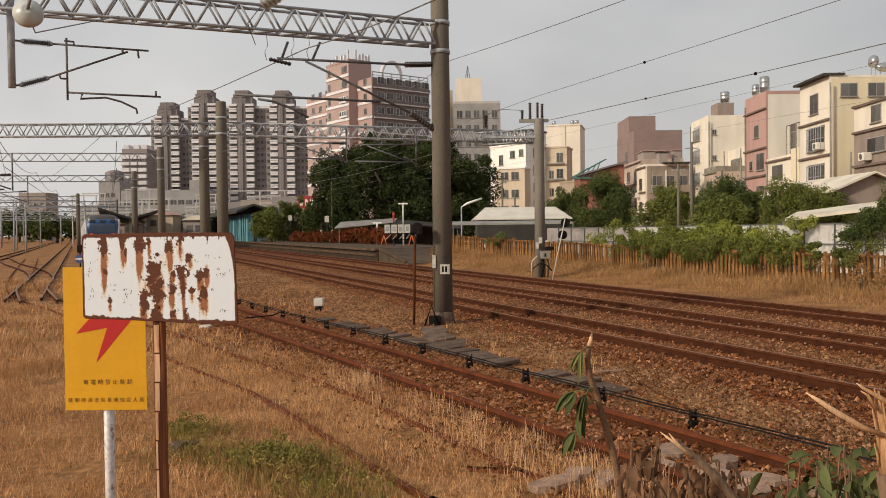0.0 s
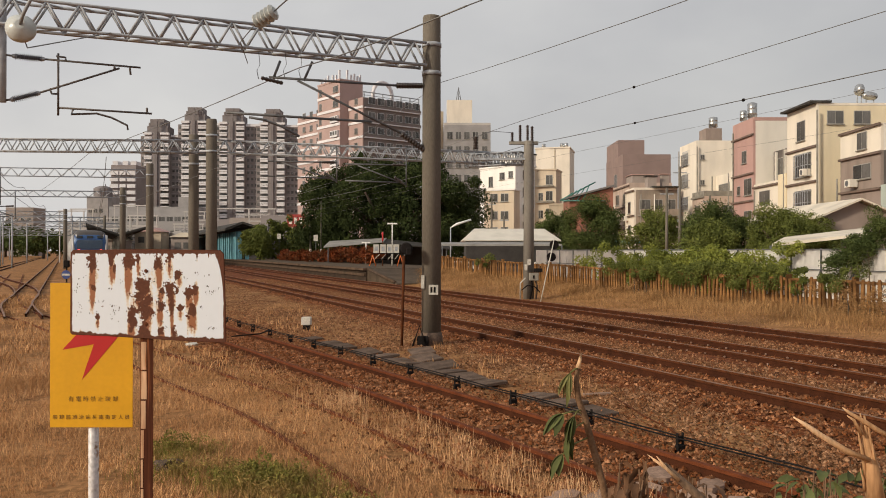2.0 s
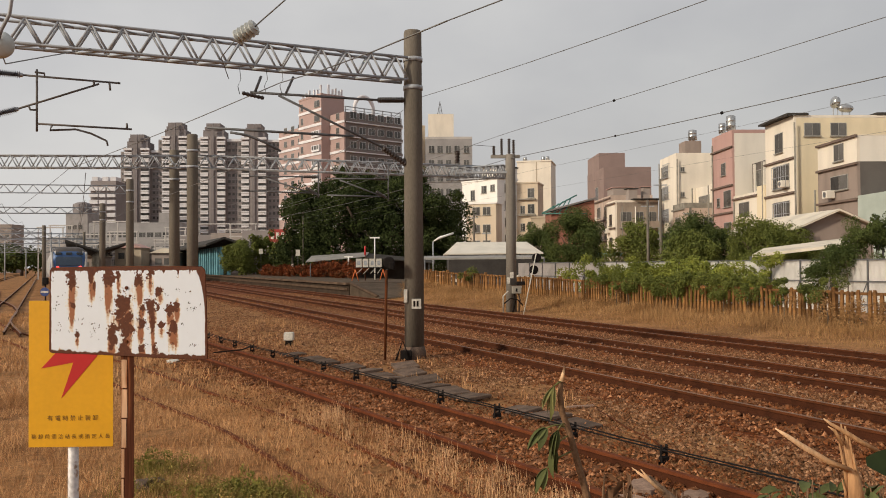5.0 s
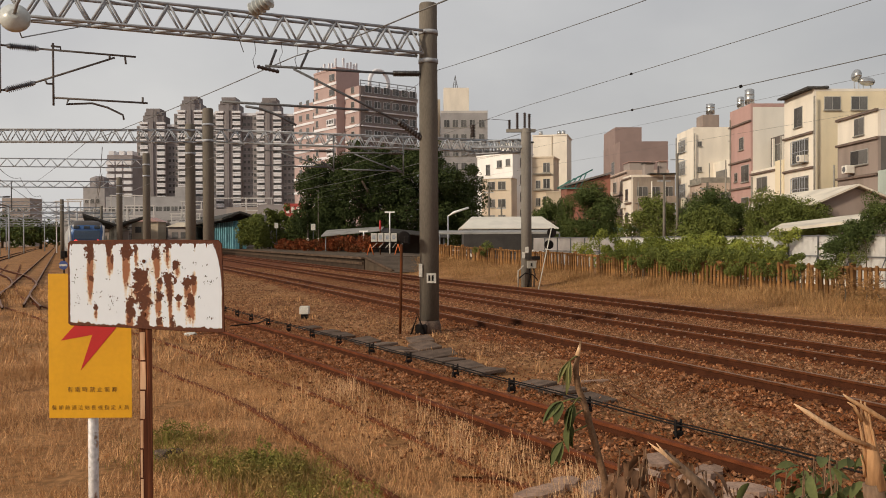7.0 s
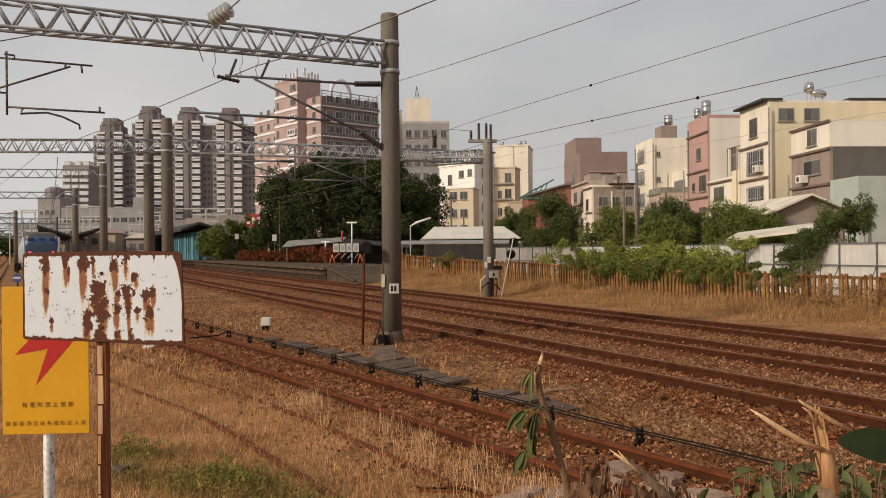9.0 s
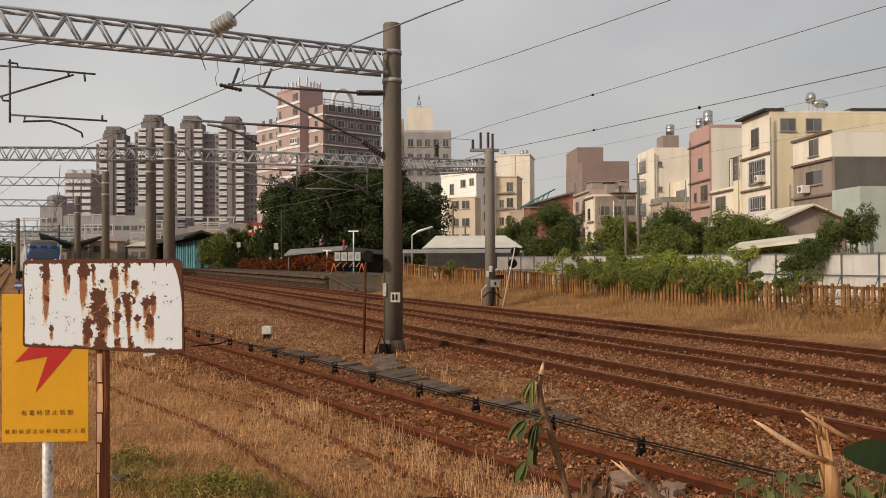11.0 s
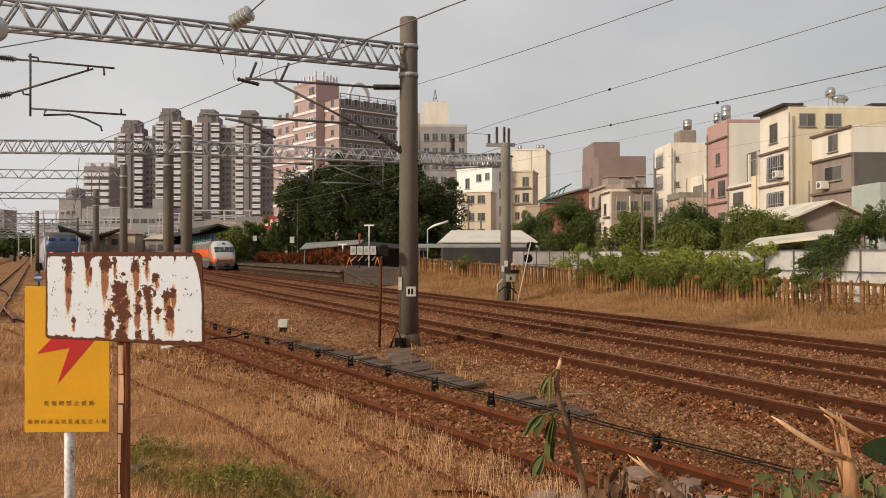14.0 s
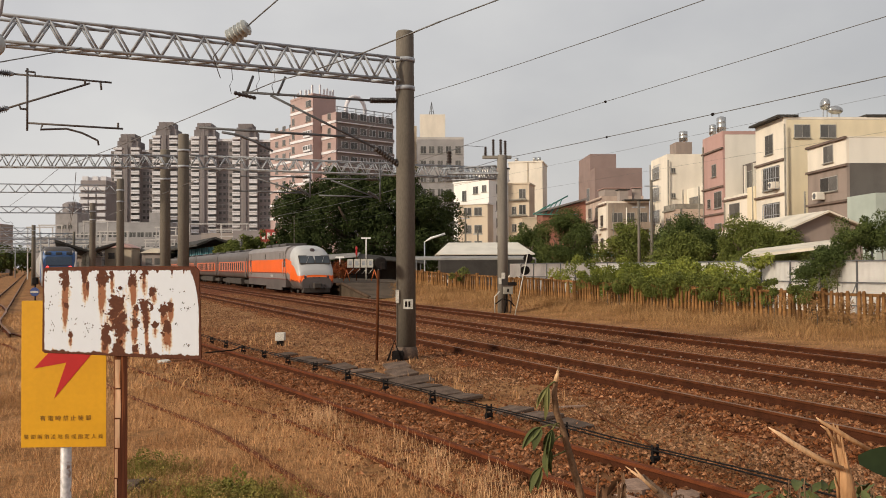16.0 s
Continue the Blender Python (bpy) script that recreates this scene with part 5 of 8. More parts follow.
truss("gantry", (-85, 92.0, 0), (-49, 108.0, 0), 6.7, 7.2, "thin distant lattice gantry", 26, fine=False, r=0.045)
# ---- planting ----


def leaf_cloud(centres, radii, per, size, squash=0.85, seed=1, flat=0.0):
    """Leaf quads on the skins of many small clumps, each leaf turned at random."""
    r_ = np.random.default_rng(seed)
    n_ = len(centres) * per
    c = np.repeat(np.asarray(centres, float), per, 0)
    rad = np.repeat(np.asarray(radii, float), per)[:, None]
    d = r_.normal(size=(n_, 3))
    d /= np.linalg.norm(d, axis=1, keepdims=True)
    p = c + d * rad * r_.uniform(0.55, 1.1, (n_, 1)) * np.array([1, 1, squash])
    nrm = d * 0.7 + r_.normal(size=(n_, 3)) * 0.7 + np.array([0, 0, 0.4])
    nrm /= np.linalg.norm(nrm, axis=1, keepdims=True)
    u = np.cross(nrm, r_.normal(size=(n_, 3)))
    u /= np.linalg.norm(u, axis=1, keepdims=True)
    v = np.cross(nrm, u)
    s = (size * r_.uniform(0.6, 1.3, (n_, 1)))
    quad = np.stack([p - u * s, p - v * s * 0.5 + u * s * 0.1, p + u * s, p + v * s * 0.5 + u * s * 0.1], 1)
    return quad.reshape(-1, 3), np.arange(n_ * 4).reshape(-1, 4)


def crown_clumps(cx, cy, cz, rx, ry, rz, n_, clump, seed):
    """Clumps filling an uneven dome."""
    r_ = np.random.default_rng(seed)
    d = r_.normal(size=(n_, 3))
    d /= np.linalg.norm(d, axis=1, keepdims=True)
    k = r_.uniform(0.35, 1.0, n_) ** 0.5
    wob = 1 + 0.16 * np.sin(d[:, 0] * 5 + seed) + 0.12 * np.sin(d[:, 1] * 7 + d[:, 2] * 6 + seed)
    p = d * (k * wob)[:, None] * np.array([rx, ry, rz]) + np.array([cx, cy, cz])
    return p, clump * r_.uniform(0.6, 1.3, n_)


def tree(x, y, h, rx, rz, mat, label, seed, leaf=0.3, clumps=90, per=130, trunk_r=0.3, ry=None, clump=None, name="tree", taper=0.0):
    t_ = thing(name, pose(x, y, -0.2), label, "tree")
    r_ = np.random.default_rng(seed)
    cz = h - rz
    bm = B()
    tube(bm, [(0, 0, 0), (0.1, 0.05, cz * 0.35), (-0.05, 0, cz * 0.7), (0.05, 0.1, cz)], [trunk_r * 1.2, trunk_r, trunk_r * 0.85, trunk_r * 0.55], 10)
    for i in range(0 if name == "cypress" else 7):
        a = i * math.tau / 7 + r_.uniform(-0.3, 0.3)
        z0 = cz * r_.uniform(0.35, 0.8)
        tube(bm, [(0, 0, z0), (math.cos(a) * rx * 0.35, math.sin(a) * rx * 0.35, z0 + (cz - z0) * 0.7), (math.cos(a) * rx * 0.7, math.sin(a) * rx * 0.7, cz + rz * 0.25)], [trunk_r * 0.5, trunk_r * 0.32, trunk_r * 0.12], 7)
    part("trunk", bm, M_BARK, t_)
    c, rad = crown_clumps(0, 0, cz, rx, ry or rx, rz, clumps, clump or rx * 0.2, seed)
    c[:, 2] -= taper * rz * (c[:, 0] / rx) ** 2
    c[:, 2] = np.maximum(c[:, 2], 0.5)
    v, f_ = leaf_cloud(c, rad, per, leaf, seed=seed)
    ob = raw_mesh("crown", v, f_, mat, t_)
    return t_


def hedge(name, pts, radii, mat, label, seed, leaf=0.12, per=160, category="shrub"):
    """A bush or climber: leaf clumps along given ground points."""
    t_ = thing(name, pose(0, 0, 0), label, category)
    v, f_ = leaf_cloud(pts, radii, per, leaf, seed=seed, squash=0.9)
    v[:, 2] = np.maximum(v[:, 2], -0.2)
    raw_mesh("foliage", v, f_, mat, t_)
    for p in pts[:: max(1, len(pts) // 14)]:
        part("stem", tube(B(), [(p[0], p[1], -0.25), (p[0] + 0.05, p[1], p[2] * 0.5), (p[0], p[1] + 0.05, max(p[2], 0.1))], [0.03, 0.022, 0.012], 5), M_BARK, t_)
    return t_


# broad dark banyan behind the platform
t_ = tree(-7.0, 112.0, 15.4, 12.2, 7.6, M_LEAF_D, "broad dense dark green banyan tree behind the platform", 11, leaf=0.165, clumps=420, per=420, trunk_r=0.9, ry=8.5, clump=1.5, taper=0.3)
tree(14.6, 80.0, 7.4, 2.7, 3.3, M_LEAF_T, "round dark green tree beside the hoarding", 12, leaf=0.085, clumps=100, per=480, clump=0.85)
tree(12.4, 92.0, 6.8, 2.2, 2.8, M_LEAF_T, "small leafy tree by the cream house", 13, leaf=0.11, clumps=45, per=280, clump=0.8)
tree(17.8, 68.0, 5.6, 2.2, 2.1, M_LEAF_M, "light green tree before the pale house", 14, leaf=0.09, clumps=60, per=330, clump=0.75)
tree(19.2, 58.0, 5.5, 2.2, 2.1, M_LEAF_T, "dark green tree beyond the vine hedge", 15, leaf=0.07, clumps=110, per=440, clump=0.7)
tree(20.9, 50.0, 4.9, 2.3, 1.7, M_LEAF_M, "green spreading tree beyond the vine hedge", 16, leaf=0.066, clumps=110, per=440, clump=0.6)
tree(17.4, 54.0, 4.2, 2.0, 1.6, M_LEAF_M, "low green tree beyond the vine hedge", 17, leaf=0.08, clumps=55, per=300, clump=0.6)
tree(-27.4, 124.0, 5.8, 2.0, 2.0, M_LEAF_M, "olive green tree over the blue shelter", 19, leaf=0.15, clumps=70, per=260, clump=1.0)
for i, (x_, y_) in enumerate(((-27.4, 134), (-25.4, 135.4), (-23.4, 134.0), (-21.4, 134.7))):
    tree(x_, y_, 7.4 + 0.7 * math.sin(i * 2.0), 1.15, 3.3, M_LEAF_M, "narrow dark green cypress on the platform garden", 30 + i, leaf=0.19, clumps=46, per=90, clump=0.57, trunk_r=0.14, name="cypress")
for i, (x_, y_, h_) in enumerate(((-150, 300, 11), (-163, 310, 13), (-176, 315, 12), (-190, 330, 12), (-120, 250, 8), (-170, 280, 9), (-205, 340, 13))):
    tree(x_, y_, h_, 7.5, h_ * 0.42, M_LEAF_T, "distant dull green tree by the yard", 40 + i, leaf=0.55, clumps=50, per=70, clump=1.9, trunk_r=0.4)

r6 = np.random.default_rng(66)
# russet hedge on the platform
pts = [(*(yard(26.1 + r6.uniform(-0.5, 0.5), s)[:2]), 0.82 + r6.uniform(0.2, 1.5)) for s in np.linspace(78.5, 97.0, 70)]
hedge("russet_hedge", pts, r6.uniform(0.4, 0.7, 70), M_LEAF_R, "rust-red clipped hedge along the platform", 70, leaf=0.11, per=150)
pts = [(*(yard(25.4 + r6.uniform(-0.4, 0.4), s)[:2]), 0.82 + r6.uniform(0.2, 1.2)) for s in np.linspace(97.5, 121, 60)]
hedge("russet_hedge", pts, r6.uniform(0.4, 0.65, 60), M_LEAF_R, "rust-red clipped hedge beside the cypresses", 71, leaf=0.12, per=120)
# sprawling shrub arching over the hoarding
pts, rad = [], []
for i in range(120):
    u = r6.random()
    pts.append((17.3 + 3.7 * u + r6.normal(0, 0.22), 36.2 + r6.normal(0, 0.3), 1.75 + 1.55 * math.sin(min(1.0, u * 1.35) * 1.5) + r6.normal(0, 0.33) - (0.5 * r6.random() if u < 0.4 else 0))), rad.append(r6.uniform(0.2, 0.42))
hedge("arching_shrub", pts, rad, M_LEAF_T, "sprawling green shrub arching over the white hoarding", 75, leaf=0.05, per=240)
# climbers on the fence and hoarding
pts, rad = [], []
THICK = (29.5, 42.5)
for i in range(190):
    s = r6.uniform(THICK[0], THICK[1])
    q = 30.9 - 4.2 * r6.random() ** 2.2
    pts.append((*(yard(q, s)[:2]), r6.uniform(0.4, 2.1 + 0.35 * math.sin(s * 1.3)))), rad.append(r6.uniform(0.25, 0.5))
hedge("vine_thicket", pts, rad, M_LEAF_Y, "yellow-green vine thicket over the hoarding", 72, leaf=0.065, per=300)
pts, rad = [], []
for i in range(110):
    s = r6.choice([r6.uniform(22.8, 35.0), r6.uniform(49.0, 50.5), r6.uniform(20.8, 22.0)], p=[0.84, 0.06, 0.1])
    pts.append((*(yard(24.2 + r6.normal(0, 0.25), s)[:2]), r6.uniform(0.6, 1.35) + float(bank(s)))), rad.append(r6.uniform(0.14, 0.34))
hedge("fence_creeper", pts, rad, M_LEAF_M, "green creeper hanging over the picket fence", 73, leaf=0.045, per=260)
pts = [(*(yard(24.0 + r6.normal(0, 0.3), s)[:2]), r6.uniform(0.0, 0.8)) for s in np.concatenate([r6.uniform(17.0, 22.0, 26), r6.uniform(33, 34, 5), r6.uniform(53, 56.5, 10)])]
hedge("dry_creeper", pts, r6.uniform(0.25, 0.4, len(pts)), M_GOLD, "dry brown creeper and weeds on the fence", 74, leaf=0.035, per=260)


def blades(name, x, y, z, h, w, mat, label, seed, lean=0.35, tip=0.25):
    """Grass: one narrow bent blade at each point, as two faces."""
    r_ = np.random.default_rng(seed)
    n_ = len(x)
    a = r_.uniform(0, math.tau, n_)
    side = np.stack([np.cos(a), np.sin(a), 0 * a], 1) * w[:, None]
    b = r_.uniform(0, math.tau, n_)
    l_ = np.stack([np.cos(b), np.sin(b), 0 * b], 1) * (h * lean * r_.random(n_))[:, None]
    p = np.stack([x, y, z], 1)
    mid = p + l_ * 0.35 + np.stack([0 * h, 0 * h, h * 0.55], 1)
    top = p + l_ + np.stack([0 * h, 0 * h, h], 1)
    v = np.stack([p - side, p + side, mid + side * 0.8, mid - side * 0.8, top + side * tip, top - side * tip], 1)
    base = np.array([(0, 1, 2, 3), (3, 2, 4, 5)])
    f_ = (base[None] + 6 * np.arange(n_)[:, None, None]).reshape(-1, 4)
    return tagged(raw_mesh(name, v.reshape(-1, 3), f_, mat), label, "grass", kind="stuff")


def tufts(n_, x0, x1, y0, y1, per, spread, seed, keep=None):
    """Points gathered into tufts over an area."""
    r_ = np.random.default_rng(seed)
    cx, cy = r_.uniform(x0, x1, n_), r_.uniform(y0, y1, n_)
    if keep is not None:
        k = keep(cx, cy)
        cx, cy = cx[k], cy[k]
    hh = np.repeat(r_.uniform(0.55, 1.25, len(cx)), per)
    x = np.repeat(cx, per) + r_.normal(0, spread, len(cx) * per)
    y = np.repeat(cy, per) + r_.normal(0, spread, len(cx) * per)
    return x, y, hh


def siding_x(y):
    line = np.array([(p.x, p.y) for p in NEAR])
    return np.interp(y, line[:, 1], line[:, 0])


def patch(x, y, f=0.45, o=0.0):
    """Slow bare-and-thick pattern of the grass."""
    return np.sin(x * f * 2.1 + o) + np.sin(y * f * 1.7 + x * f + o * 2) + np.sin((x - y) * f * 3.1 + o)


x, y, hh = tufts(17000, -9, 3.5, 6.2, 15.5, 9, 0.05, 81, lambda x, y: (x < siding_x(y) - 0.75) & (patch(x, y, 1.1) > -2.1))
blades("near_straw", x, y, 0 * x - 0.2, hh * rng.uniform(0.03, 0.13, len(x)), rng.uniform(0.0012, 0.0030, len(x)), M_STRAW, "pale dry straw grass over the near ground", 82, lean=1.1)
x, y, hh = tufts(9000, -26, -1.0, 15, 42, 9, 0.09, 83, lambda x, y: (x < siding_x(y) - 0.9) & (patch(x, y, 0.3) > -1.0))
blades("far_straw", x, y, 0 * x - 0.2, hh * rng.uniform(0.05, 0.20, len(x)), rng.uniform(0.004, 0.009, len(x)), M_STRAW, "dry straw grass between the sidings", 84, lean=0.9)
# paler tall tufts beside the siding
x, y, hh = tufts(620, -3.0, 3.0, 6.4, 13.0, 18, 0.09, 85, lambda x, y: (abs(x - siding_x(y) + 1.3) < 0.55))
blades("tall_straw", x, y, 0 * x - 0.2, hh * rng.uniform(0.06, 0.27, len(x)), rng.uniform(0.0014, 0.003, len(x)), M_PALE, "tall pale dry grass beside the siding", 86)
# straw in the strip between siding and running lines
x, y, hh = tufts(2300, -12, 6, 9, 40, 9, 0.08, 87, lambda x, y: (x > siding_x(y) + 2.3) & (x * CT + y * ST < 7.9) & (patch(x, y, 0.5, 1.0) > 0.75))
blades("strip_straw", x, y, 0 * x - 0.2, hh * rng.uniform(0.06, 0.22, len(x)), rng.uniform(0.004, 0.008, len(x)), M_STRAW, "dry straw tufts between siding and running lines", 88)
# long grass below the fence
n_ = 60000
s_ = 8 + 52 * rng.random(n_)
q_ = 18.9 + 5.6 * rng.random(n_) ** 0.7
hh = np.clip((q_ - 18.4) / 4.5, 0.15, 1.0) * rng.uniform(0.1, 0.5, n_) * (0.75 + 0.35 * np.sin(s_ * 0.9) * np.sin(q_ * 1.7))
blades("fence_grass", q_ * CT - s_ * ST, q_ * ST + s_ * CT, -0.2 + bank(s_) * np.clip((q_ - 20.6) / 2.8, 0, 1), hh, rng.uniform(0.003, 0.008, n_), M_GOLD, "long golden-brown grass below the picket fence", 89, lean=0.9)
# fresh green weeds: low leafy clumps and a few blades
for cx, cy, rx_, n_, seed in ((-1.75, 8.1, 0.34, 52, 90), (-2.95, 9.3, 0.3, 18, 91), (-1.45, 7.65, 0.36, 30, 92), (-2.65, 8.5, 0.34, 10, 95), (-1.0, 7.0, 0.35, 14, 96)):
    r_ = np.random.default_rng(seed)
    c = np.stack([r_.normal(cx, rx_ * 0.75, n_), r_.normal(cy, rx_ * 0.6, n_), r_.uniform(-0.16, 0.02, n_)], 1)
    v, f_ = leaf_cloud(c, r_.uniform(0.04, 0.12, n_), 80, 0.013, seed=seed)
    v[:, 2] = np.maximum(v[:, 2], -0.2)
    tagged(raw_mesh("green_weeds", v, f_, M_GREENGRASS), "low yellow-green leafy weeds among dry grass", "weeds", kind="stuff")
    m_ = n_ * 70
    x, y = r_.normal(cx, rx_ * 0.8, m_), r_.normal(cy, rx_ * 0.7, m_)
    blades("weed_blades", x, y, 0 * x - 0.2, r_.uniform(0.04, 0.17, m_), r_.uniform(0.0012, 0.0035, m_), M_GREENGRASS, "thin green blades among dry grass", seed, lean=0.9)
# ---- station buildings and sheds ----


def slab_roof(bm, a, b, c, d, t=0.12):
    """A sloping sheet with four top corners and a thickness."""
    top = [bm.verts.new(p) for p in (a, b, c, d)]
    low = [bm.verts.new((p[0], p[1], p[2] - t)) for p in (a, b, c, d)]
    bm.faces.new(top), bm.faces.new(low[::-1])
    for i in range(4):
        bm.faces.new((top[i], low[i], low[(i + 1) % 4], top[(i + 1) % 4]))
    bmesh.ops.recalc_face_normals(bm, faces=bm.faces)
    return bm


def blue_shelter():
    t_ = thing("platform_shelter", yard_pose(0, 0), "blue panelled platform shelter under a dark pitched roof", "shelter")
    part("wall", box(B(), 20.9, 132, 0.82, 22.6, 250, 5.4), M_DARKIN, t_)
    for i in range(24):
        s = 132.2 + i * 2.4
        part("panel", box(B(), 20.6, s, 0.84, 20.89, s + (0.7 if i % 3 else 1.4), 5.2), M_BLUE, t_)
    for i in range(2):
        part("panel", box(B(), 20.9 + i * 1.1, 131.7, 0.84, 20.9 + i * 1.1 + 0.55, 131.98, 5.2), M_BLUE, t_)
    part("roof", slab_roof(B(), (18.6, 130.0, 5.6), (21.3, 130.0, 6.7), (21.3, 252, 6.7), (18.6, 252, 5.6), 0.35), M_ROOF_D, t_)
    part("roof", slab_roof(B(), (21.32, 130.0, 6.7), (23.9, 130.0, 5.9), (23.9, 252, 5.9), (21.32, 252, 6.7), 0.35), M_ROOF_D, t_)


def butterfly_canopy():
    t_ = thing("platform_canopy", yard_pose(0, 0), "dark butterfly canopy on columns over the far platform", "canopy")
    part("roof", slab_roof(B(), (-1.0, 128, 6.1), (3.4, 128, 4.6), (3.4, 230, 4.6), (-1.0, 230, 6.1), 0.3), M_ROOF_D, t_)
    part("roof", slab_roof(B(), (3.42, 128, 4.6), (8.0, 128, 6.0), (8.0, 230, 6.0), (3.42, 230, 4.6), 0.3), M_ROOF_D, t_)
    part("platform_base", box(B(), 1.0, 120, -0.3, 6.0, 235, 0.82), M_PLAT, t_)
    for i in range(9):
        part("column", box(B(), 3.2, 130 + i * 11, 0.822, 3.6, 130.4 + i * 11, 4.5), M_CONC, t_)


def bike_shed():
    t_ = thing("bicycle_shed", pose(-13.2, 96.0, 0), "open shed with a pale sagging sheet roof", "shed")
    part("roof", slab_roof(B(), (-0.3, -1.0, 2.65), (6.6, -1.5, 3.25), (6.6, 4, 3.75), (-0.3, 4, 3.35), 0.12), M_ROOF_G, t_)
    part("roof", slab_roof(B(), (6.62, -1.5, 3.1), (14.5, -1.0, 2.4), (14.5, 4, 2.8), (6.62, 4, 3.6), 0.12), M_ROOF_D, t_)
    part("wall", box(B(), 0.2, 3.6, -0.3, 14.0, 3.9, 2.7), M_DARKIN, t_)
    for x in (0.2, 4.5, 9.0, 13.8):
        part("post", rod(B(), (x, -0.8, -0.3), (x, -0.8, 2.5), 0.06), M_DSTEEL, t_)


# near-black wall colour with the shade under the shed and shelter roofs painted in
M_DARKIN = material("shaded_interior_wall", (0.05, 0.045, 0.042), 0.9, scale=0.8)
M_ROOF_G = material("grey_sheet_roof", (0.27, 0.255, 0.235), 0.7, scale=0.8, stain=0.3)
blue_shelter(), butterfly_canopy(), bike_shed()


def gable_shed(name, x0, y0, w, d, eave, ridge, label, wall, roof, along="x"):
    """A low shed; the ridge runs along y or x."""
    t_ = thing(name, pose(x0, y0, 0), label, "shed")
    if along == "y":
        out = [(0, -0.3), (w, -0.3), (w, eave), (w / 2, ridge - 0.1), (0, eave)]
        part("wall", prism(B(), out, 0, d), wall, t_)
        part("roof", slab_roof(B(), (-0.4, -0.5, eave), (w / 2, -0.5, ridge + 0.1), (w / 2, d + 0.5, ridge + 0.1), (-0.4, d + 0.5, eave)), roof, t_)
        part("roof", slab_roof(B(), (w / 2 + 0.01, -0.5, ridge + 0.1), (w + 0.4, -0.5, eave), (w + 0.4, d + 0.5, eave), (w / 2 + 0.01, d + 0.5, ridge + 0.1)), roof, t_)
    else:
        part("wall", box(B(), 0, 0, -0.3, w, d, eave - 0.1), wall, t_)
        part("roof", slab_roof(B(), (-0.4, -0.5, eave), (w + 0.4, -0.5, eave), (w + 0.4 - 1.2, d / 2, ridge), (1.0, d / 2, ridge)), roof, t_)
        part("roof", slab_roof(B(), (1.0, d / 2 + 0.01, ridge), (w - 0.8, d / 2 + 0.01, ridge), (w + 0.4, d + 0.5, eave), (-0.4, d + 0.5, eave)), roof, t_)
    return t_



M_ROOF_W = material("white_sheet_roof", (0.66, 0.61, 0.52), 0.5, scale=0.6, stain=0.15, vary=0.04)
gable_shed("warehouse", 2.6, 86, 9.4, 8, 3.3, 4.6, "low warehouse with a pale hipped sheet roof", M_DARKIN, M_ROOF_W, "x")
gable_shed("gabled_shed", 22.9, 50, 4.6, 12, 4.2, 5.25, "grey gabled shed with a pale sheet roof", M_UMBER_W, M_ROOF_L, "y")
for nm, pts, label, mm in (("lean_to_roof", ((17.6, 44.0, 2.55), (24.0, 41.0, 3.35), (26.0, 46.0, 3.75), (19.5, 47.0, 2.95)), "low pale sheet lean-to roof on posts", M_ROOF_L),
                           ("long_canopy", ((0.0, 74.0, 2.75), (10.5, 72.0, 2.75), (10.5, 78.0, 3.0), (0.0, 79.0, 3.0)), "long brown flat canopy over parked things", M_ROOF_G),
                           ("teal_roof", ((16.5, 84, 2.9), (20.5, 84, 3.1), (20.5, 88, 3.5), (16.5, 88, 3.4)), "teal sheet roof beside the round tree", M_TEAL)):
    t_ = thing(nm, pose(0, 0, 0), label, "canopy")
    part("roof", slab_roof(B(), *pts, 0.15), mm, t_)
    for p in pts:
        part("post", rod(B(), (p[0] * 0.99 + 0.1, p[1], -0.3), (p[0] * 0.99 + 0.1, p[1], p[2] - 0.1), 0.06), M_DSTEEL, t_)

M_MINT = material("pale_mint_render", (0.42, 0.47, 0.42), 0.8, scale=0.5, stain=0.15, vary=0.05, bump=0.05)
building("pale_green_house", FX - 0.1, 63.8, FX + 9, 68.1, 7.45, M_MINT, "pale green rendered low house", parapet=0.2)

# air conditioners on the street houses
for x_, y_, z_ in ((FX - 0.5, 72.4, 7.75), (FX - 0.5, 81.4, 5.4), (FX - 0.5, 81.6, 9.6), (FX + 0.05, 92.5, 6.6), (27.4, 127.5, 5.6), (27.4, 132.4, 8.9), (25.75, 115.6, 6.4)):
    t_ = thing("air_conditioner", pose(x_, y_, z_), "white outdoor air conditioner unit on a wall bracket", "air conditioner", "wall units")
    part("housing", box(B(), -0.3, -0.45, 0, 0.45, 0.45, 0.7, 0.03), M_WHITE_W, t_)
    part("fan_grille", lathe(B(), (-0.33, 0, 0.35), (-0.3, 0, 0.35), [(0, 0.26), (1, 0.26)], 14), M_DSTEEL, t_)




def barred_window(y, z, w, h):
    t_ = thing("window_cage", pose(FX - 0.06, y, z), "steel window cage in front of a dark window", "window grille", "window cages")
    for i in range(7):
        part("bar", rod(B(), (-0.4, w * i / 6, 0), (-0.4, w * i / 6, h), 0.03, seg=5), M_STEEL, t_)
    for zz in (0, h / 2, h):
        part("bar", rod(B(), (-0.4, 0, zz), (-0.4, w, zz), 0.03, seg=5), M_STEEL, t_)
        for yy in (0, w):
            part("bar", rod(B(), (-0.4, yy, zz), (0.04, yy, zz), 0.03, seg=5), M_STEEL, t_)


for z_ in (5.9, 9.6):
    barred_window(81.0, z_, 3.2, 2.2)
for z_ in (8.1, 11.5, 14.8):
    barred_window(120.3, z_, 2.8, 2.0)

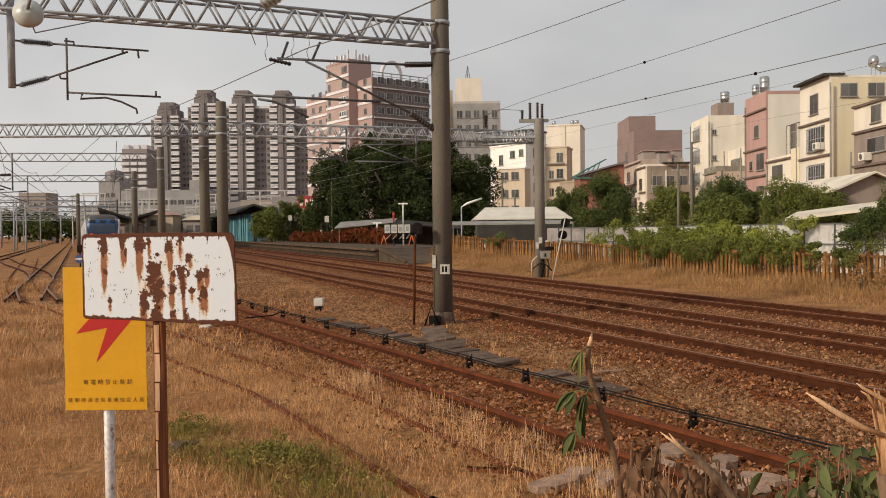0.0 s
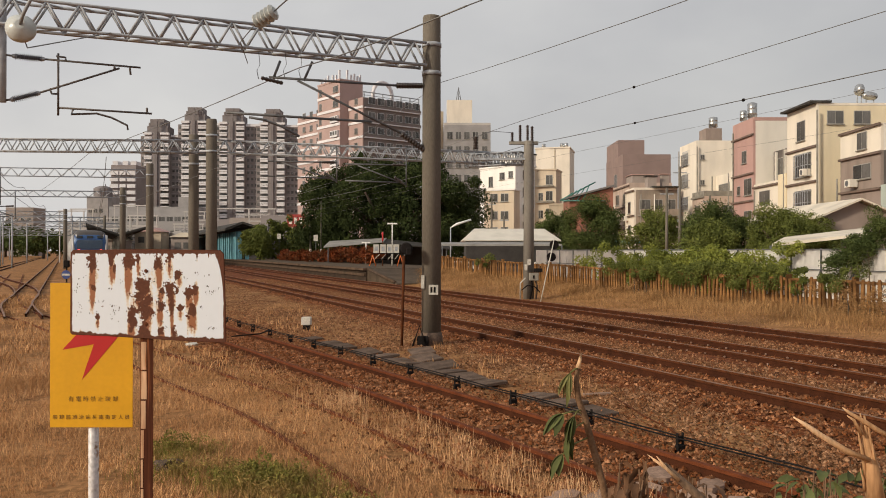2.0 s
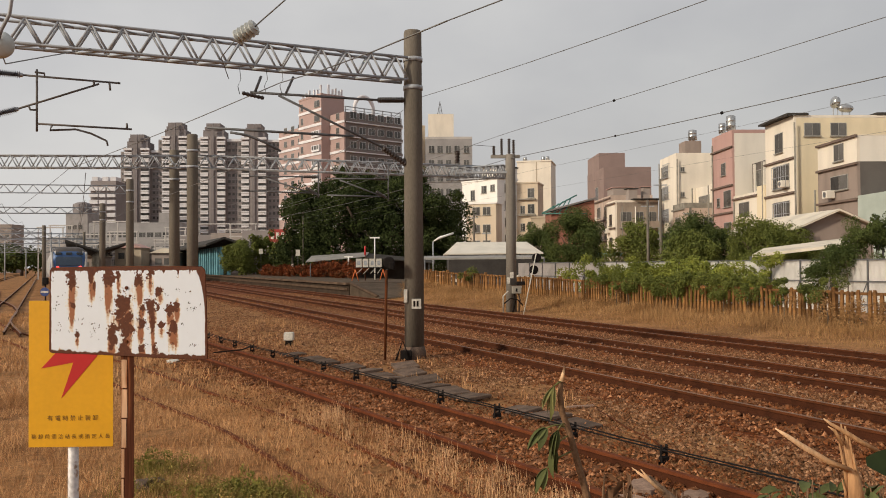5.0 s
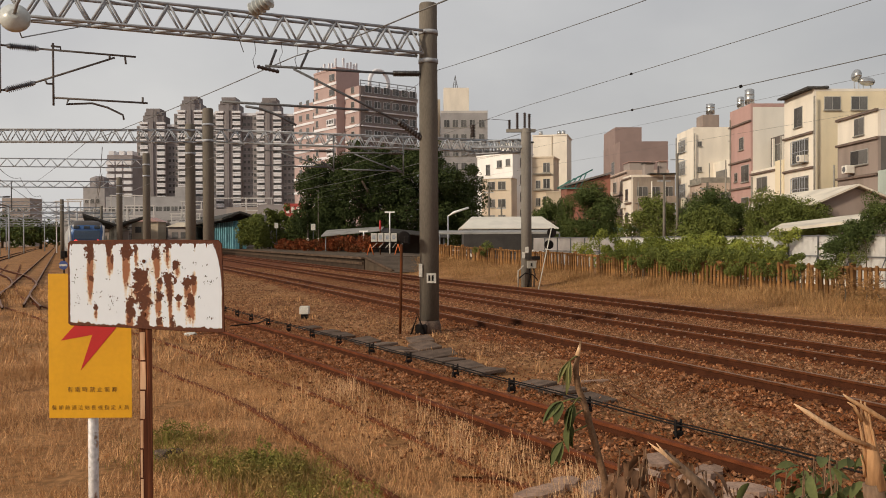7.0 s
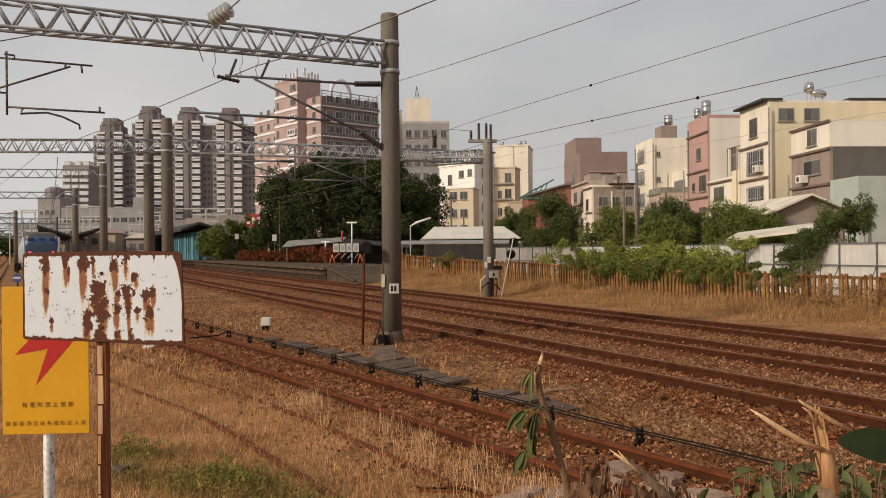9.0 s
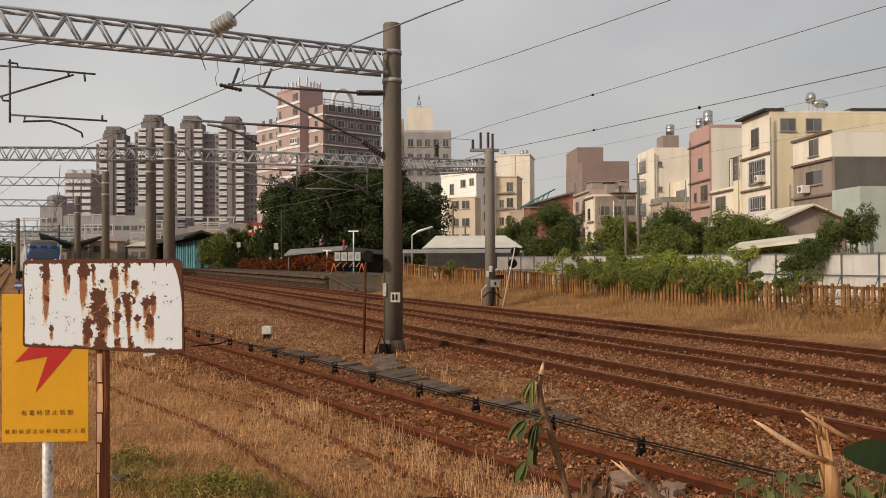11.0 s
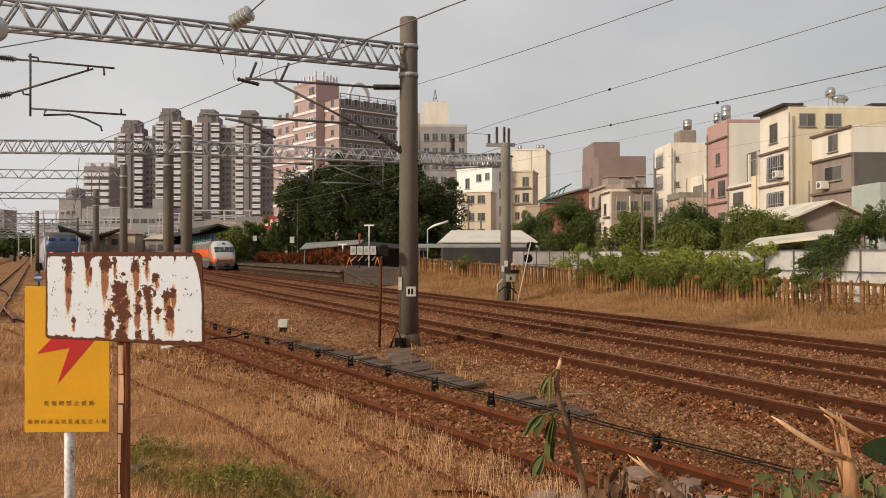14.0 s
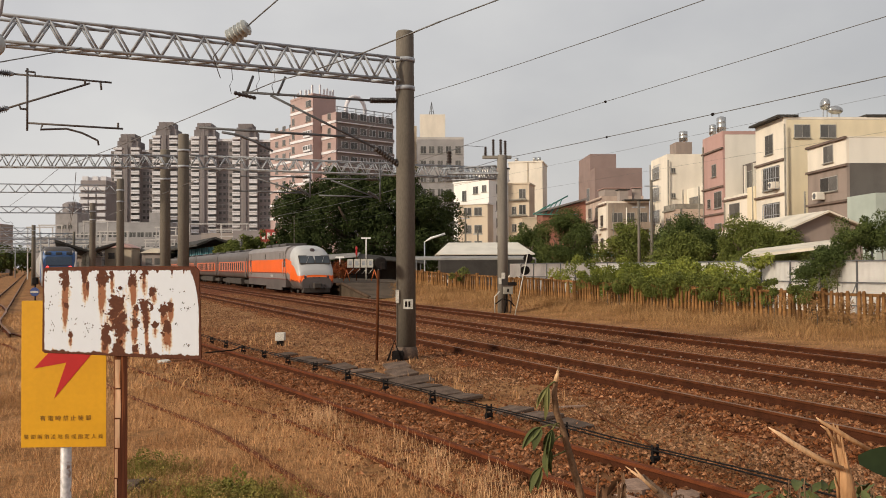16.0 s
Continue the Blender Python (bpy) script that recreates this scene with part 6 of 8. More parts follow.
# ---- fence and hoarding ----
M_PICKET = material("fence_concrete", (0.27, 0.135, 0.05), 0.9, scale=3, second=(0.12, 0.056, 0.022), per_object=0.35)
M_HOARD = material("white_hoarding", (0.87, 0.84, 0.80), 0.6, scale=0.7, stain=0.12, vary=0.05, bump=0.05)
M_HOARD_G = material("grey_hoarding", (0.52, 0.48, 0.46), 0.7, scale=0.7, stain=0.2, vary=0.05, bump=0.05)


def picket_fence():
    t_ = thing("picket_fence", yard_pose(24.3, 0), "low weathered concrete picket fence with a top rail", "fence")
    me = bpy.data.meshes.new("picket")
    bm = prism(B(), [(-0.058, 0), (0.058, 0), (0.055, 1.2), (0.026, 1.27), (-0.026, 1.27), (-0.055, 1.2)], -0.035, 0.035)
    bmesh.ops.rotate(bm, cent=(0, 0, 0), matrix=Matrix.Rotation(math.pi / 2, 3, "Z"), verts=bm.verts)
    bm.to_mesh(me)
    bm.free()
    me.materials.append(M_PICKET)
    r_ = random.Random(4)
    s = 12.0
    while s < 60.0:
        if r_.random() > 0.03:
            ob = new("picket", me)
            ob.parent = t_
            ob.matrix_basis = pose(r_.uniform(-0.02, 0.02), s, float(bank(s)) - 0.22 - r_.uniform(0, 0.13), r_.uniform(-2.5, 2.5), r_.uniform(-3, 3), r_.uniform(-8, 8))
        s += 0.225
    for i in range(16):
        y0 = 12 + i * 3
        rl = part("top_rail", box(B(), -0.05, 0.02, 0.88, 0.05, 2.98, 0.98, 0.01), M_PICKET, t_)
        rl.matrix_basis = pose(0.075, y0, float(bank(y0)) + 0.02 * math.sin(i * 2.3), math.degrees(math.atan((float(bank(y0 + 3)) - float(bank(y0))) / 3)) + 0.5 * math.sin(i * 1.7), 0, 0)
        part("fence_post", box(B(), 0.13, y0 - 0.08, -0.3, 0.29, y0 + 0.08, 1.1 + float(bank(y0)), 0.01), M_PICKET, t_)


picket_fence()


def hoarding():
    t_ = thing("site_hoarding", yard_pose(31.2, 0), "white and grey sheet hoarding on dark steel frames", "hoarding")
    s, i = 16.0, 0
    while s < 54:
        mm = M_HOARD if s < 43 else M_HOARD_G
        bm = B()
        n_ = 12
        pts_ = [(0.02 * (k % 2), s + 1.78 * k / n_) for k in range(n_ + 1)]
        vs = [[bm.verts.new((x, y, z)) for x, y in pts_] for z in (-0.2, 2.22)]
        for k in range(n_):
            bm.faces.new((vs[0][k], vs[0][k + 1], vs[1][k + 1], vs[1][k]))
        bmesh.ops.solidify(bm, geom=bm.faces, thickness=0.01)
        part("sheet", bm, mm, t_)
        part("frame_post", box(B(), -0.07, s - 0.03, -0.3, -0.02, s + 0.03, 2.27), M_DSTEEL, t_)
        part("raking_strut", rod(B(), (-0.05, s + 0.0, 1.3), (-0.8, s + 0.1, -0.25), 0.022, seg=6), M_DSTEEL, t_)
        s, i = s + 1.8, i + 1
    for z in (0.25, 1.25, 2.2):
        part("frame_rail", box(B(), -0.1, 16, z, -0.072, 54, z + 0.05), M_DSTEEL, t_)


hoarding()

# ---- overhead line: cantilevers, insulators and wires ----
GDIR = Vector((-0.9187, -0.395, 0))   # along the near gantry, away from the mast


def ribbed(bm, a, b, r, discs, core=0.68):
    prof = [(0, r * core)]
    for i in range(discs):
        t0 = (i + 0.15) / discs
        prof += [(t0, r * core), (t0 + 0.3 / discs, r), (t0 + 0.45 / discs, r * 0.95), (t0 + 0.6 / discs, r * core)]
    prof.append((1, r * core))
    return lathe(bm, a, b, prof, 14)


def cantilever(name, base, direction, tubes, insulators, label, r=0.03, steel=None):
    """Tubes and ribbed insulators in an upright plane: (u, z) from the base along the direction."""
    t_ = thing(name, pose(0, 0, 0), label, "cantilever", "cantilevers")
    at = lambda u, z: Vector((base[0], base[1], 0)) + direction * u + Vector((0, 0, z))
    for pts_ in tubes:
        part("tube", tube(B(), [at(*p) for p in pts_], r, 8), steel or M_DSTEEL, t_)
    for a, b, rr, n_, mm in insulators:
        ins = part("insulator", ribbed(B(), at(*a), at(*b), rr, n_, 0.5 if mm == M_INSUL_G else 0.68), mm, t_)
        if mm == M_INSUL_G:
            for p, q in ((a, b), (b, a)):
                c0, c1 = at(*p), at(*p).lerp(at(*q), 0.08)
                part("end_cap", lathe(B(), c0 + (c0 - c1) * 1.2, c1, [(0, rr * 0.45), (0.3, rr * 0.62), (1, rr * 0.62)], 12), M_STEEL, ins)
    return t_


cantilever("cantilever", (MAIN[0], MAIN[1]), GDIR,
           [[(0.9, 6.12), (4.0, 6.06)], [(0.75, 4.95), (3.35, 6.04)], [(1.55, 5.2), (4.95, 5.19)], [(4.45, 5.12), (4.1, 5.08), (3.7, 4.95), (3.3, 4.75)], [(0.2, 6.18), (0.3, 6.16)], [(3.2, 6.05), (3.0, 6.5)], [(3.9, 6.05), (3.75, 6.45)]],
           [((0.25, 6.17), (0.92, 6.12), 0.075, 16, M_INSUL_B), ((0.2, 4.6), (0.8, 4.97), 0.09, 9, M_INSUL_B)], "steel tube cantilever with brown insulators on the mast")
DROP = (-8.85, 16.7)
t_ = thing("drop_tube", pose(*DROP, 0), "galvanised drop tube hanging from the gantry", "drop tube")
part("tube", rod(B(), (0, 0, 5.1), (0, 0, 7.3), 0.075), M_STEEL, t_)
cantilever("cantilever", DROP, -GDIR,
           [[(0.72, 6.04), (2.62, 6.03)], [(0.62, 5.32), (2.2, 5.98)], [(1.02, 4.9), (1.02, 6.18)], [(1.04, 5.06), (2.85, 5.06)], [(1.3, 5.04), (1.26, 4.94), (1.75, 4.99), (2.05, 4.92), (2.35, 4.78), (2.37, 4.68)], [(2.4, 6.03), (2.42, 5.86)], [(2.1, 6.03), (2.1, 5.94)], [(0.86, 5.44), (0.9, 5.34), (1.02, 5.34)], [(0.98, 6.12), (1.16, 6.11), (1.16, 6.03)], [(2.75, 5.06), (2.75, 5.18)], [(0, 6.06), (0.25, 6.05)], [(0, 5.14), (0.2, 5.17)]],
           [((0.22, 6.05), (0.72, 6.04), 0.075, 13, M_INSUL_G), ((0.18, 5.17), (0.64, 5.33), 0.075, 13, M_INSUL_G)], "steel tube cantilever with bluish insulators on the drop tube", 0.022, M_TUBE)
# hangers and arms on the second gantry
for x_, y_, z0, z1, ln in ((-4.88, 38.6, 5.3, 7.0, 3.2), (-1.68, 39.71, 5.2, 7.0, 3.0)):
    cantilever("cantilever", (x_, y_), Vector((-0.94, -0.3, 0)),
               [[(0, z0), (0, z1)], [(0, z1 - 0.75), (ln, z1 - 0.8)], [(0, z0 + 0.1), (ln * 0.8, z1 - 0.85)], [(0.4, z0 + 0.2), (ln, z0 + 0.22)]],
               [((0.1, z1 - 0.75), (0.7, z1 - 0.76), 0.08, 8, M_INSUL_B), ((0.1, z0 + 0.14), (0.6, z0 + 0.45), 0.08, 8, M_INSUL_B)], "steel tube cantilever hung from the gantry", 0.035)
for x_, y_ in ((-27.0, 50.7), (-28.6, 50.5), (-34.5, 50.0), (-42.0, 68.8), (-47.0, 68.0), (-36.0, 70.0), (-52, 67.3)):
    cantilever("cantilever", (x_, y_), Vector((-0.98, -0.15, 0)), [[(0, 4.9), (0, 7.2)], [(0.1, 5.9), (2.6, 5.8)], [(0.1, 5.0), (2.2, 5.75)], [(0.5, 5.0), (2.6, 4.95)]],
               [((0.1, 5.9), (0.7, 5.87), 0.09, 7, M_INSUL_B)], "distant steel cantilever below a gantry", 0.045)


def wire(pts, r=0.008, sag=0.0, label="thin overhead wire", name="overhead_wire"):
    """A wire hung between points, with its sag in each span."""
    line = []
    for a, b in zip(pts, pts[1:]):
        a, b = Vector(a), Vector(b)
        n_ = max(2, int((b - a).length / 2.5))
        for i in range(n_):
            u = i / n_
            line.append(a.lerp(b, u) - Vector((0, 0, 4 * sag * u * (1 - u))))
    line.append(Vector(pts[-1]))
    return tagged(part(name, tube(B(), line, r, 5), M_WIRE), label, "wire", "overhead wires")


def Y3(q, s, z):
    return tuple(yard(q, s, z))


wire([Y3(7.95, -31, 6.3), Y3(7.95, 18.9, 6.3), Y3(7.6, 60, 6.2)], 0.0065, 0.9, "feeder wire passing the near mast")
wire([Y3(19.4, -30, 8.75), Y3(19.4, 35.3, 8.55), Y3(19.4, 80, 8.2), Y3(19.4, 130, 8.2)], 0.011, 0.12, "feeder wire on the mast insulators")
wire([Y3(19.3, -30, 6.95), Y3(19.3, 35.3, 7.25), Y3(19.3, 80, 7.1), Y3(19.3, 130, 7.1)], 0.014, 0.26, "earth wire beside the feeder mast")
for q_ in (16.9, 13.2):
    wire([Y3(q_, -30, 5.1), Y3(q_ + 0.2, 36, 5.1), Y3(q_ - 0.2, 80, 5.1), Y3(q_, 200, 5.1)], 0.003, 0.0, "contact wire over a running line")
    wire([Y3(q_ + 0.1, 36, 6.0), Y3(q_, 80, 6.0), Y3(q_, 130, 6.0), Y3(q_, 200, 6.0)], 0.004, 0.5, "catenary wire over a running line")
wire([Y3(9.9, 37, 5.1), Y3(10.1, 80, 5.1), Y3(10.1, 200, 5.1)], 0.008, 0, "contact wire over the near line")
wire([(0.35, 11.3, 5.46), (-3.19, 18.5, 6.2), (-15.7, 37.0, 6.5), (-30, 62, 6.6)], 0.012, 0.06, "anchor wire running down to the second gantry")
wire([(1.2, 9.6, 5.3), (0.35, 11.3, 5.46)], 0.009, 0.0, "anchor wire running down to the second gantry")
wire([(-3.3, 18.9, 4.75), (-10.0, 34.0, 5.2), (-24, 60, 5.0)], 0.009, 0.0, "contact wire over the siding")
wire([(-18, 10, 5.2), (-10, 18, 4.9), (-20, 37, 4.9), (-45, 80, 5.0)], 0.008, 0.1, "contact wire over a yard track")
for q_ in (0.5, -4.0, -8.0, -13.0):
    wire([Y3(q_, 40, 5.1), Y3(q_, 300, 5.1)], 0.016, 0, "distant contact wire over a yard track")
    wire([Y3(q_, 38, 6.1), Y3(q_, 58, 6.1), Y3(q_, 80, 6.1), Y3(q_, 120, 6.1), Y3(q_, 180, 6.1)], 0.014, 0.5, "distant catenary wire over a yard track")
for q_, s_, z_, r_b in ((19.4, 26.8, 8.52, 0.055), (19.3, 20.8, 7.0, 0.055), (19.3, 26.6, 7.09, 0.045)):
    p_ = yard(q_, s_, z_)
    t_ = thing("wire_clamp", pose(p_.x, p_.y, p_.z), "small black clamp on an overhead wire", "clamp", "wire clamps")
    part("clamp", lathe(B(), yard(0, -r_b), yard(0, r_b), [(0, r_b * 0.4), (0.2, r_b * 0.9), (0.5, r_b), (0.8, r_b * 0.9), (1, r_b * 0.4)], 8), M_BLACK, t_)
# loose strain insulators on the anchor wires
t_ = thing("disc_insulator", pose(0, 0, 0), "large pale porcelain disc insulator on an anchor wire", "insulator")
c_ = Vector((-6.1, 12.0, 5.34))
dir_ = Vector((0.35, -0.9, 0.3)).normalized()
part("disc", lathe(B(), c_ + dir_ * 0.1, c_ - dir_ * 0.12, [(0, 0.07), (0.1, 0.1), (0.35, 0.2), (0.6, 0.21), (0.8, 0.205), (1.0, 0.12)], 28), M_INSUL_W, t_)
part("clevis", tube(B(), [c_ + dir_ * 0.08, c_ + dir_ * 0.25 + Vector((0.06, 0, 0.05)), c_ + Vector((0.28, -0.25, 0.35)), c_ + Vector((0.5, -0.5, 1.0))], 0.025, 8), M_STEEL, t_)
part("tail", tube(B(), [c_ - dir_ * 0.1, c_ + Vector((-0.3, 0.8, -0.1)), Vector((-6.9, 17.3, 6.66))], 0.01, 6), M_WIRE, t_)
t_ = thing("strain_insulator", pose(0, 0, 0), "stack of pale porcelain discs on an anchor wire", "insulator")
a_, b_ = Vector((-3.36, 15.0, 6.24)), Vector((-2.98, 14.8, 6.40))
part("insulator_body", ribbed(B(), a_, b_, 0.15, 5, 0.5), M_INSUL_W, t_)
part("clevis", tube(B(), [b_, b_ + Vector((0.1, -0.1, 0.05)), b_ + Vector((0.6, -0.4, 0.35)), b_ + Vector((2.0, -1.5, 1.0))], 0.014, 6), M_DSTEEL, t_)
part("tail", tube(B(), [a_, a_ + Vector((-0.5, 0.9, -0.12)), a_ + Vector((-0.9, 3.2, 0.0))], 0.01, 6), M_WIRE, t_)
# hooked steady fittings under the gantry
t_ = thing("section_insulator", pose(0, 0, 0), "dark section insulator and pulley hung under the gantry", "insulator")
part("body", ribbed(B(), (-4.05, 18.6, 6.0), (-3.6, 18.8, 5.92), 0.05, 6), M_INSUL_B, t_)
for x_ in (-4.15, -3.55, -3.2):
    part("hanger", tube(B(), [(x_, 18.8, 6.62), (x_ + 0.03, 18.8, 6.35), (x_ - 0.04, 18.8, 6.2), (x_ + 0.02, 18.7, 6.0)], 0.008, 6), M_DSTEEL, t_)


def feeder_mast():
    t_ = mast(4.23, 40.0, 7.45, 0.255, "feeder_mast", "concrete feeder mast with dark insulators and switch box", bands=False, mat=M_FEED)
    part("cross_arm", box(B(), -0.95, -0.12, 7.28, 0.45, 0.12, 7.42), M_CONC, t_)
    for x_, h_ in ((-0.8, 0.45), (-0.42, 0.8), (-0.06, 0.8), (0.16, 0.74)):
        part("insulator", ribbed(B(), (x_, 0, 7.42), (x_, 0, 7.42 + h_), 0.085, 9, 0.55), M_INSUL_B, t_)
    sb = part("switch_box", box(B(), -0.02, -0.58, 0.72, 0.42, -0.3, 1.12, 0.02), M_CONC, t_)
    part("lid_edge", box(B(), -0.04, -0.595, 1.09, 0.44, -0.29, 1.13, 0.006), M_LID, sb)
    part("latch", box(B(), 0.14, -0.605, 0.82, 0.22, -0.581, 0.98, 0.006), M_BLACK, sb)
    part("bracket", box(B(), 0.2, -0.5, 1.13, 0.62, -0.3, 1.3, 0.02), M_BLACK, t_)
    part("conduit", tube(B(), [(0.1, -0.42, 0.72), (0.12, -0.42, 0.35), (0.02, -0.4, -0.2)], 0.045, 6), M_BLACK, t_)
    part("conduit", tube(B(), [(0.3, -0.42, 0.72), (0.36, -0.42, 0.4), (0.3, -0.4, -0.2)], 0.045, 6), M_LID, t_)
    part("cable_loop", tube(B(), [(-0.4, -0.45, 0.25), (-0.1, -0.5, 0.5), (0.25, -0.5, 0.42), (0.5, -0.45, 0.15)], 0.03, 6), M_BLACK, t_)
    part("plate", box(B(), -0.1, -0.36, 1.46, 0.07, -0.34, 1.74), M_WHITEBOX, t_)
    part("plate", box(B(), -0.24, -0.34, 1.2, -0.1, -0.32, 1.5), M_WHITEBOX, t_)
    part("cable_pipe", tube(B(), [(-0.45, -0.5, -0.2), (-0.45, -0.5, 0.6), (-0.2, -0.45, 0.85)], 0.032, 6), M_WHITEBOX, t_)
    part("hanging_insulator", ribbed(B(), (-2.55, 0.4, 7.1), (-2.55, 0.4, 7.7), 0.14, 8, 0.6), M_INSUL_B, t_)
    part("drop_cable", tube(B(), [(-2.55, 0.4, 7.68), (-1.75, 0.2, 7.95), (-0.8, 0, 7.85)], 0.012, 6), M_DSTEEL, t_)
    part("bracket_beam", box(B(), -2.6, -0.14, 6.52, -0.2, 0.14, 6.62), M_STEEL, t_)


feeder_mast()
truss("bracket_truss", (1.3, 41.5, 0), (4.0, 40.2, 0), 6.35, 6.95, "short lattice bracket on the feeder mast", 8)
t_ = thing("disc_signal", pose(5.15, 38.0, 0), "two black round signal backs on a leaning pale post", "signal")
part("post", rod(B(), (-0.62, -0.2, -0.25), (0.05, 0.05, 2.7), 0.026), M_WHITEBOX, t_)
part("disc", lathe(B(), (0.05, 0.06, 2.42), (0.05, 0.14, 2.42), [(0, 0.21), (1, 0.21)], 20), M_BLACK, t_)
part("disc", lathe(B(), (-0.08, 0.06, 1.86), (-0.08, 0.14, 1.86), [(0, 0.21), (1, 0.21)], 20), M_BLACK, t_)
# ---- near things beside the siding ----


def sweep(line_y):
    """Point and heading of the siding's centre line at a given y."""
    y0, y1 = line_y - 0.05, line_y + 0.05
    a, b = Vector((float(siding_x(y0)), y0, 0)), Vector((float(siding_x(y1)), y1, 0))
    d = (b - a).normalized()
    return (a + b) / 2, d, Vector((d.y, -d.x, 0))


def point_rodding():
    t_ = thing("point_rodding", pose(0, 0, 0), "black point rodding on roller stands beside the siding", "rodding")
    ys = np.linspace(5.5, 26, 42)
    for off, z in ((1.12, -0.02), (1.2, -0.01)):
        part("rod", tube(B(), [sweep(y)[0] + sweep(y)[2] * off + Vector((0, 0, z + 0.008 * math.sin(y * 2.1 + off * 9))) for y in ys], 0.0105, 6), M_BLACK, t_)
    for y in (8.87, 10.26, 11.77, 13.19, 14.64, 16.05, 17.49, 18.85, 20.2, 21.6, 23.0, 24.4, 25.8):
        p, d, n_ = sweep(y)
        st = part("roller_stand", box(box(box(B(), -0.1, -0.05, -0.22, 0.1, 0.05, -0.1, 0.01), -0.085, -0.03, -0.1, -0.06, 0.03, 0.035, 0.006), 0.06, -0.03, -0.1, 0.085, 0.03, 0.035, 0.006), M_BLACK, t_)
        st.matrix_basis = pose(*(p + n_ * 1.16), 0, 0, math.degrees(math.atan2(d.y, d.x)) - 90) @ Matrix.Diagonal((0.6, 0.6, 1, 1))
        part("roller", rod(B(), (-0.08, 0, -0.04), (0.08, 0, -0.04), 0.03, seg=8), M_BLACK, st)
    # branch rods to the points
    p, d, n_ = sweep(21.5)
    part("rod", tube(B(), [p + n_ * 1.1, p + n_ * 0.6 - d * 0.8, p - n_ * 0.2 - d * 1.1], 0.018, 6), M_BLACK, t_)


def trough_lids():
    t_ = thing("cable_trough", pose(0, 0, 0), "grey concrete cable trough lids, some tilted or broken", "cable trough")
    r_ = random.Random(9)
    me = []
    for k in range(3):
        bm = box(B(), -0.26, -0.29, -0.03, 0.26, 0.29, 0.03, 0.012)
        m_ = bpy.data.meshes.new("lid")
        bm.to_mesh(m_)
        bm.free()
        m_.materials.append(M_LID)
        me.append(m_)
    y = 7.2
    while y < 31:
        p, d, n_ = sweep(y)
        if 10.2 < y < 20.5 and r_.random() < 0.88:
            ob = new("lid", me[r_.randrange(3)])
            ob.parent = t_
            o = p + n_ * (1.75 + r_.uniform(-0.05, 0.05))
            ob.matrix_basis = pose(o.x, o.y, -0.17 + r_.uniform(0, 0.05), r_.uniform(-5, 5), r_.uniform(-6, 6), math.degrees(math.atan2(d.y, d.x)) - 90 + r_.uniform(-7, 7))
        y += 0.6
    for x_, y_, z_, a in ((-0.42, 18.1, -0.08, 14), (-0.3, 17.1, -0.1, 26), (0.05, 16.3, -0.14, 12)):
        ob = new("lid", me[0])
        ob.parent = t_
        ob.matrix_basis = pose(x_, y_, z_, 5, -6, a)


point_rodding(), trough_lids()

t_ = thing("marker_box", pose(-3.92, 24.1, -0.12), "small white box on a short dark stand", "marker")
part("box_body", box(B(), -0.13, -0.12, 0.08, 0.14, 0.14, 0.31, 0.015), M_WHITEBOX, t_)
part("stand", box(B(), -0.09, -0.08, -0.15, 0.1, 0.09, 0.08), M_BLACK, t_)
t_ = thing("dwarf_signal", pose(-0.95, 20.0, 0), "black dwarf signal head on a thin rusty post", "signal")
part("post", rod(B(), (0, 0, -0.3), (0.05, 0, 2.0), 0.035), M_RAIL, t_)
part("signal_head", lathe(B(), (0.11, 0.12, 2.17), (0.11, -0.1, 2.17), [(0, 0.1), (0.3, 0.15), (0.75, 0.15), (1, 0.12)], 18), M_BLACK, t_)
part("hood", box(B(), 0.1, -0.12, 2.0, 0.25, 0.05, 2.2, 0.03), M_BLACK, t_)
# plates and footing on the near mast
t_ = thing("mast_plates", pose(*MAIN, 0), "white number plate and strip on the mast", "plate")
part("plate", box(B(), -0.06, -0.256, 1.05, 0.17, -0.243, 1.29), M_WHITEBOX, t_)
part("strip_plate", box(B(), -0.25, -0.225, 1.2, -0.165, -0.205, 1.52), M_WHITEBOX, t_)
for i in range(2):
    part("writing_bar", box(B(), -0.02 + i * 0.08, -0.2585, 1.1, 0.03 + i * 0.08, -0.2562, 1.24), M_BLACK, t_)
t_ = thing("mast_footing", pose(*MAIN, 0), "dark iron brackets and pulley at the mast foot", "bracket")
part("bracket", box(B(), -0.34, -0.4, -0.25, -0.06, -0.27, 0.05, 0.02), M_BLACK, t_)
part("brace", tube(B(), [(-0.45, -0.42, -0.2), (-0.28, -0.4, 0.3), (-0.1, -0.42, -0.2)], 0.025, 6), M_BLACK, t_)
part("collar", lathe(B(), (0, 0, -0.22), (0, 0, 0.12), [(0, 0.29), (0.7, 0.28), (1, 0.25)], 20), M_LID, t_)
# small round yard sign beyond the signs
t_ = thing("round_sign", pose(-11.93, 26.4, 0), "small blue and white round yard sign on a post", "sign")
part("post", rod(B(), (0, 0, -0.25), (0, 0, 1.75), 0.025), M_BLACK, t_)
part("disc", lathe(B(), (0, -0.03, 1.35), (0, -0.06, 1.35), [(0, 0.14), (1, 0.14)], 18), M_SIGNBLUE, t_)
part("bar", box(B(), -0.12, -0.07, 1.32, 0.12, -0.061, 1.38), M_WHITEBOX, t_)
part("lamp", box(B(), -0.08, -0.06, 1.58, 0.08, 0.06, 1.8, 0.02), M_BLACK, t_)

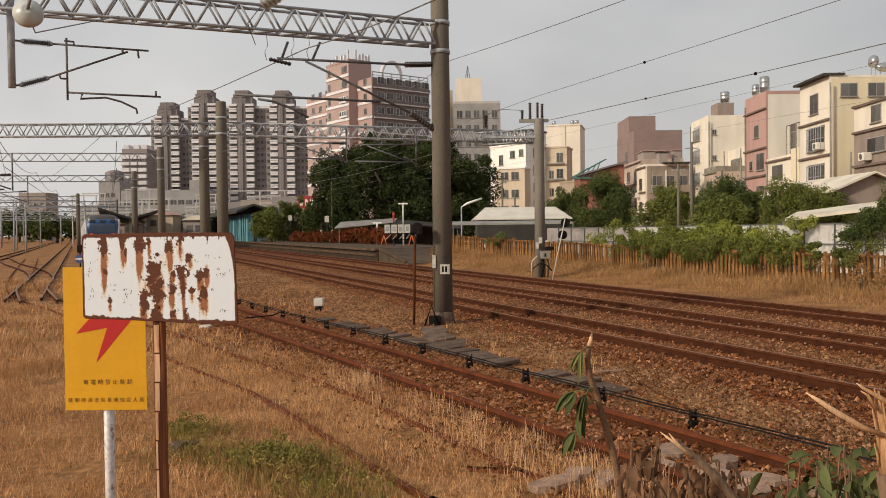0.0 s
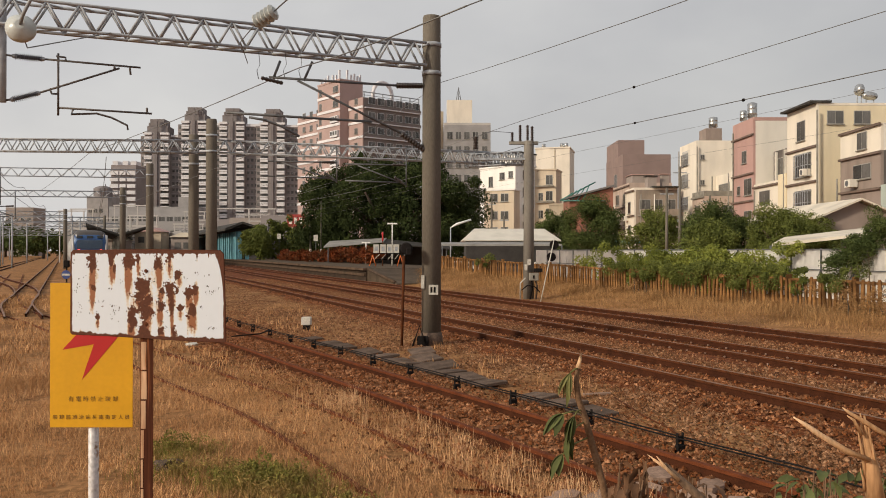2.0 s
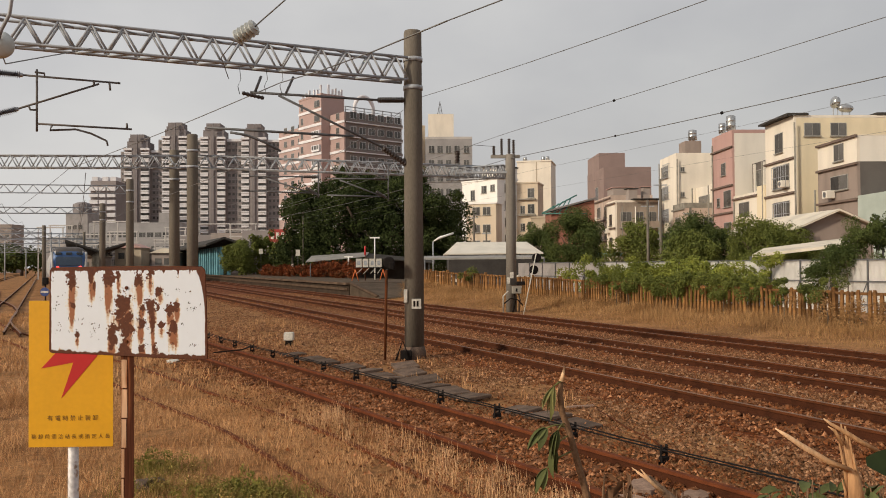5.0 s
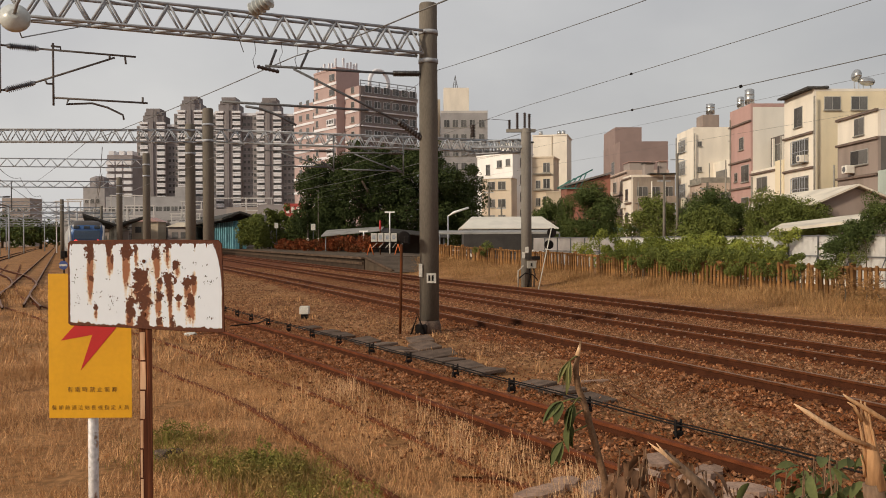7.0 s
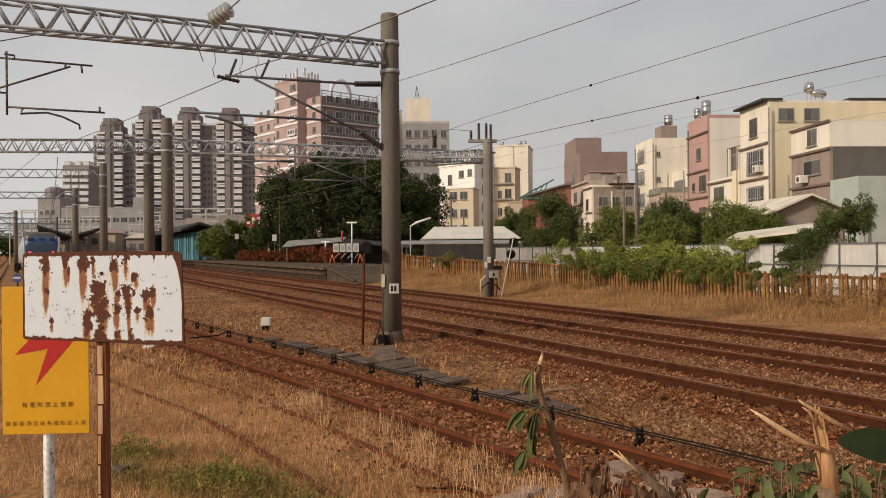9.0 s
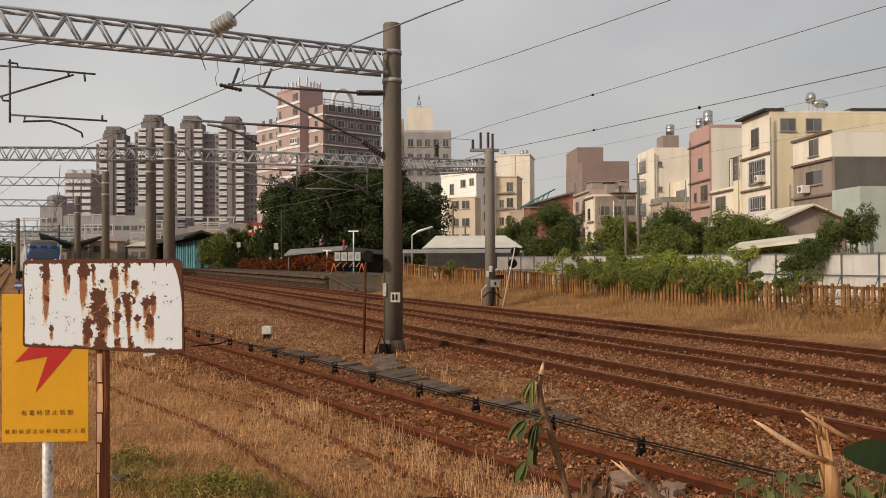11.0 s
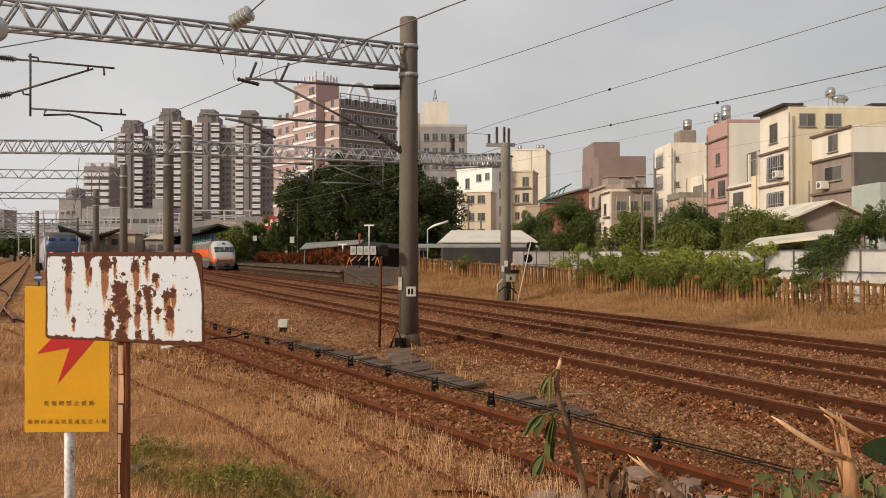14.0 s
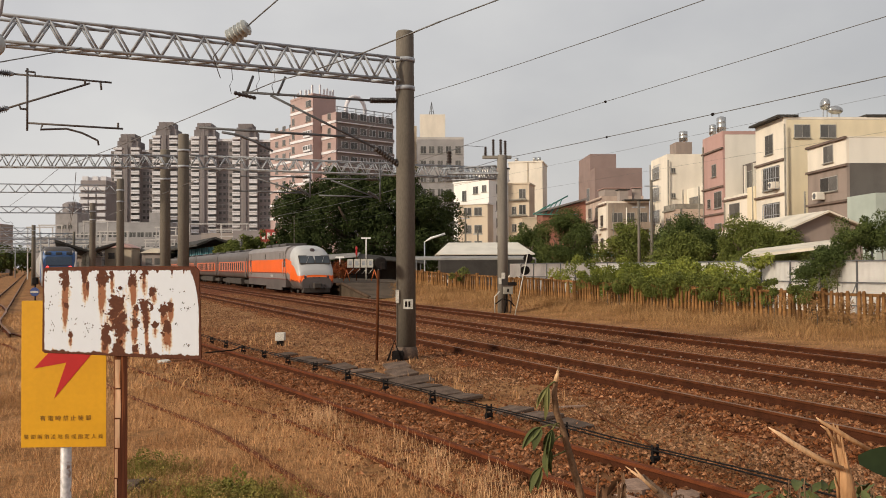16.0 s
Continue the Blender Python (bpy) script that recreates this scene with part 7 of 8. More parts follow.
# broken flags between the siding rails
r_ = random.Random(3)
for x_, y_, w_, d_ in ((1.9, 7.75, 0.5, 0.35), (2.2, 8.3, 0.5, 0.3), (2.6, 7.95, 0.55, 0.3), (2.35, 7.55, 0.6, 0.3), (2.75, 7.35, 0.5, 0.4), (1.15, 7.6, 0.45, 0.25), (1.45, 7.5, 0.7, 0.3), (3.2, 7.0, 0.6, 0.35), (0.9, 7.3, 0.6, 0.3), (2.5, 7.0, 0.5, 0.3)):
    bm = B()
    k = 7
    top = [(w_ / 2 * math.cos(a) * r_.uniform(0.75, 1.1), d_ / 2 * math.sin(a) * r_.uniform(0.75, 1.1)) for a in [math.tau * i / k for i in range(k)]]
    a = [bm.verts.new((px, py, 0.015)) for px, py in top]
    b = [bm.verts.new((px * 1.05, py * 1.05, -0.05)) for px, py in top]
    bm.faces.new(a), bm.faces.new(b[::-1])
    for i in range(k):
        bm.faces.new((a[i], b[i], b[(i + 1) % k], a[(i + 1) % k]))
    bmesh.ops.recalc_face_normals(bm, faces=bm.faces)
    ob = part("stone_slab", bm, M_SLAB)
    ob.matrix_basis = pose(x_, y_, -0.13, r_.uniform(-4, 4), r_.uniform(-4, 4), r_.uniform(0, 90))
    tagged(ob, "pale broken stone slab lying by the siding", "slab", "stone slabs")

# litter and offcuts on the ground
def lump(name, x, y, r, flat, mat, label, category, seed):
    r_ = random.Random(seed)
    bm = B()
    bmesh.ops.create_icosphere(bm, subdivisions=2, radius=r)
    for v in bm.verts:
        v.co *= r_.uniform(0.7, 1.2)
        v.co.z *= flat
    ob = part(name, bm, mat)
    ob.matrix_basis = pose(x, y, -0.2 + r * flat * 0.5, r_.uniform(-8, 8), r_.uniform(-8, 8), r_.uniform(0, 180))
    tagged(ob, label, category)


lump("plastic_bag", -6.05, 20.1, 0.17, 0.35, M_WHITEBOX, "crumpled whitish plastic bag on the ballast", "litter", 4)
lump("concrete_lump", -2.9, 8.75, 0.17, 0.4, M_LID, "grey broken concrete lump among green weeds", "rubble", 5)
t_ = thing("wood_offcut", pose(0, 0, 0), "pale grey wood offcut lying on the stones", "wood")
part("wood", box(B(), -0.24, -0.035, 0, 0.24, 0.035, 0.035, 0.006), M_SLAB, t_).matrix_basis = pose(2.48, 13.2, -0.185, 0, 0, 14)
t_ = thing("loose_cable", pose(0, 0, 0), "thin rusty loose cable on the ballast", "cable")
part("cable", tube(B(), [(2.7, 12.9, -0.17), (2.74, 12.1, -0.15), (2.79, 11.4, -0.16), (2.9, 10.6, -0.15), (2.96, 9.9, -0.16), (3.1, 9.2, -0.19)], 0.012, 6), M_RAIL, t_)

# ---- the two signs ----


def rust_plate():
    """White enamel with rust eaten in from the edges and from spots, running down in streaks."""
    m = bpy.data.materials.new("rusty_white_enamel")
    m.use_nodes = True
    n, l = m.node_tree.nodes, m.node_tree.links
    b = n["Principled BSDF"]
    co = n.new("ShaderNodeTexCoord")
    sep = n.new("ShaderNodeSeparateXYZ")
    l.new(co.outputs["Object"], sep.inputs["Vector"])

    def noise_(scale, stretch=(1, 1, 1), detail=4):
        mp, t = n.new("ShaderNodeMapping"), n.new("ShaderNodeTexNoise")
        mp.inputs["Scale"].default_value = stretch
        t.inputs["Scale"].default_value, t.inputs["Detail"].default_value = scale, detail
        l.new(co.outputs["Object"], mp.inputs["Vector"]), l.new(mp.outputs["Vector"], t.inputs["Vector"])
        return t.outputs["Fac"]

    def op(kind, a, b_=None, clamp=False):
        x = n.new("ShaderNodeMath")
        x.operation, x.use_clamp = kind, clamp
        for i, v in enumerate((a, b_)):
            if v is None:
                continue
            if isinstance(v, (int, float)):
                x.inputs[i].default_value = v
            else:
                l.new(v, x.inputs[i])
        return x.outputs["Value"]
    X, Z = sep.outputs["X"], sep.outputs["Z"]
    rough_n, streak, fine = noise_(34, (1, 1, 0.6)), noise_(30, (1, 1, 0.09), 5), noise_(75)
    ragged = op("ADD", op("MULTIPLY", op("SUBTRACT", rough_n, 0.5), 2.3), op("MULTIPLY", op("SUBTRACT", fine, 0.5), 1.5))
    best = None
    spots = [(0.36, 0.254, 0.040, 0.06), (0.345, 0.21, 0.045, 0.028), (0.365, 0.135, 0.036, 0.055), (0.305, 0.105, 0.022, 0.085), (0.36, 0.04, 0.022, 0.05), (0.433, 0.365, 0.026, 0.036),
             (0.493, 0.232, 0.034, 0.034), (0.452, 0.23, 0.02, 0.016), (0.5, 0.165, 0.012, 0.065), (0.585, 0.227, 0.027, 0.033), (0.613, 0.245, 0.018, 0.024), (0.594, 0.135, 0.022, 0.037),
             (0.54, 0.145, 0.018, 0.022), (0.512, 0.034, 0.014, 0.034), (0.448, 0.034, 0.018, 0.026), (0.445, 0.155, 0.02, 0.03), (0.112, 0.245, 0.013, 0.022), (0.53, 0.31, 0.018, 0.022),
             (0.285, 0.385, 0.026, 0.055), (0.110, 0.375, 0.024, 0.065), (0.198, 0.385, 0.016, 0.045), (0.332, 0.395, 0.012, 0.03), (0.485, 0.40, 0.018, 0.035), (0.215, 0.34, 0.008, 0.02), (0.105, 0.325, 0.008, 0.03), (0.38, 0.19, 0.02, 0.05), (0.135, 0.1, 0.01, 0.02)]
    for cx, cz, rx, rz in spots:
        dx, dz = op("DIVIDE", op("SUBTRACT", X, cx), rx * 1.4), op("DIVIDE", op("SUBTRACT", Z, cz), rz * 1.3)
        e = op("SUBTRACT", 1.0, op("SQRT", op("ADD", op("MULTIPLY", dx, dx), op("MULTIPLY", dz, dz))))
        best = e if best is None else op("MAXIMUM", best, e)
    # streaks hang below the spots and the top edge
    runs = None
    for cx, cz, rx, rz in [(c[0], c[1] - c[3] * 1.3, c[2] * 1.3, c[3] * 2.6) for c in spots]:
        dx, dz = op("DIVIDE", op("SUBTRACT", X, cx), rx), op("DIVIDE", op("SUBTRACT", Z, cz), rz)
        e = op("SUBTRACT", 1.0, op("SQRT", op("ADD", op("MULTIPLY", dx, dx), op("MULTIPLY", dz, dz))))
        runs = e if runs is None else op("MAXIMUM", runs, e)
    top = op("SUBTRACT", 1.0, op("DIVIDE", op("SUBTRACT", 0.432, Z), op("ADD", 0.012, op("ADD", op("MULTIPLY", op("MAXIMUM", op("SUBTRACT", streak, 0.55), 0), 0.3), op("MULTIPLY", fine, 0.016)))))
    low = op("SUBTRACT", 1.0, op("DIVIDE", op("ADD", Z, op("MULTIPLY", X, 0.045)), op("ADD", 0.014, op("MULTIPLY", rough_n, 0.045))))
    lft = op("SUBTRACT", 1.0, op("DIVIDE", X, op("ADD", 0.004, op("MULTIPLY", rough_n, 0.014))))
    rgt = op("SUBTRACT", 1.0, op("DIVIDE", op("SUBTRACT", 0.757, X), op("ADD", op("MULTIPLY", op("POWER", op("MAXIMUM", op("DIVIDE", Z, 0.43), 0.0), 4.5), 0.06), op("MULTIPLY", rough_n, 0.010))))
    edge = op("MAXIMUM", op("MAXIMUM", top, low), op("MAXIMUM", lft, rgt))
    rust = op("MULTIPLY", op("ADD", op("MAXIMUM", op("ADD", best, ragged), op("ADD", edge, 0.2)), -0.28), 9.0, True)
    stain = op("MULTIPLY", op("ADD", op("ADD", op("MULTIPLY", op("MAXIMUM", runs, op("ADD", edge, -0.1)), 1.5), op("ADD", op("MULTIPLY", op("SUBTRACT", streak, 0.5), 3.6), op("MULTIPLY", op("SUBTRACT", fine, 0.5), 1.2))), -0.22), 1.5, True)
    specks = op("MULTIPLY", op("ADD", noise_(60, (1, 1, 0.5), 3), -0.70), 40.0, True)

    def mix(fac, a, c):
        x = n.new("ShaderNodeMix")
        x.data_type = "RGBA"
        l.new(fac, x.inputs["Factor"])
        l.new(a, x.inputs["A"]) if not isinstance(a, tuple) else setattr(x.inputs["A"], "default_value", a)
        l.new(c, x.inputs["B"]) if not isinstance(c, tuple) else setattr(x.inputs["B"], "default_value", c)
        return x.outputs["Result"]
    c1 = mix(op("MULTIPLY", rough_n, 0.5), (0.80, 0.84, 0.90, 1), (0.71, 0.74, 0.79, 1))
    c2 = mix(op("MULTIPLY", stain, 0.95), c1, mix(op("POWER", stain, 2.0), (0.80, 0.56, 0.22, 1), (0.30, 0.085, 0.010, 1)))
    c3 = mix(op("MULTIPLY", specks, 0.9), c2, (0.035, 0.03, 0.025, 1))
    c4 = mix(rust, c3, mix(fine, (0.055, 0.018, 0.011, 1), (0.17, 0.055, 0.023, 1)))
    l.new(c4, b.inputs["Base Color"])
    l.new(op("ADD", 0.45, op("MULTIPLY", rust, 0.45)), b.inputs["Roughness"])
    bp = n.new("ShaderNodeBump")
    bp.inputs["Strength"].default_value, bp.inputs["Distance"].default_value = 0.5, 0.004
    l.new(op("SUBTRACT", op("MULTIPLY", fine, rust), rust), bp.inputs["Height"])
    l.new(bp.outputs["Normal"], b.inputs["Normal"])
    return m


def angle_post(parent, x, y, z0, z1, w, mat):
    bm = B()
    box(bm, x - w / 2, y, z0, x + w / 2, y + 0.006, z1)
    box(bm, x - w / 2, y + 0.0062, z0, x - w / 2 + 0.006, y + w, z1)
    return part("post", bm, mat, parent)


def white_sign():
    t_ = thing("rusted_sign", pose(-1.819, 4.07, 1.672), "badly rusted white enamel sign on a rusty iron post", "sign")
    w, h, c = 0.757, 0.432, 0.018
    out = [(0.0, 0.028), (0.01, 0.018), (w * 0.2, 0.012), (w * 0.35, 0.006), (w * 0.6, -0.006), (w - 0.004, -0.022), (w + 0.006, -0.018), (w, h * 0.6), (w - 0.006, h - c), (w - 0.02, h - 0.002), (w * 0.5, h + 0.002), (0.012, h - 0.002), (0.002, h - 0.012)]
    part("plate", prism(B(), out, -0.002, 0.002), rust_plate(), t_)
    bm = B()
    tube(bm, [(x, 0.003, z) for x, z in out] + [(out[0][0], 0.003, out[0][1])], 0.0028, 6)
    part("rim", bm, M_RUSTRIM, t_)
    # chipped enamel: small ragged pits
    r_ = random.Random(21)
    for row, cols in ((0.37, (0.025, 0.62)), (0.305, (0.066, 0.13, 0.195, 0.262, 0.535, 0.562, 0.625, 0.68)), (0.275, (0.042, 0.13, 0.265, 0.41, 0.47)), (0.25, (0.04, 0.115, 0.18, 0.44, 0.675)), (0.225, (0.03, 0.665, 0.69, 0.705)),
                      (0.2, (0.4, 0.435, 0.455)), (0.175, (0.055, 0.12, 0.225, 0.45)), (0.15, (0.045, 0.145, 0.2, 0.25, 0.28, 0.43)), (0.125, (0.05, 0.135, 0.2, 0.22, 0.445, 0.47)), (0.09, (0.205, 0.455, 0.4)), (0.06, (0.6, 0.69, 0.5)), (0.04, (0.465, 0.58, 0.7))):
        for x in cols:
            cx, cz = x + r_.uniform(-0.008, 0.008), row + r_.uniform(-0.01, 0.01)
            for k in range(r_.choice((2, 3, 4))):
                ax, az, tilt = r_.uniform(0.0009, 0.0026), r_.uniform(0.002, 0.0055), r_.uniform(-0.9, 0.9)
                ox, oz = cx + r_.normalvariate(0, 0.005), cz + r_.normalvariate(0, 0.006)
                pts_ = []
                for i in range(7):
                    a, kk = math.tau * i / 7, r_.uniform(0.55, 1.2)
                    u, v = ax * math.cos(a) * kk, az * math.sin(a) * kk
                    pts_.append((ox + u * math.cos(tilt) - v * math.sin(tilt), oz + u * math.sin(tilt) + v * math.cos(tilt)))
                part("chip", prism(B(), pts_, -0.0026, -0.0019), M_CHIP if r_.random() < 0.7 else M_RUSTRIM, t_)
    angle_post(t_, 0.372, 0.008, -1.95, 0.36, 0.062, M_RUSTPOST)
    for k in range(9):
        z1 = -0.02 - 0.145 * k
        wide = max(0.005, 0.022 - 0.0028 * k)
        part("flaking_paint", box(B(), 0.345, 0.0062, z1 - 0.137, 0.349 + wide + 0.005 * math.sin(k * 1.3), 0.0078, z1), M_PEEL, t_)
    for z in (0.07, 0.33):
        part("bolt", lathe(B(), (0.372, -0.008, z), (0.372, 0.0, z), [(0, 0.006), (0.3, 0.009), (1, 0.009)], 8), M_RUSTRIM, t_)


def letters(body, size, x, z, parent, width):
    """A line of cut lettering, spread to a width and laid on the sign face."""
    cu = bpy.data.curves.new("lettering", "FONT")
    cu.body, cu.size, cu.extrude, cu.align_x, cu.offset = body, size, 0.0006, "CENTER", -0.0004
    tmp = bpy.data.objects.new("lettering", cu)
    scene.collection.objects.link(tmp)
    bpy.context.view_layer.update()
    me = bpy.data.meshes.new_from_object(tmp.evaluated_get(bpy.context.evaluated_depsgraph_get()))
    bpy.data.objects.remove(tmp)
    ob = new("lettering", me)
    me.materials.clear()
    me.materials.append(M_LETTER)
    ob.parent = parent
    ob.matrix_basis = pose(x, -0.0035, z, 90, 0, 0)
    return ob


def yellow_sign():
    t_ = thing("warning_sign", pose(-2.097, 4.45, 1.152), "yellow warning sign with a red bolt on a white pipe", "sign")
    w, h = 0.444, 0.776
    part("plate", box(B(), 0, -0.002, 0, w, 0.002, h, 0.0008), M_SIGNYEL, t_)
    bm_at = lambda x, y: ((x - 91) * 0.003019, h - (y - 493) * 0.003019)
    a, b, c, d, e = bm_at(113, 612), bm_at(169, 602), bm_at(148, 665), bm_at(236, 560), bm_at(150, 572)
    bm = B()
    for tri in ((a, b, e), (b, d, e), (b, c, d)):
        prism(bm, tri, -0.0036, -0.0024)
    bmesh.ops.recalc_face_normals(bm, faces=bm.faces)
    part("bolt_mark", bm, M_SIGNRED, t_)
    letters("\u6709 \u96fb \u6642 \u7981 \u6b62 \u88dd \u5378", 0.031, 0.233, 0.142, t_, 0.28)
    letters("\u88dd \u5378 \u524d \u9808 \u6d3d \u7ad9 \u9577 \u6216 \u6307 \u5b9a \u4eba \u54e1", 0.0275, 0.222, 0.046, t_, 0.42)
    part("pipe", rod(B(), (0.222, 0.031, -1.45), (0.222, 0.031, 0.6), 0.027, seg=16), M_PIPE, t_)
    for z in (0.03, 0.5):
        part("strap", box(B(), 0.18, 0.003, z, 0.264, 0.008, z + 0.02), M_STEEL, t_)


M_RUSTRIM = material("rust_rim", (0.16, 0.055, 0.026), 0.9, 0.1, scale=20, second=(0.09, 0.03, 0.018), grain=200)
M_CHIP = material("dark_chipped_steel", (0.05, 0.042, 0.036), 0.8, vary=0.2, scale=60)
M_PEEL = material("peeling_cream_paint", (0.58, 0.36, 0.22), 0.85, scale=22, second=(0.30, 0.10, 0.03), spread=(0.52, 0.68), stretch=(1, 1, 0.12))
M_SIGNYEL = material("yellow_enamel", (0.74, 0.37, 0.012), 0.4, vary=0.03, scale=3, stain=0.1, bump=0)
M_SIGNRED = material("red_enamel", (0.52, 0.022, 0.022), 0.4, vary=0.03, scale=3, stain=0.1, bump=0)
M_LETTER = material("dark_lettering", (0.10, 0.035, 0.012), 0.6, vary=0.03, bump=0)
M_PIPE = material("flaking_white_pipe", (0.60, 0.57, 0.56), 0.5, 0.1, scale=14, second=(0.30, 0.2, 0.14), spread=(0.62, 0.68))
white_sign(), yellow_sign()

# ---- cut brush in front of the camera ----
M_SPLINT = material("splintered_wood", (0.76, 0.51, 0.31), 0.85, scale=8, second=(0.46, 0.26, 0.13), vary=0.2, stretch=(1, 1, 0.2), grain=120)
M_TWIG = material("twig_bark", (0.20, 0.115, 0.065), 0.8, scale=12, stain=0.3, grain=120)
M_GREYBARK = material("grey_bark", (0.24, 0.155, 0.10), 0.85, scale=12, second=(0.12, 0.075, 0.05), stain=0.3, stretch=(1, 1, 0.3), grain=120)
M_FRESH = material("fresh_leaf", (0.095, 0.105, 0.038), 0.75, scale=6, second=(0.05, 0.06, 0.022), vary=0.1, per_object=0.3, bump=0)
M_DRYLEAF = material("dead_leaf", (0.19, 0.10, 0.055), 0.8, scale=10, second=(0.08, 0.045, 0.028), vary=0.2, per_object=0.5, bump=0.1)
r8 = random.Random(8)


def leaf_mesh(name, L, W, bend, mat, lobes=0):
    """A leaf with midrib fold, drooping along its length from the stalk at the origin."""
    bm = B()
    n_ = 7
    rows_ = []
    for i in range(n_ + 1):
        t = i / n_
        w = W * math.sin(math.pi * min(1, t * 0.92 + 0.06)) ** 0.8 * (1 + 0.25 * lobes * math.sin(t * 18))
        z = -bend * t * t * L
        rows_.append([bm.verts.new(p) for p in ((t * L, -w, z + w * 0.25), (t * L, 0, z), (t * L, w, z + w * 0.25))])
    for a, b in zip(rows_, rows_[1:]):
        for k in range(2):
            bm.faces.new((a[k], b[k], b[k + 1], a[k + 1])).smooth = True
    me = bpy.data.meshes.new(name)
    bm.to_mesh(me)
    bm.free()
    me.materials.append(mat)
    return me


M_FRESH_P = material("pale_fresh_leaf", (0.19, 0.18, 0.065), 0.7, scale=6, second=(0.11, 0.11, 0.038), vary=0.1, per_object=0.3, bump=0)
LEAF_N = leaf_mesh("leaf", 0.13, 0.012, 0.45, M_FRESH_P)
LEAF_A = leaf_mesh("leaf", 0.13, 0.026, 0.5, M_FRESH)
LEAF_D = leaf_mesh("leaf", 0.09, 0.022, 0.7, M_DRYLEAF, 0.8)


def put_leaf(me, parent, p, turn, drop, roll=0, k=1.0):
    ob = new("leaf", me)
    ob.parent = parent
    ob.matrix_basis = Matrix.Translation(p) @ pose(0, 0, 0, 0, 0, turn) @ pose(0, 0, 0, roll, drop, 0) @ Matrix.Scale(k, 4)
    return ob


def at_eye(x, z, y):
    """A point by its sideways and upward share of the distance ahead."""
    return Vector((x * y, y, EYE + z * y))


t_ = thing("cut_sapling", pose(0, 0, 0), "thin cut sapling stick with a few drooping green leaves", "sapling")
stick = [at_eye(x_, z_, 2.6) for x_, z_ in ((0.1714, -0.1232), (0.1673, -0.141), (0.1652, -0.158), (0.1678, -0.1787), (0.1753, -0.1993), (0.1835, -0.23), (0.193, -0.2646), (0.1998, -0.292), (0.212, -0.42), (0.22, -0.885))]
part("stem", tube(B(), stick, [0.003, 0.007, 0.009, 0.01, 0.0105, 0.011, 0.0115, 0.012, 0.014, 0.016], 9), M_TWIG, t_)
part("broken_tip", tube(B(), [stick[0], stick[1]], [0.0025, 0.0085], 7), M_SPLINT, t_)
hub = at_eye(0.158, -0.147, 2.58)
part("stalk", tube(B(), [stick[1], at_eye(0.163, -0.143, 2.58), hub], 0.003, 5), M_FRESH_P, t_)
for i in range(8):
    put_leaf(LEAF_N, t_, hub, 180 + 22 * (i - 3.5), 30 + 7 * abs(i - 3.5) + r8.uniform(-6, 10), r8.uniform(-25, 25), r8.uniform(0.5, 0.75))
# hand-shaped leaves hanging on long stalks
for (x0, z0), (x1, z1), turn0, drop0, k0 in (((0.1735, -0.196), (0.148, -0.197), 185, 22, 0.8), ((0.176, -0.206), (0.158, -0.222), 215, 58, 0.72), ((0.18, -0.225), (0.148, -0.246), 190, 40, 0.7), ((0.172, -0.192), (0.162, -0.2), 200, 45, 0.7)):
    a, b = at_eye(x0, z0, 2.6), at_eye(x1, z1, 2.55)
    part("stalk", tube(B(), [a, (a + b) / 2 + Vector((0, 0, 0.008)), b], [0.003, 0.0025, 0.002], 5), M_FRESH_P, t_)
    for i in range(5):
        put_leaf(LEAF_A, t_, b, turn0 + 26 * (i - 2) + r8.uniform(-8, 8), drop0 + 5 * abs(i - 2) + r8.uniform(-8, 8), r8.uniform(-30, 30), k0 * (0.85 - 0.1 * abs(i - 2)))

t_ = thing("broken_trunk", pose(0, 0, 0), "freshly snapped young trunk with bright splinters", "tree stump")
D_ = 1.6
part("heartwood", tube(B(), [at_eye(0.5185, -0.225, D_), at_eye(0.524, -0.26, D_), at_eye(0.530, -0.305, D_)], [0.008, 0.014, 0.0185], 10), M_SPLINT, t_)
part("trunk", tube(B(), [at_eye(0.524, -0.298, D_), at_eye(0.527, -0.31, D_), at_eye(0.532, -0.33, D_), at_eye(0.55, -0.5, D_), at_eye(0.58, -1.0, D_), at_eye(0.6, -1.45, D_)], [0.016, 0.019, 0.021, 0.024, 0.028, 0.032], 14), M_GREYBARK, t_)
for (x0, z0), (x1, z1), ra, rb in (((0.522, -0.285), (0.511, -0.196), 0.013, 0.002), ((0.526, -0.29), (0.516, -0.199), 0.014, 0.003), ((0.529, -0.287), (0.5205, -0.208), 0.011, 0.002), ((0.518, -0.28), (0.5075, -0.212), 0.008, 0.001), ((0.532, -0.287), (0.5255, -0.232), 0.008, 0.001), ((0.516, -0.29), (0.511, -0.262), 0.006, 0.001), ((0.535, -0.297), (0.532, -0.268), 0.006, 0.001)):
    a, b = at_eye(x0, z0, D_), at_eye(x1, z1, D_ - r8.uniform(0, 0.03))
    part("splinter", tube(B(), [a, a.lerp(b, 0.5) + Vector((0.002, 0, 0)), a.lerp(b, 0.8), b], [ra * 0.52, ra * 0.42, ra * 0.28, rb * 0.6], 6), M_SPLINT, t_)
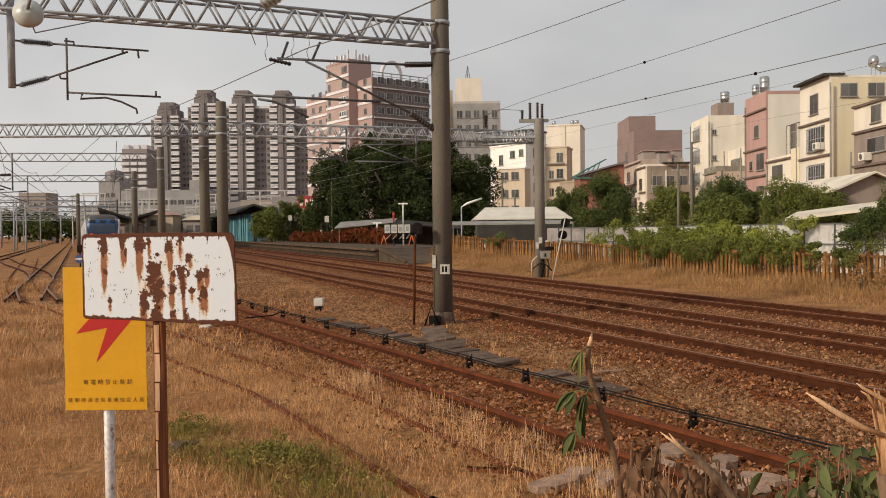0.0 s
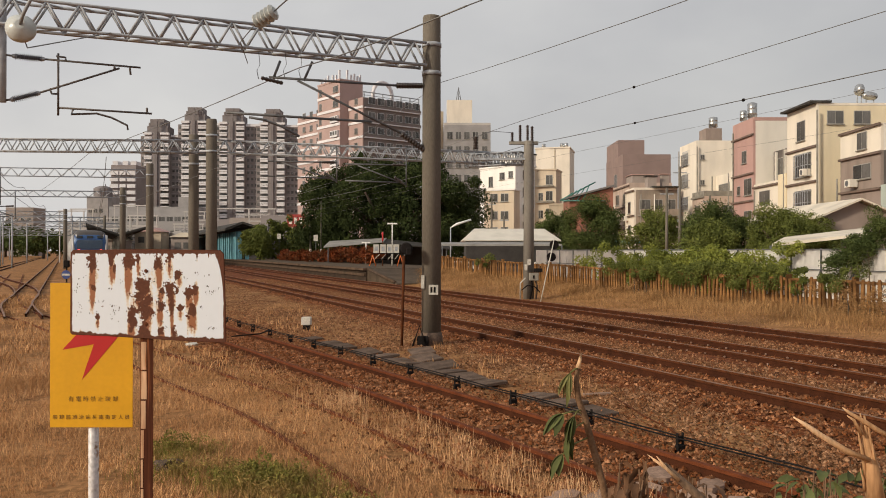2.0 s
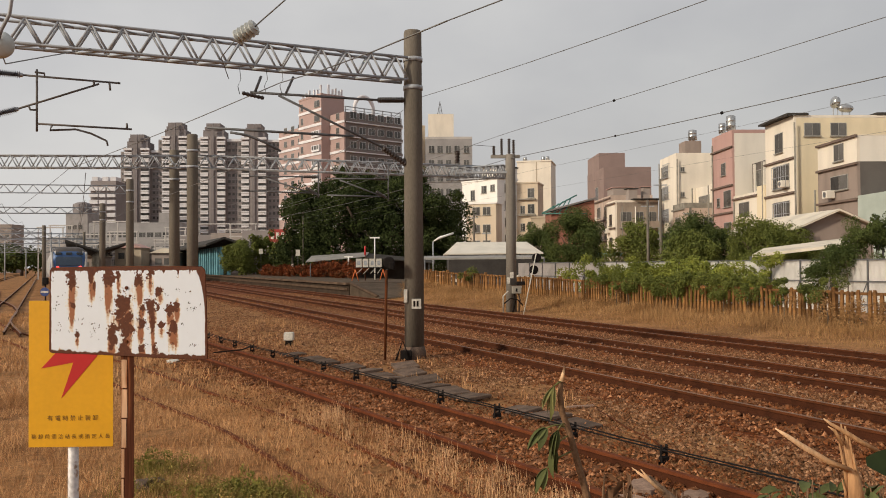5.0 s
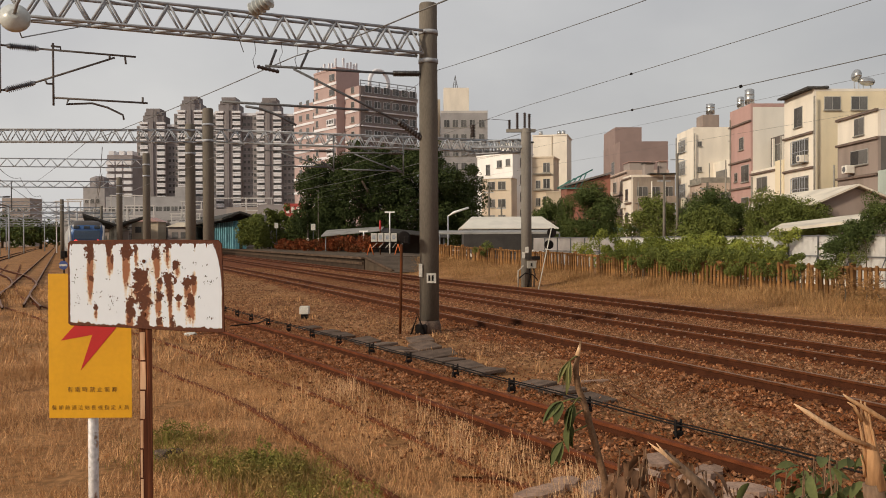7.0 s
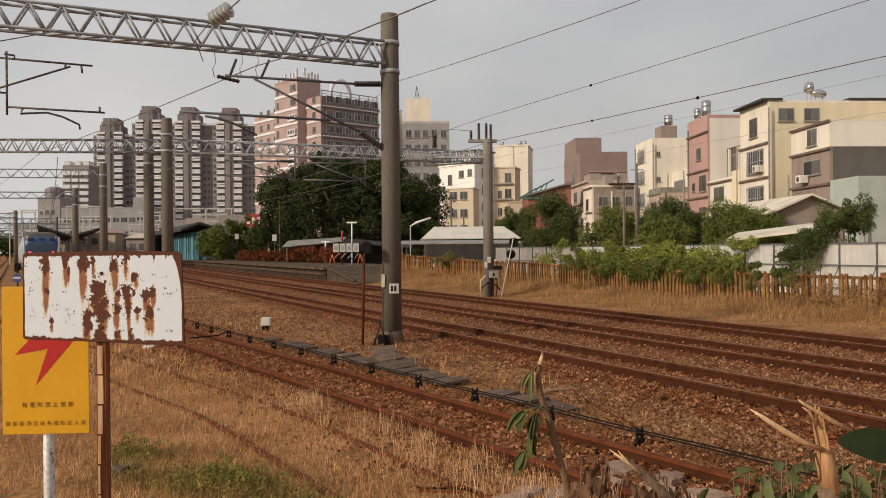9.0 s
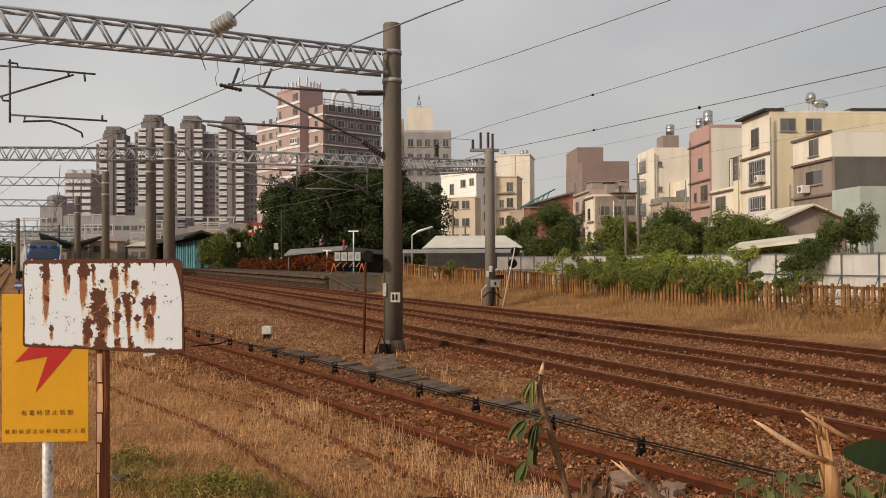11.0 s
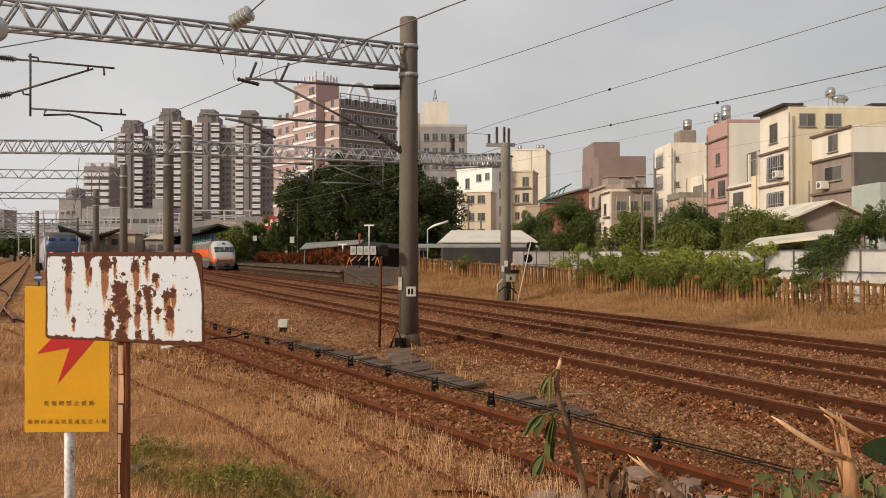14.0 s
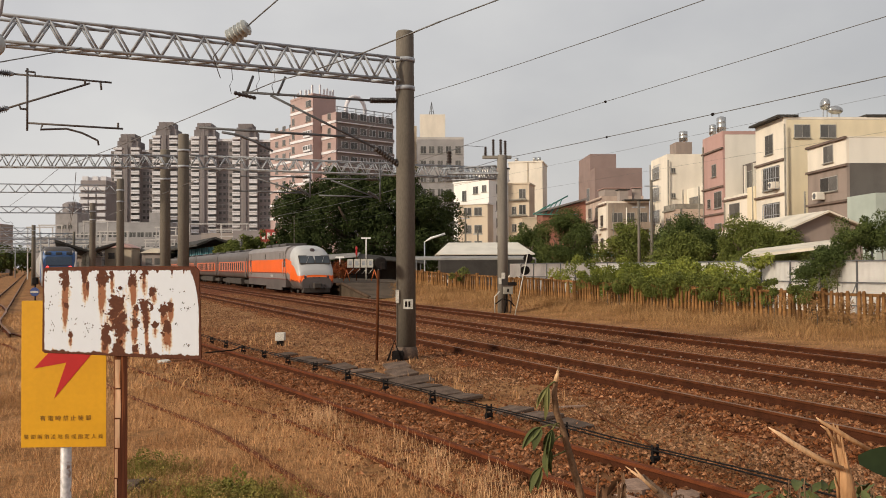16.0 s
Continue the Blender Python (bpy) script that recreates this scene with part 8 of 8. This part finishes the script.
for pts_, rr in (([(0.5227, -0.2528), (0.4952, -0.2423), (0.4608, -0.2215), (0.4450, -0.2105), (0.4298, -0.2007)], [0.0045, 0.006, 0.0055, 0.0045, 0.001]),
                 ([(0.4896, -0.1893), (0.497, -0.195), (0.5157, -0.206), (0.53, -0.215), (0.56, -0.232)], [0.001, 0.003, 0.005, 0.005, 0.004]), ([(0.513, -0.222), (0.503, -0.204), (0.495, -0.199)], [0.004, 0.003, 0.001])):
    part("splinter", tube(B(), [at_eye(x_, z_, D_ - 0.02) for x_, z_ in pts_], rr, 7), M_SPLINT, t_)
big = leaf_mesh("leaf", 0.2, 0.045, 0.15, material("dark_glossy_leaf", (0.022, 0.032, 0.011), 0.6, scale=8, stain=0.3, vary=0.1, bump=0))
put_leaf(big, t_, at_eye(0.542, -0.243, 1.38), -8, 6, 55, 0.7)

t_ = thing("pale_stick", pose(0, 0, 0), "pale peeled stick with a split tip", "branch")
part("stem", tube(B(), [at_eye(0.272, -0.258, 2.3), at_eye(0.29, -0.275, 2.3), at_eye(0.318, -0.3, 2.3), at_eye(0.35, -0.34, 2.3), at_eye(0.42, -0.5, 2.3), at_eye(0.5, -1.0, 2.3)], [0.008, 0.011, 0.013, 0.014, 0.016, 0.018], 9), M_GREYBARK, t_)
for (x1, z1) in ((0.252, -0.246), (0.258, -0.252), (0.263, -0.248)):
    part("splinter", tube(B(), [at_eye(0.29, -0.277, 2.29), at_eye(0.274, -0.262, 2.29), at_eye(x1, z1, 2.28)], [0.006, 0.005, 0.001], 6), M_SPLINT, t_)

t_ = thing("brush_pile", pose(0, 0, 0), "pile of cut twigs with withered brown leaves", "brush")
for i in range(30):
    x_ = r8.uniform(0.205, 0.36)
    top_ = -0.246 - 0.035 * abs(x_ - 0.235) / 0.1 - r8.uniform(0, 0.04)
    d_ = r8.uniform(2.2, 2.8)
    a = at_eye(x_, top_, d_)
    foot = Vector((a.x + r8.uniform(-0.15, 0.2), a.y + r8.uniform(-0.1, 0.25), -0.2))
    part("twig", tube(B(), [a, a.lerp(foot, 0.3) + Vector((r8.uniform(-0.06, 0.06), 0, 0)), foot], [0.002, 0.005, 0.008], 5), M_TWIG, t_)
    for k in range(5):
        put_leaf(LEAF_D, t_, a.lerp(foot, 0.0 + 0.02 * k) + Vector((r8.uniform(-0.02, 0.02), r8.uniform(-0.02, 0.02), 0)), r8.uniform(0, 360), r8.uniform(10, 85), r8.uniform(-60, 60), r8.uniform(0.25, 0.7))
t_ = thing("green_brush", pose(0, 0, 0), "heap of cut branches with fresh green leaves", "brush")
LEAF_H = leaf_mesh("leaf", 0.10, 0.027, 0.35, M_FRESH, 0.3)
for i in range(60):
    x_ = r8.uniform(0.392, 0.62)
    top_ = -0.252 - 0.014 * abs(math.sin(x_ * 40)) - 0.05 * max(0.0, (0.42 - x_) / 0.03) - r8.uniform(0, 0.06)
    d_ = r8.uniform(1.8, 2.3)
    a = at_eye(x_, top_, d_)
    foot = Vector((a.x + r8.uniform(-0.15, 0.15), a.y + r8.uniform(-0.1, 0.2), -0.2))
    part("twig", tube(B(), [a, a.lerp(foot, 0.3) + Vector((r8.uniform(-0.06, 0.06), 0, 0)), foot], [0.0015, 0.003, 0.006], 5), M_TWIG, t_)
    for k in range(20):
        put_leaf(LEAF_H if r8.random() < 0.7 else LEAF_A, t_, a.lerp(foot, 0.016 * k) + Vector((r8.uniform(-0.06, 0.06), r8.uniform(-0.05, 0.05), r8.uniform(-0.02, 0.01))), r8.uniform(0, 360), r8.uniform(-5, 50), r8.uniform(-45, 45), r8.uniform(0.28, 0.55))

# ---- platform furniture ----
M_CONE = material("orange_plastic", (0.75, 0.17, 0.03), 0.5, vary=0.05, bump=0)
p_ = yard(23.6, 68.5, 0.82)
t_ = thing("barrier", pose(p_.x - 1.2, p_.y, p_.z, 0, 0, 5), "work barrier with white panels, orange feet and red lamp", "barrier")
for i in range(4):
    pn = part("panel", box(B(), 0.05 + i * 0.58, -0.03, 1.15, 0.55 + i * 0.58, 0.03, 1.9, 0.01), M_WHITEBOX, t_)
    part("writing_bar", box(B(), 0.17 + i * 0.58, -0.036, 1.35, 0.43 + i * 0.58, -0.031, 1.7), M_STEEL, pn)
for z in (1.08, 0.55):
    part("rail", box(B(), -0.05, -0.02, z, 2.42, 0.02, z + 0.05), M_BLACK, t_)
for i in range(4):
    part("rail", rod(B(), (0.1 + i * 0.6, 0, 0.58), (0.6 + i * 0.55, 0, 1.05), 0.025, seg=6), M_WHITEBOX, t_)
for x_ in (-0.02, 2.4):
    for dx in (-0.28, 0.28):
        part("foot", tube(B(), [(x_, 0, 0.95), (x_ + dx, 0, 0.0)], 0.04, 6), M_CONE, t_)
part("lamp_post", rod(B(), (0.85, 0.05, 0.0), (0.85, 0.05, 2.3), 0.04), M_RAIL, t_)
part("red_lamp", lathe(B(), (0.85, 0.05, 2.2), (0.85, 0.05, 3.0), [(0, 0.06), (0.2, 0.1), (0.45, 0.07), (0.55, 0.07), (0.8, 0.1), (1, 0.06)], 12), M_SIGNRED, t_)
for q_, s_, h_, w_ in ((25.0, 71.0, 3.8, 0.07), (26.3, 107.0, 9.9, 0.17), (27.0, 104.2, 8.2, 0.1), (26.0, 82.0, 2.2, 0.09)):
    p_ = yard(q_, s_, 0.82)
    t_ = thing("platform_post", pose(p_.x, p_.y, p_.z), "slim platform post with a white painted foot", "post", "platform posts")
    part("post", rod(B(), (0, 0, 1.6), (0, 0, h_), w_ * 0.8), M_POLE if h_ > 5 else M_HOARD, t_)
    part("white_foot", rod(B(), (0, 0, 0), (0, 0, 1.6), w_), M_WHITEBOX, t_)
    if h_ < 5:
        part("arm", box(B(), -0.45, -0.05, h_ - 0.05, 0.45, 0.05, h_ + 0.08), M_HOARD, t_)
for q_, s_, z_ in ((26.2, 103.8, 3.7), (26.4, 127.5, 4.3), (26.4, 135.0, 4.6)):
    p_ = yard(q_, s_, z_)
    t_ = thing("hanging_sign", pose(p_.x, p_.y, 0.82), "small white platform sign on a thin post", "sign", "platform signs")
    part("post", rod(B(), (0, 0.06, 0), (0, 0.06, z_ - 0.4), 0.03), M_DSTEEL, t_)
    part("board", box(B(), -0.28, -0.03, z_ - 1.1, 0.28, 0.03, z_ - 0.3), M_WHITEBOX, t_)
t_ = thing("street_lamp", pose(0.9, 80, 0), "street lamp with a long pale tilted head", "street lamp")
part("post", rod(B(), (0, 0, -0.3), (0, 0, 4.4), 0.06), M_STEEL, t_)
part("lamp_head", tube(B(), [(0, 0, 4.4), (0.6, 0, 4.75), (2.0, 0, 5.2)], [0.05, 0.12, 0.1], 8), M_HOARD, t_)
for x_, y_, h_ in ((19.5, 60, 6.2), (17.6, 61, 8.4), (16.9, 62, 6.9), (5.6, 92, 7.8), (6.9, 91, 6.0), (10.8, 106, 9.5)):
    t_ = thing("utility_pole", pose(x_, y_, 0), "thin grey utility pole among the houses", "utility pole", "utility poles")
    part("shaft", rod(B(), (0, 0, -0.3), (0, 0, h_), 0.13, 0.09), M_POLE, t_)
    part("cross_bar", box(B(), -0.5, -0.05, h_ - 0.5, 0.5, 0.05, h_ - 0.42), M_STEEL, t_)
# far masts of the yard
for i, (x_, y_, h_) in enumerate(((-58, 112, 7.2), (-66, 124, 7.5), (-84, 150, 7.5), (-73, 138, 8), (-91, 166, 7.4), (-66, 118, 5.0), (-104, 190, 7.4), (-112, 215, 8), (-80, 160, 8), (-61, 140, 7.6), (-57, 128, 7.6), (-125, 240, 8), (-95, 200, 7.5), (-78, 180, 7.6))):
    t_ = thing("steel_mast", pose(x_, y_, 0), "distant slim steel mast in the yard", "mast", "yard masts")
    part("shaft", rod(B(), (0, 0, -0.3), (0, 0, h_), 0.13, 0.1), M_STEEL, t_)
    part("arm", tube(B(), [(0, 0, h_ - 1.2), (-2.2, -0.6, h_ - 1.4)], 0.05, 6), M_STEEL, t_)
    part("arm", tube(B(), [(0, 0, h_ - 2.2), (-2.0, -0.6, h_ - 1.45)], 0.05, 6), M_STEEL, t_)
for i, (y_, x0, x1) in enumerate(((128, -95, -52), (155, -120, -60), (190, -150, -74), (240, -190, -95))):
    truss("gantry", (x0, y_ - 8, 0), (x1, y_, 0), 6.6, 7.3, "faint lattice gantry far down the yard", 20, fine=False, r=0.07)
    for x_ in (x0, x1):
        mast(x_, y_ - (8 if x_ == x0 else 0), 7.6, 0.2, bands=False)


for name_ in ("black_iron", "splintered_wood", "dark_glossy_leaf", "platform_concrete", "platform_wall_concrete", "edge_stone", "fence_concrete", "dead_leaf", "fresh_leaf", "pale_fresh_leaf", "twig_bark", "grey_bark", "dark_canopy_roof", "peeling_cream_paint", "rust_rim"):
    MATS[name_].node_tree.nodes["Principled BSDF"].inputs["Specular IOR Level"].default_value = 0.12


S_END, V_END, A_END = 60.6, 21.5, 0.9   # the express at the end: metres along its line, speed, slowing


def motions():
    """The express runs in along the platform line slowing a little and passes the platform end."""
    turn = math.degrees(math.atan2(-CT, ST) - LINE_A[1])
    rows = []
    for k in range(33):
        t = k * 0.5
        left = 16.0 - t
        s = S_END + V_END * left + A_END * left ** 2 if left < 4 else S_END + 4 * V_END + 16 * A_END + (V_END + 8 * A_END) * (left - 4)
        p = yard(LINE_A[0] + LINE_A[1] * s, s)
        rows.append((t, pose(p.x, p.y, 0.0, 0, 0, turn)))
    walk(EXPRESS, rows)


motions()
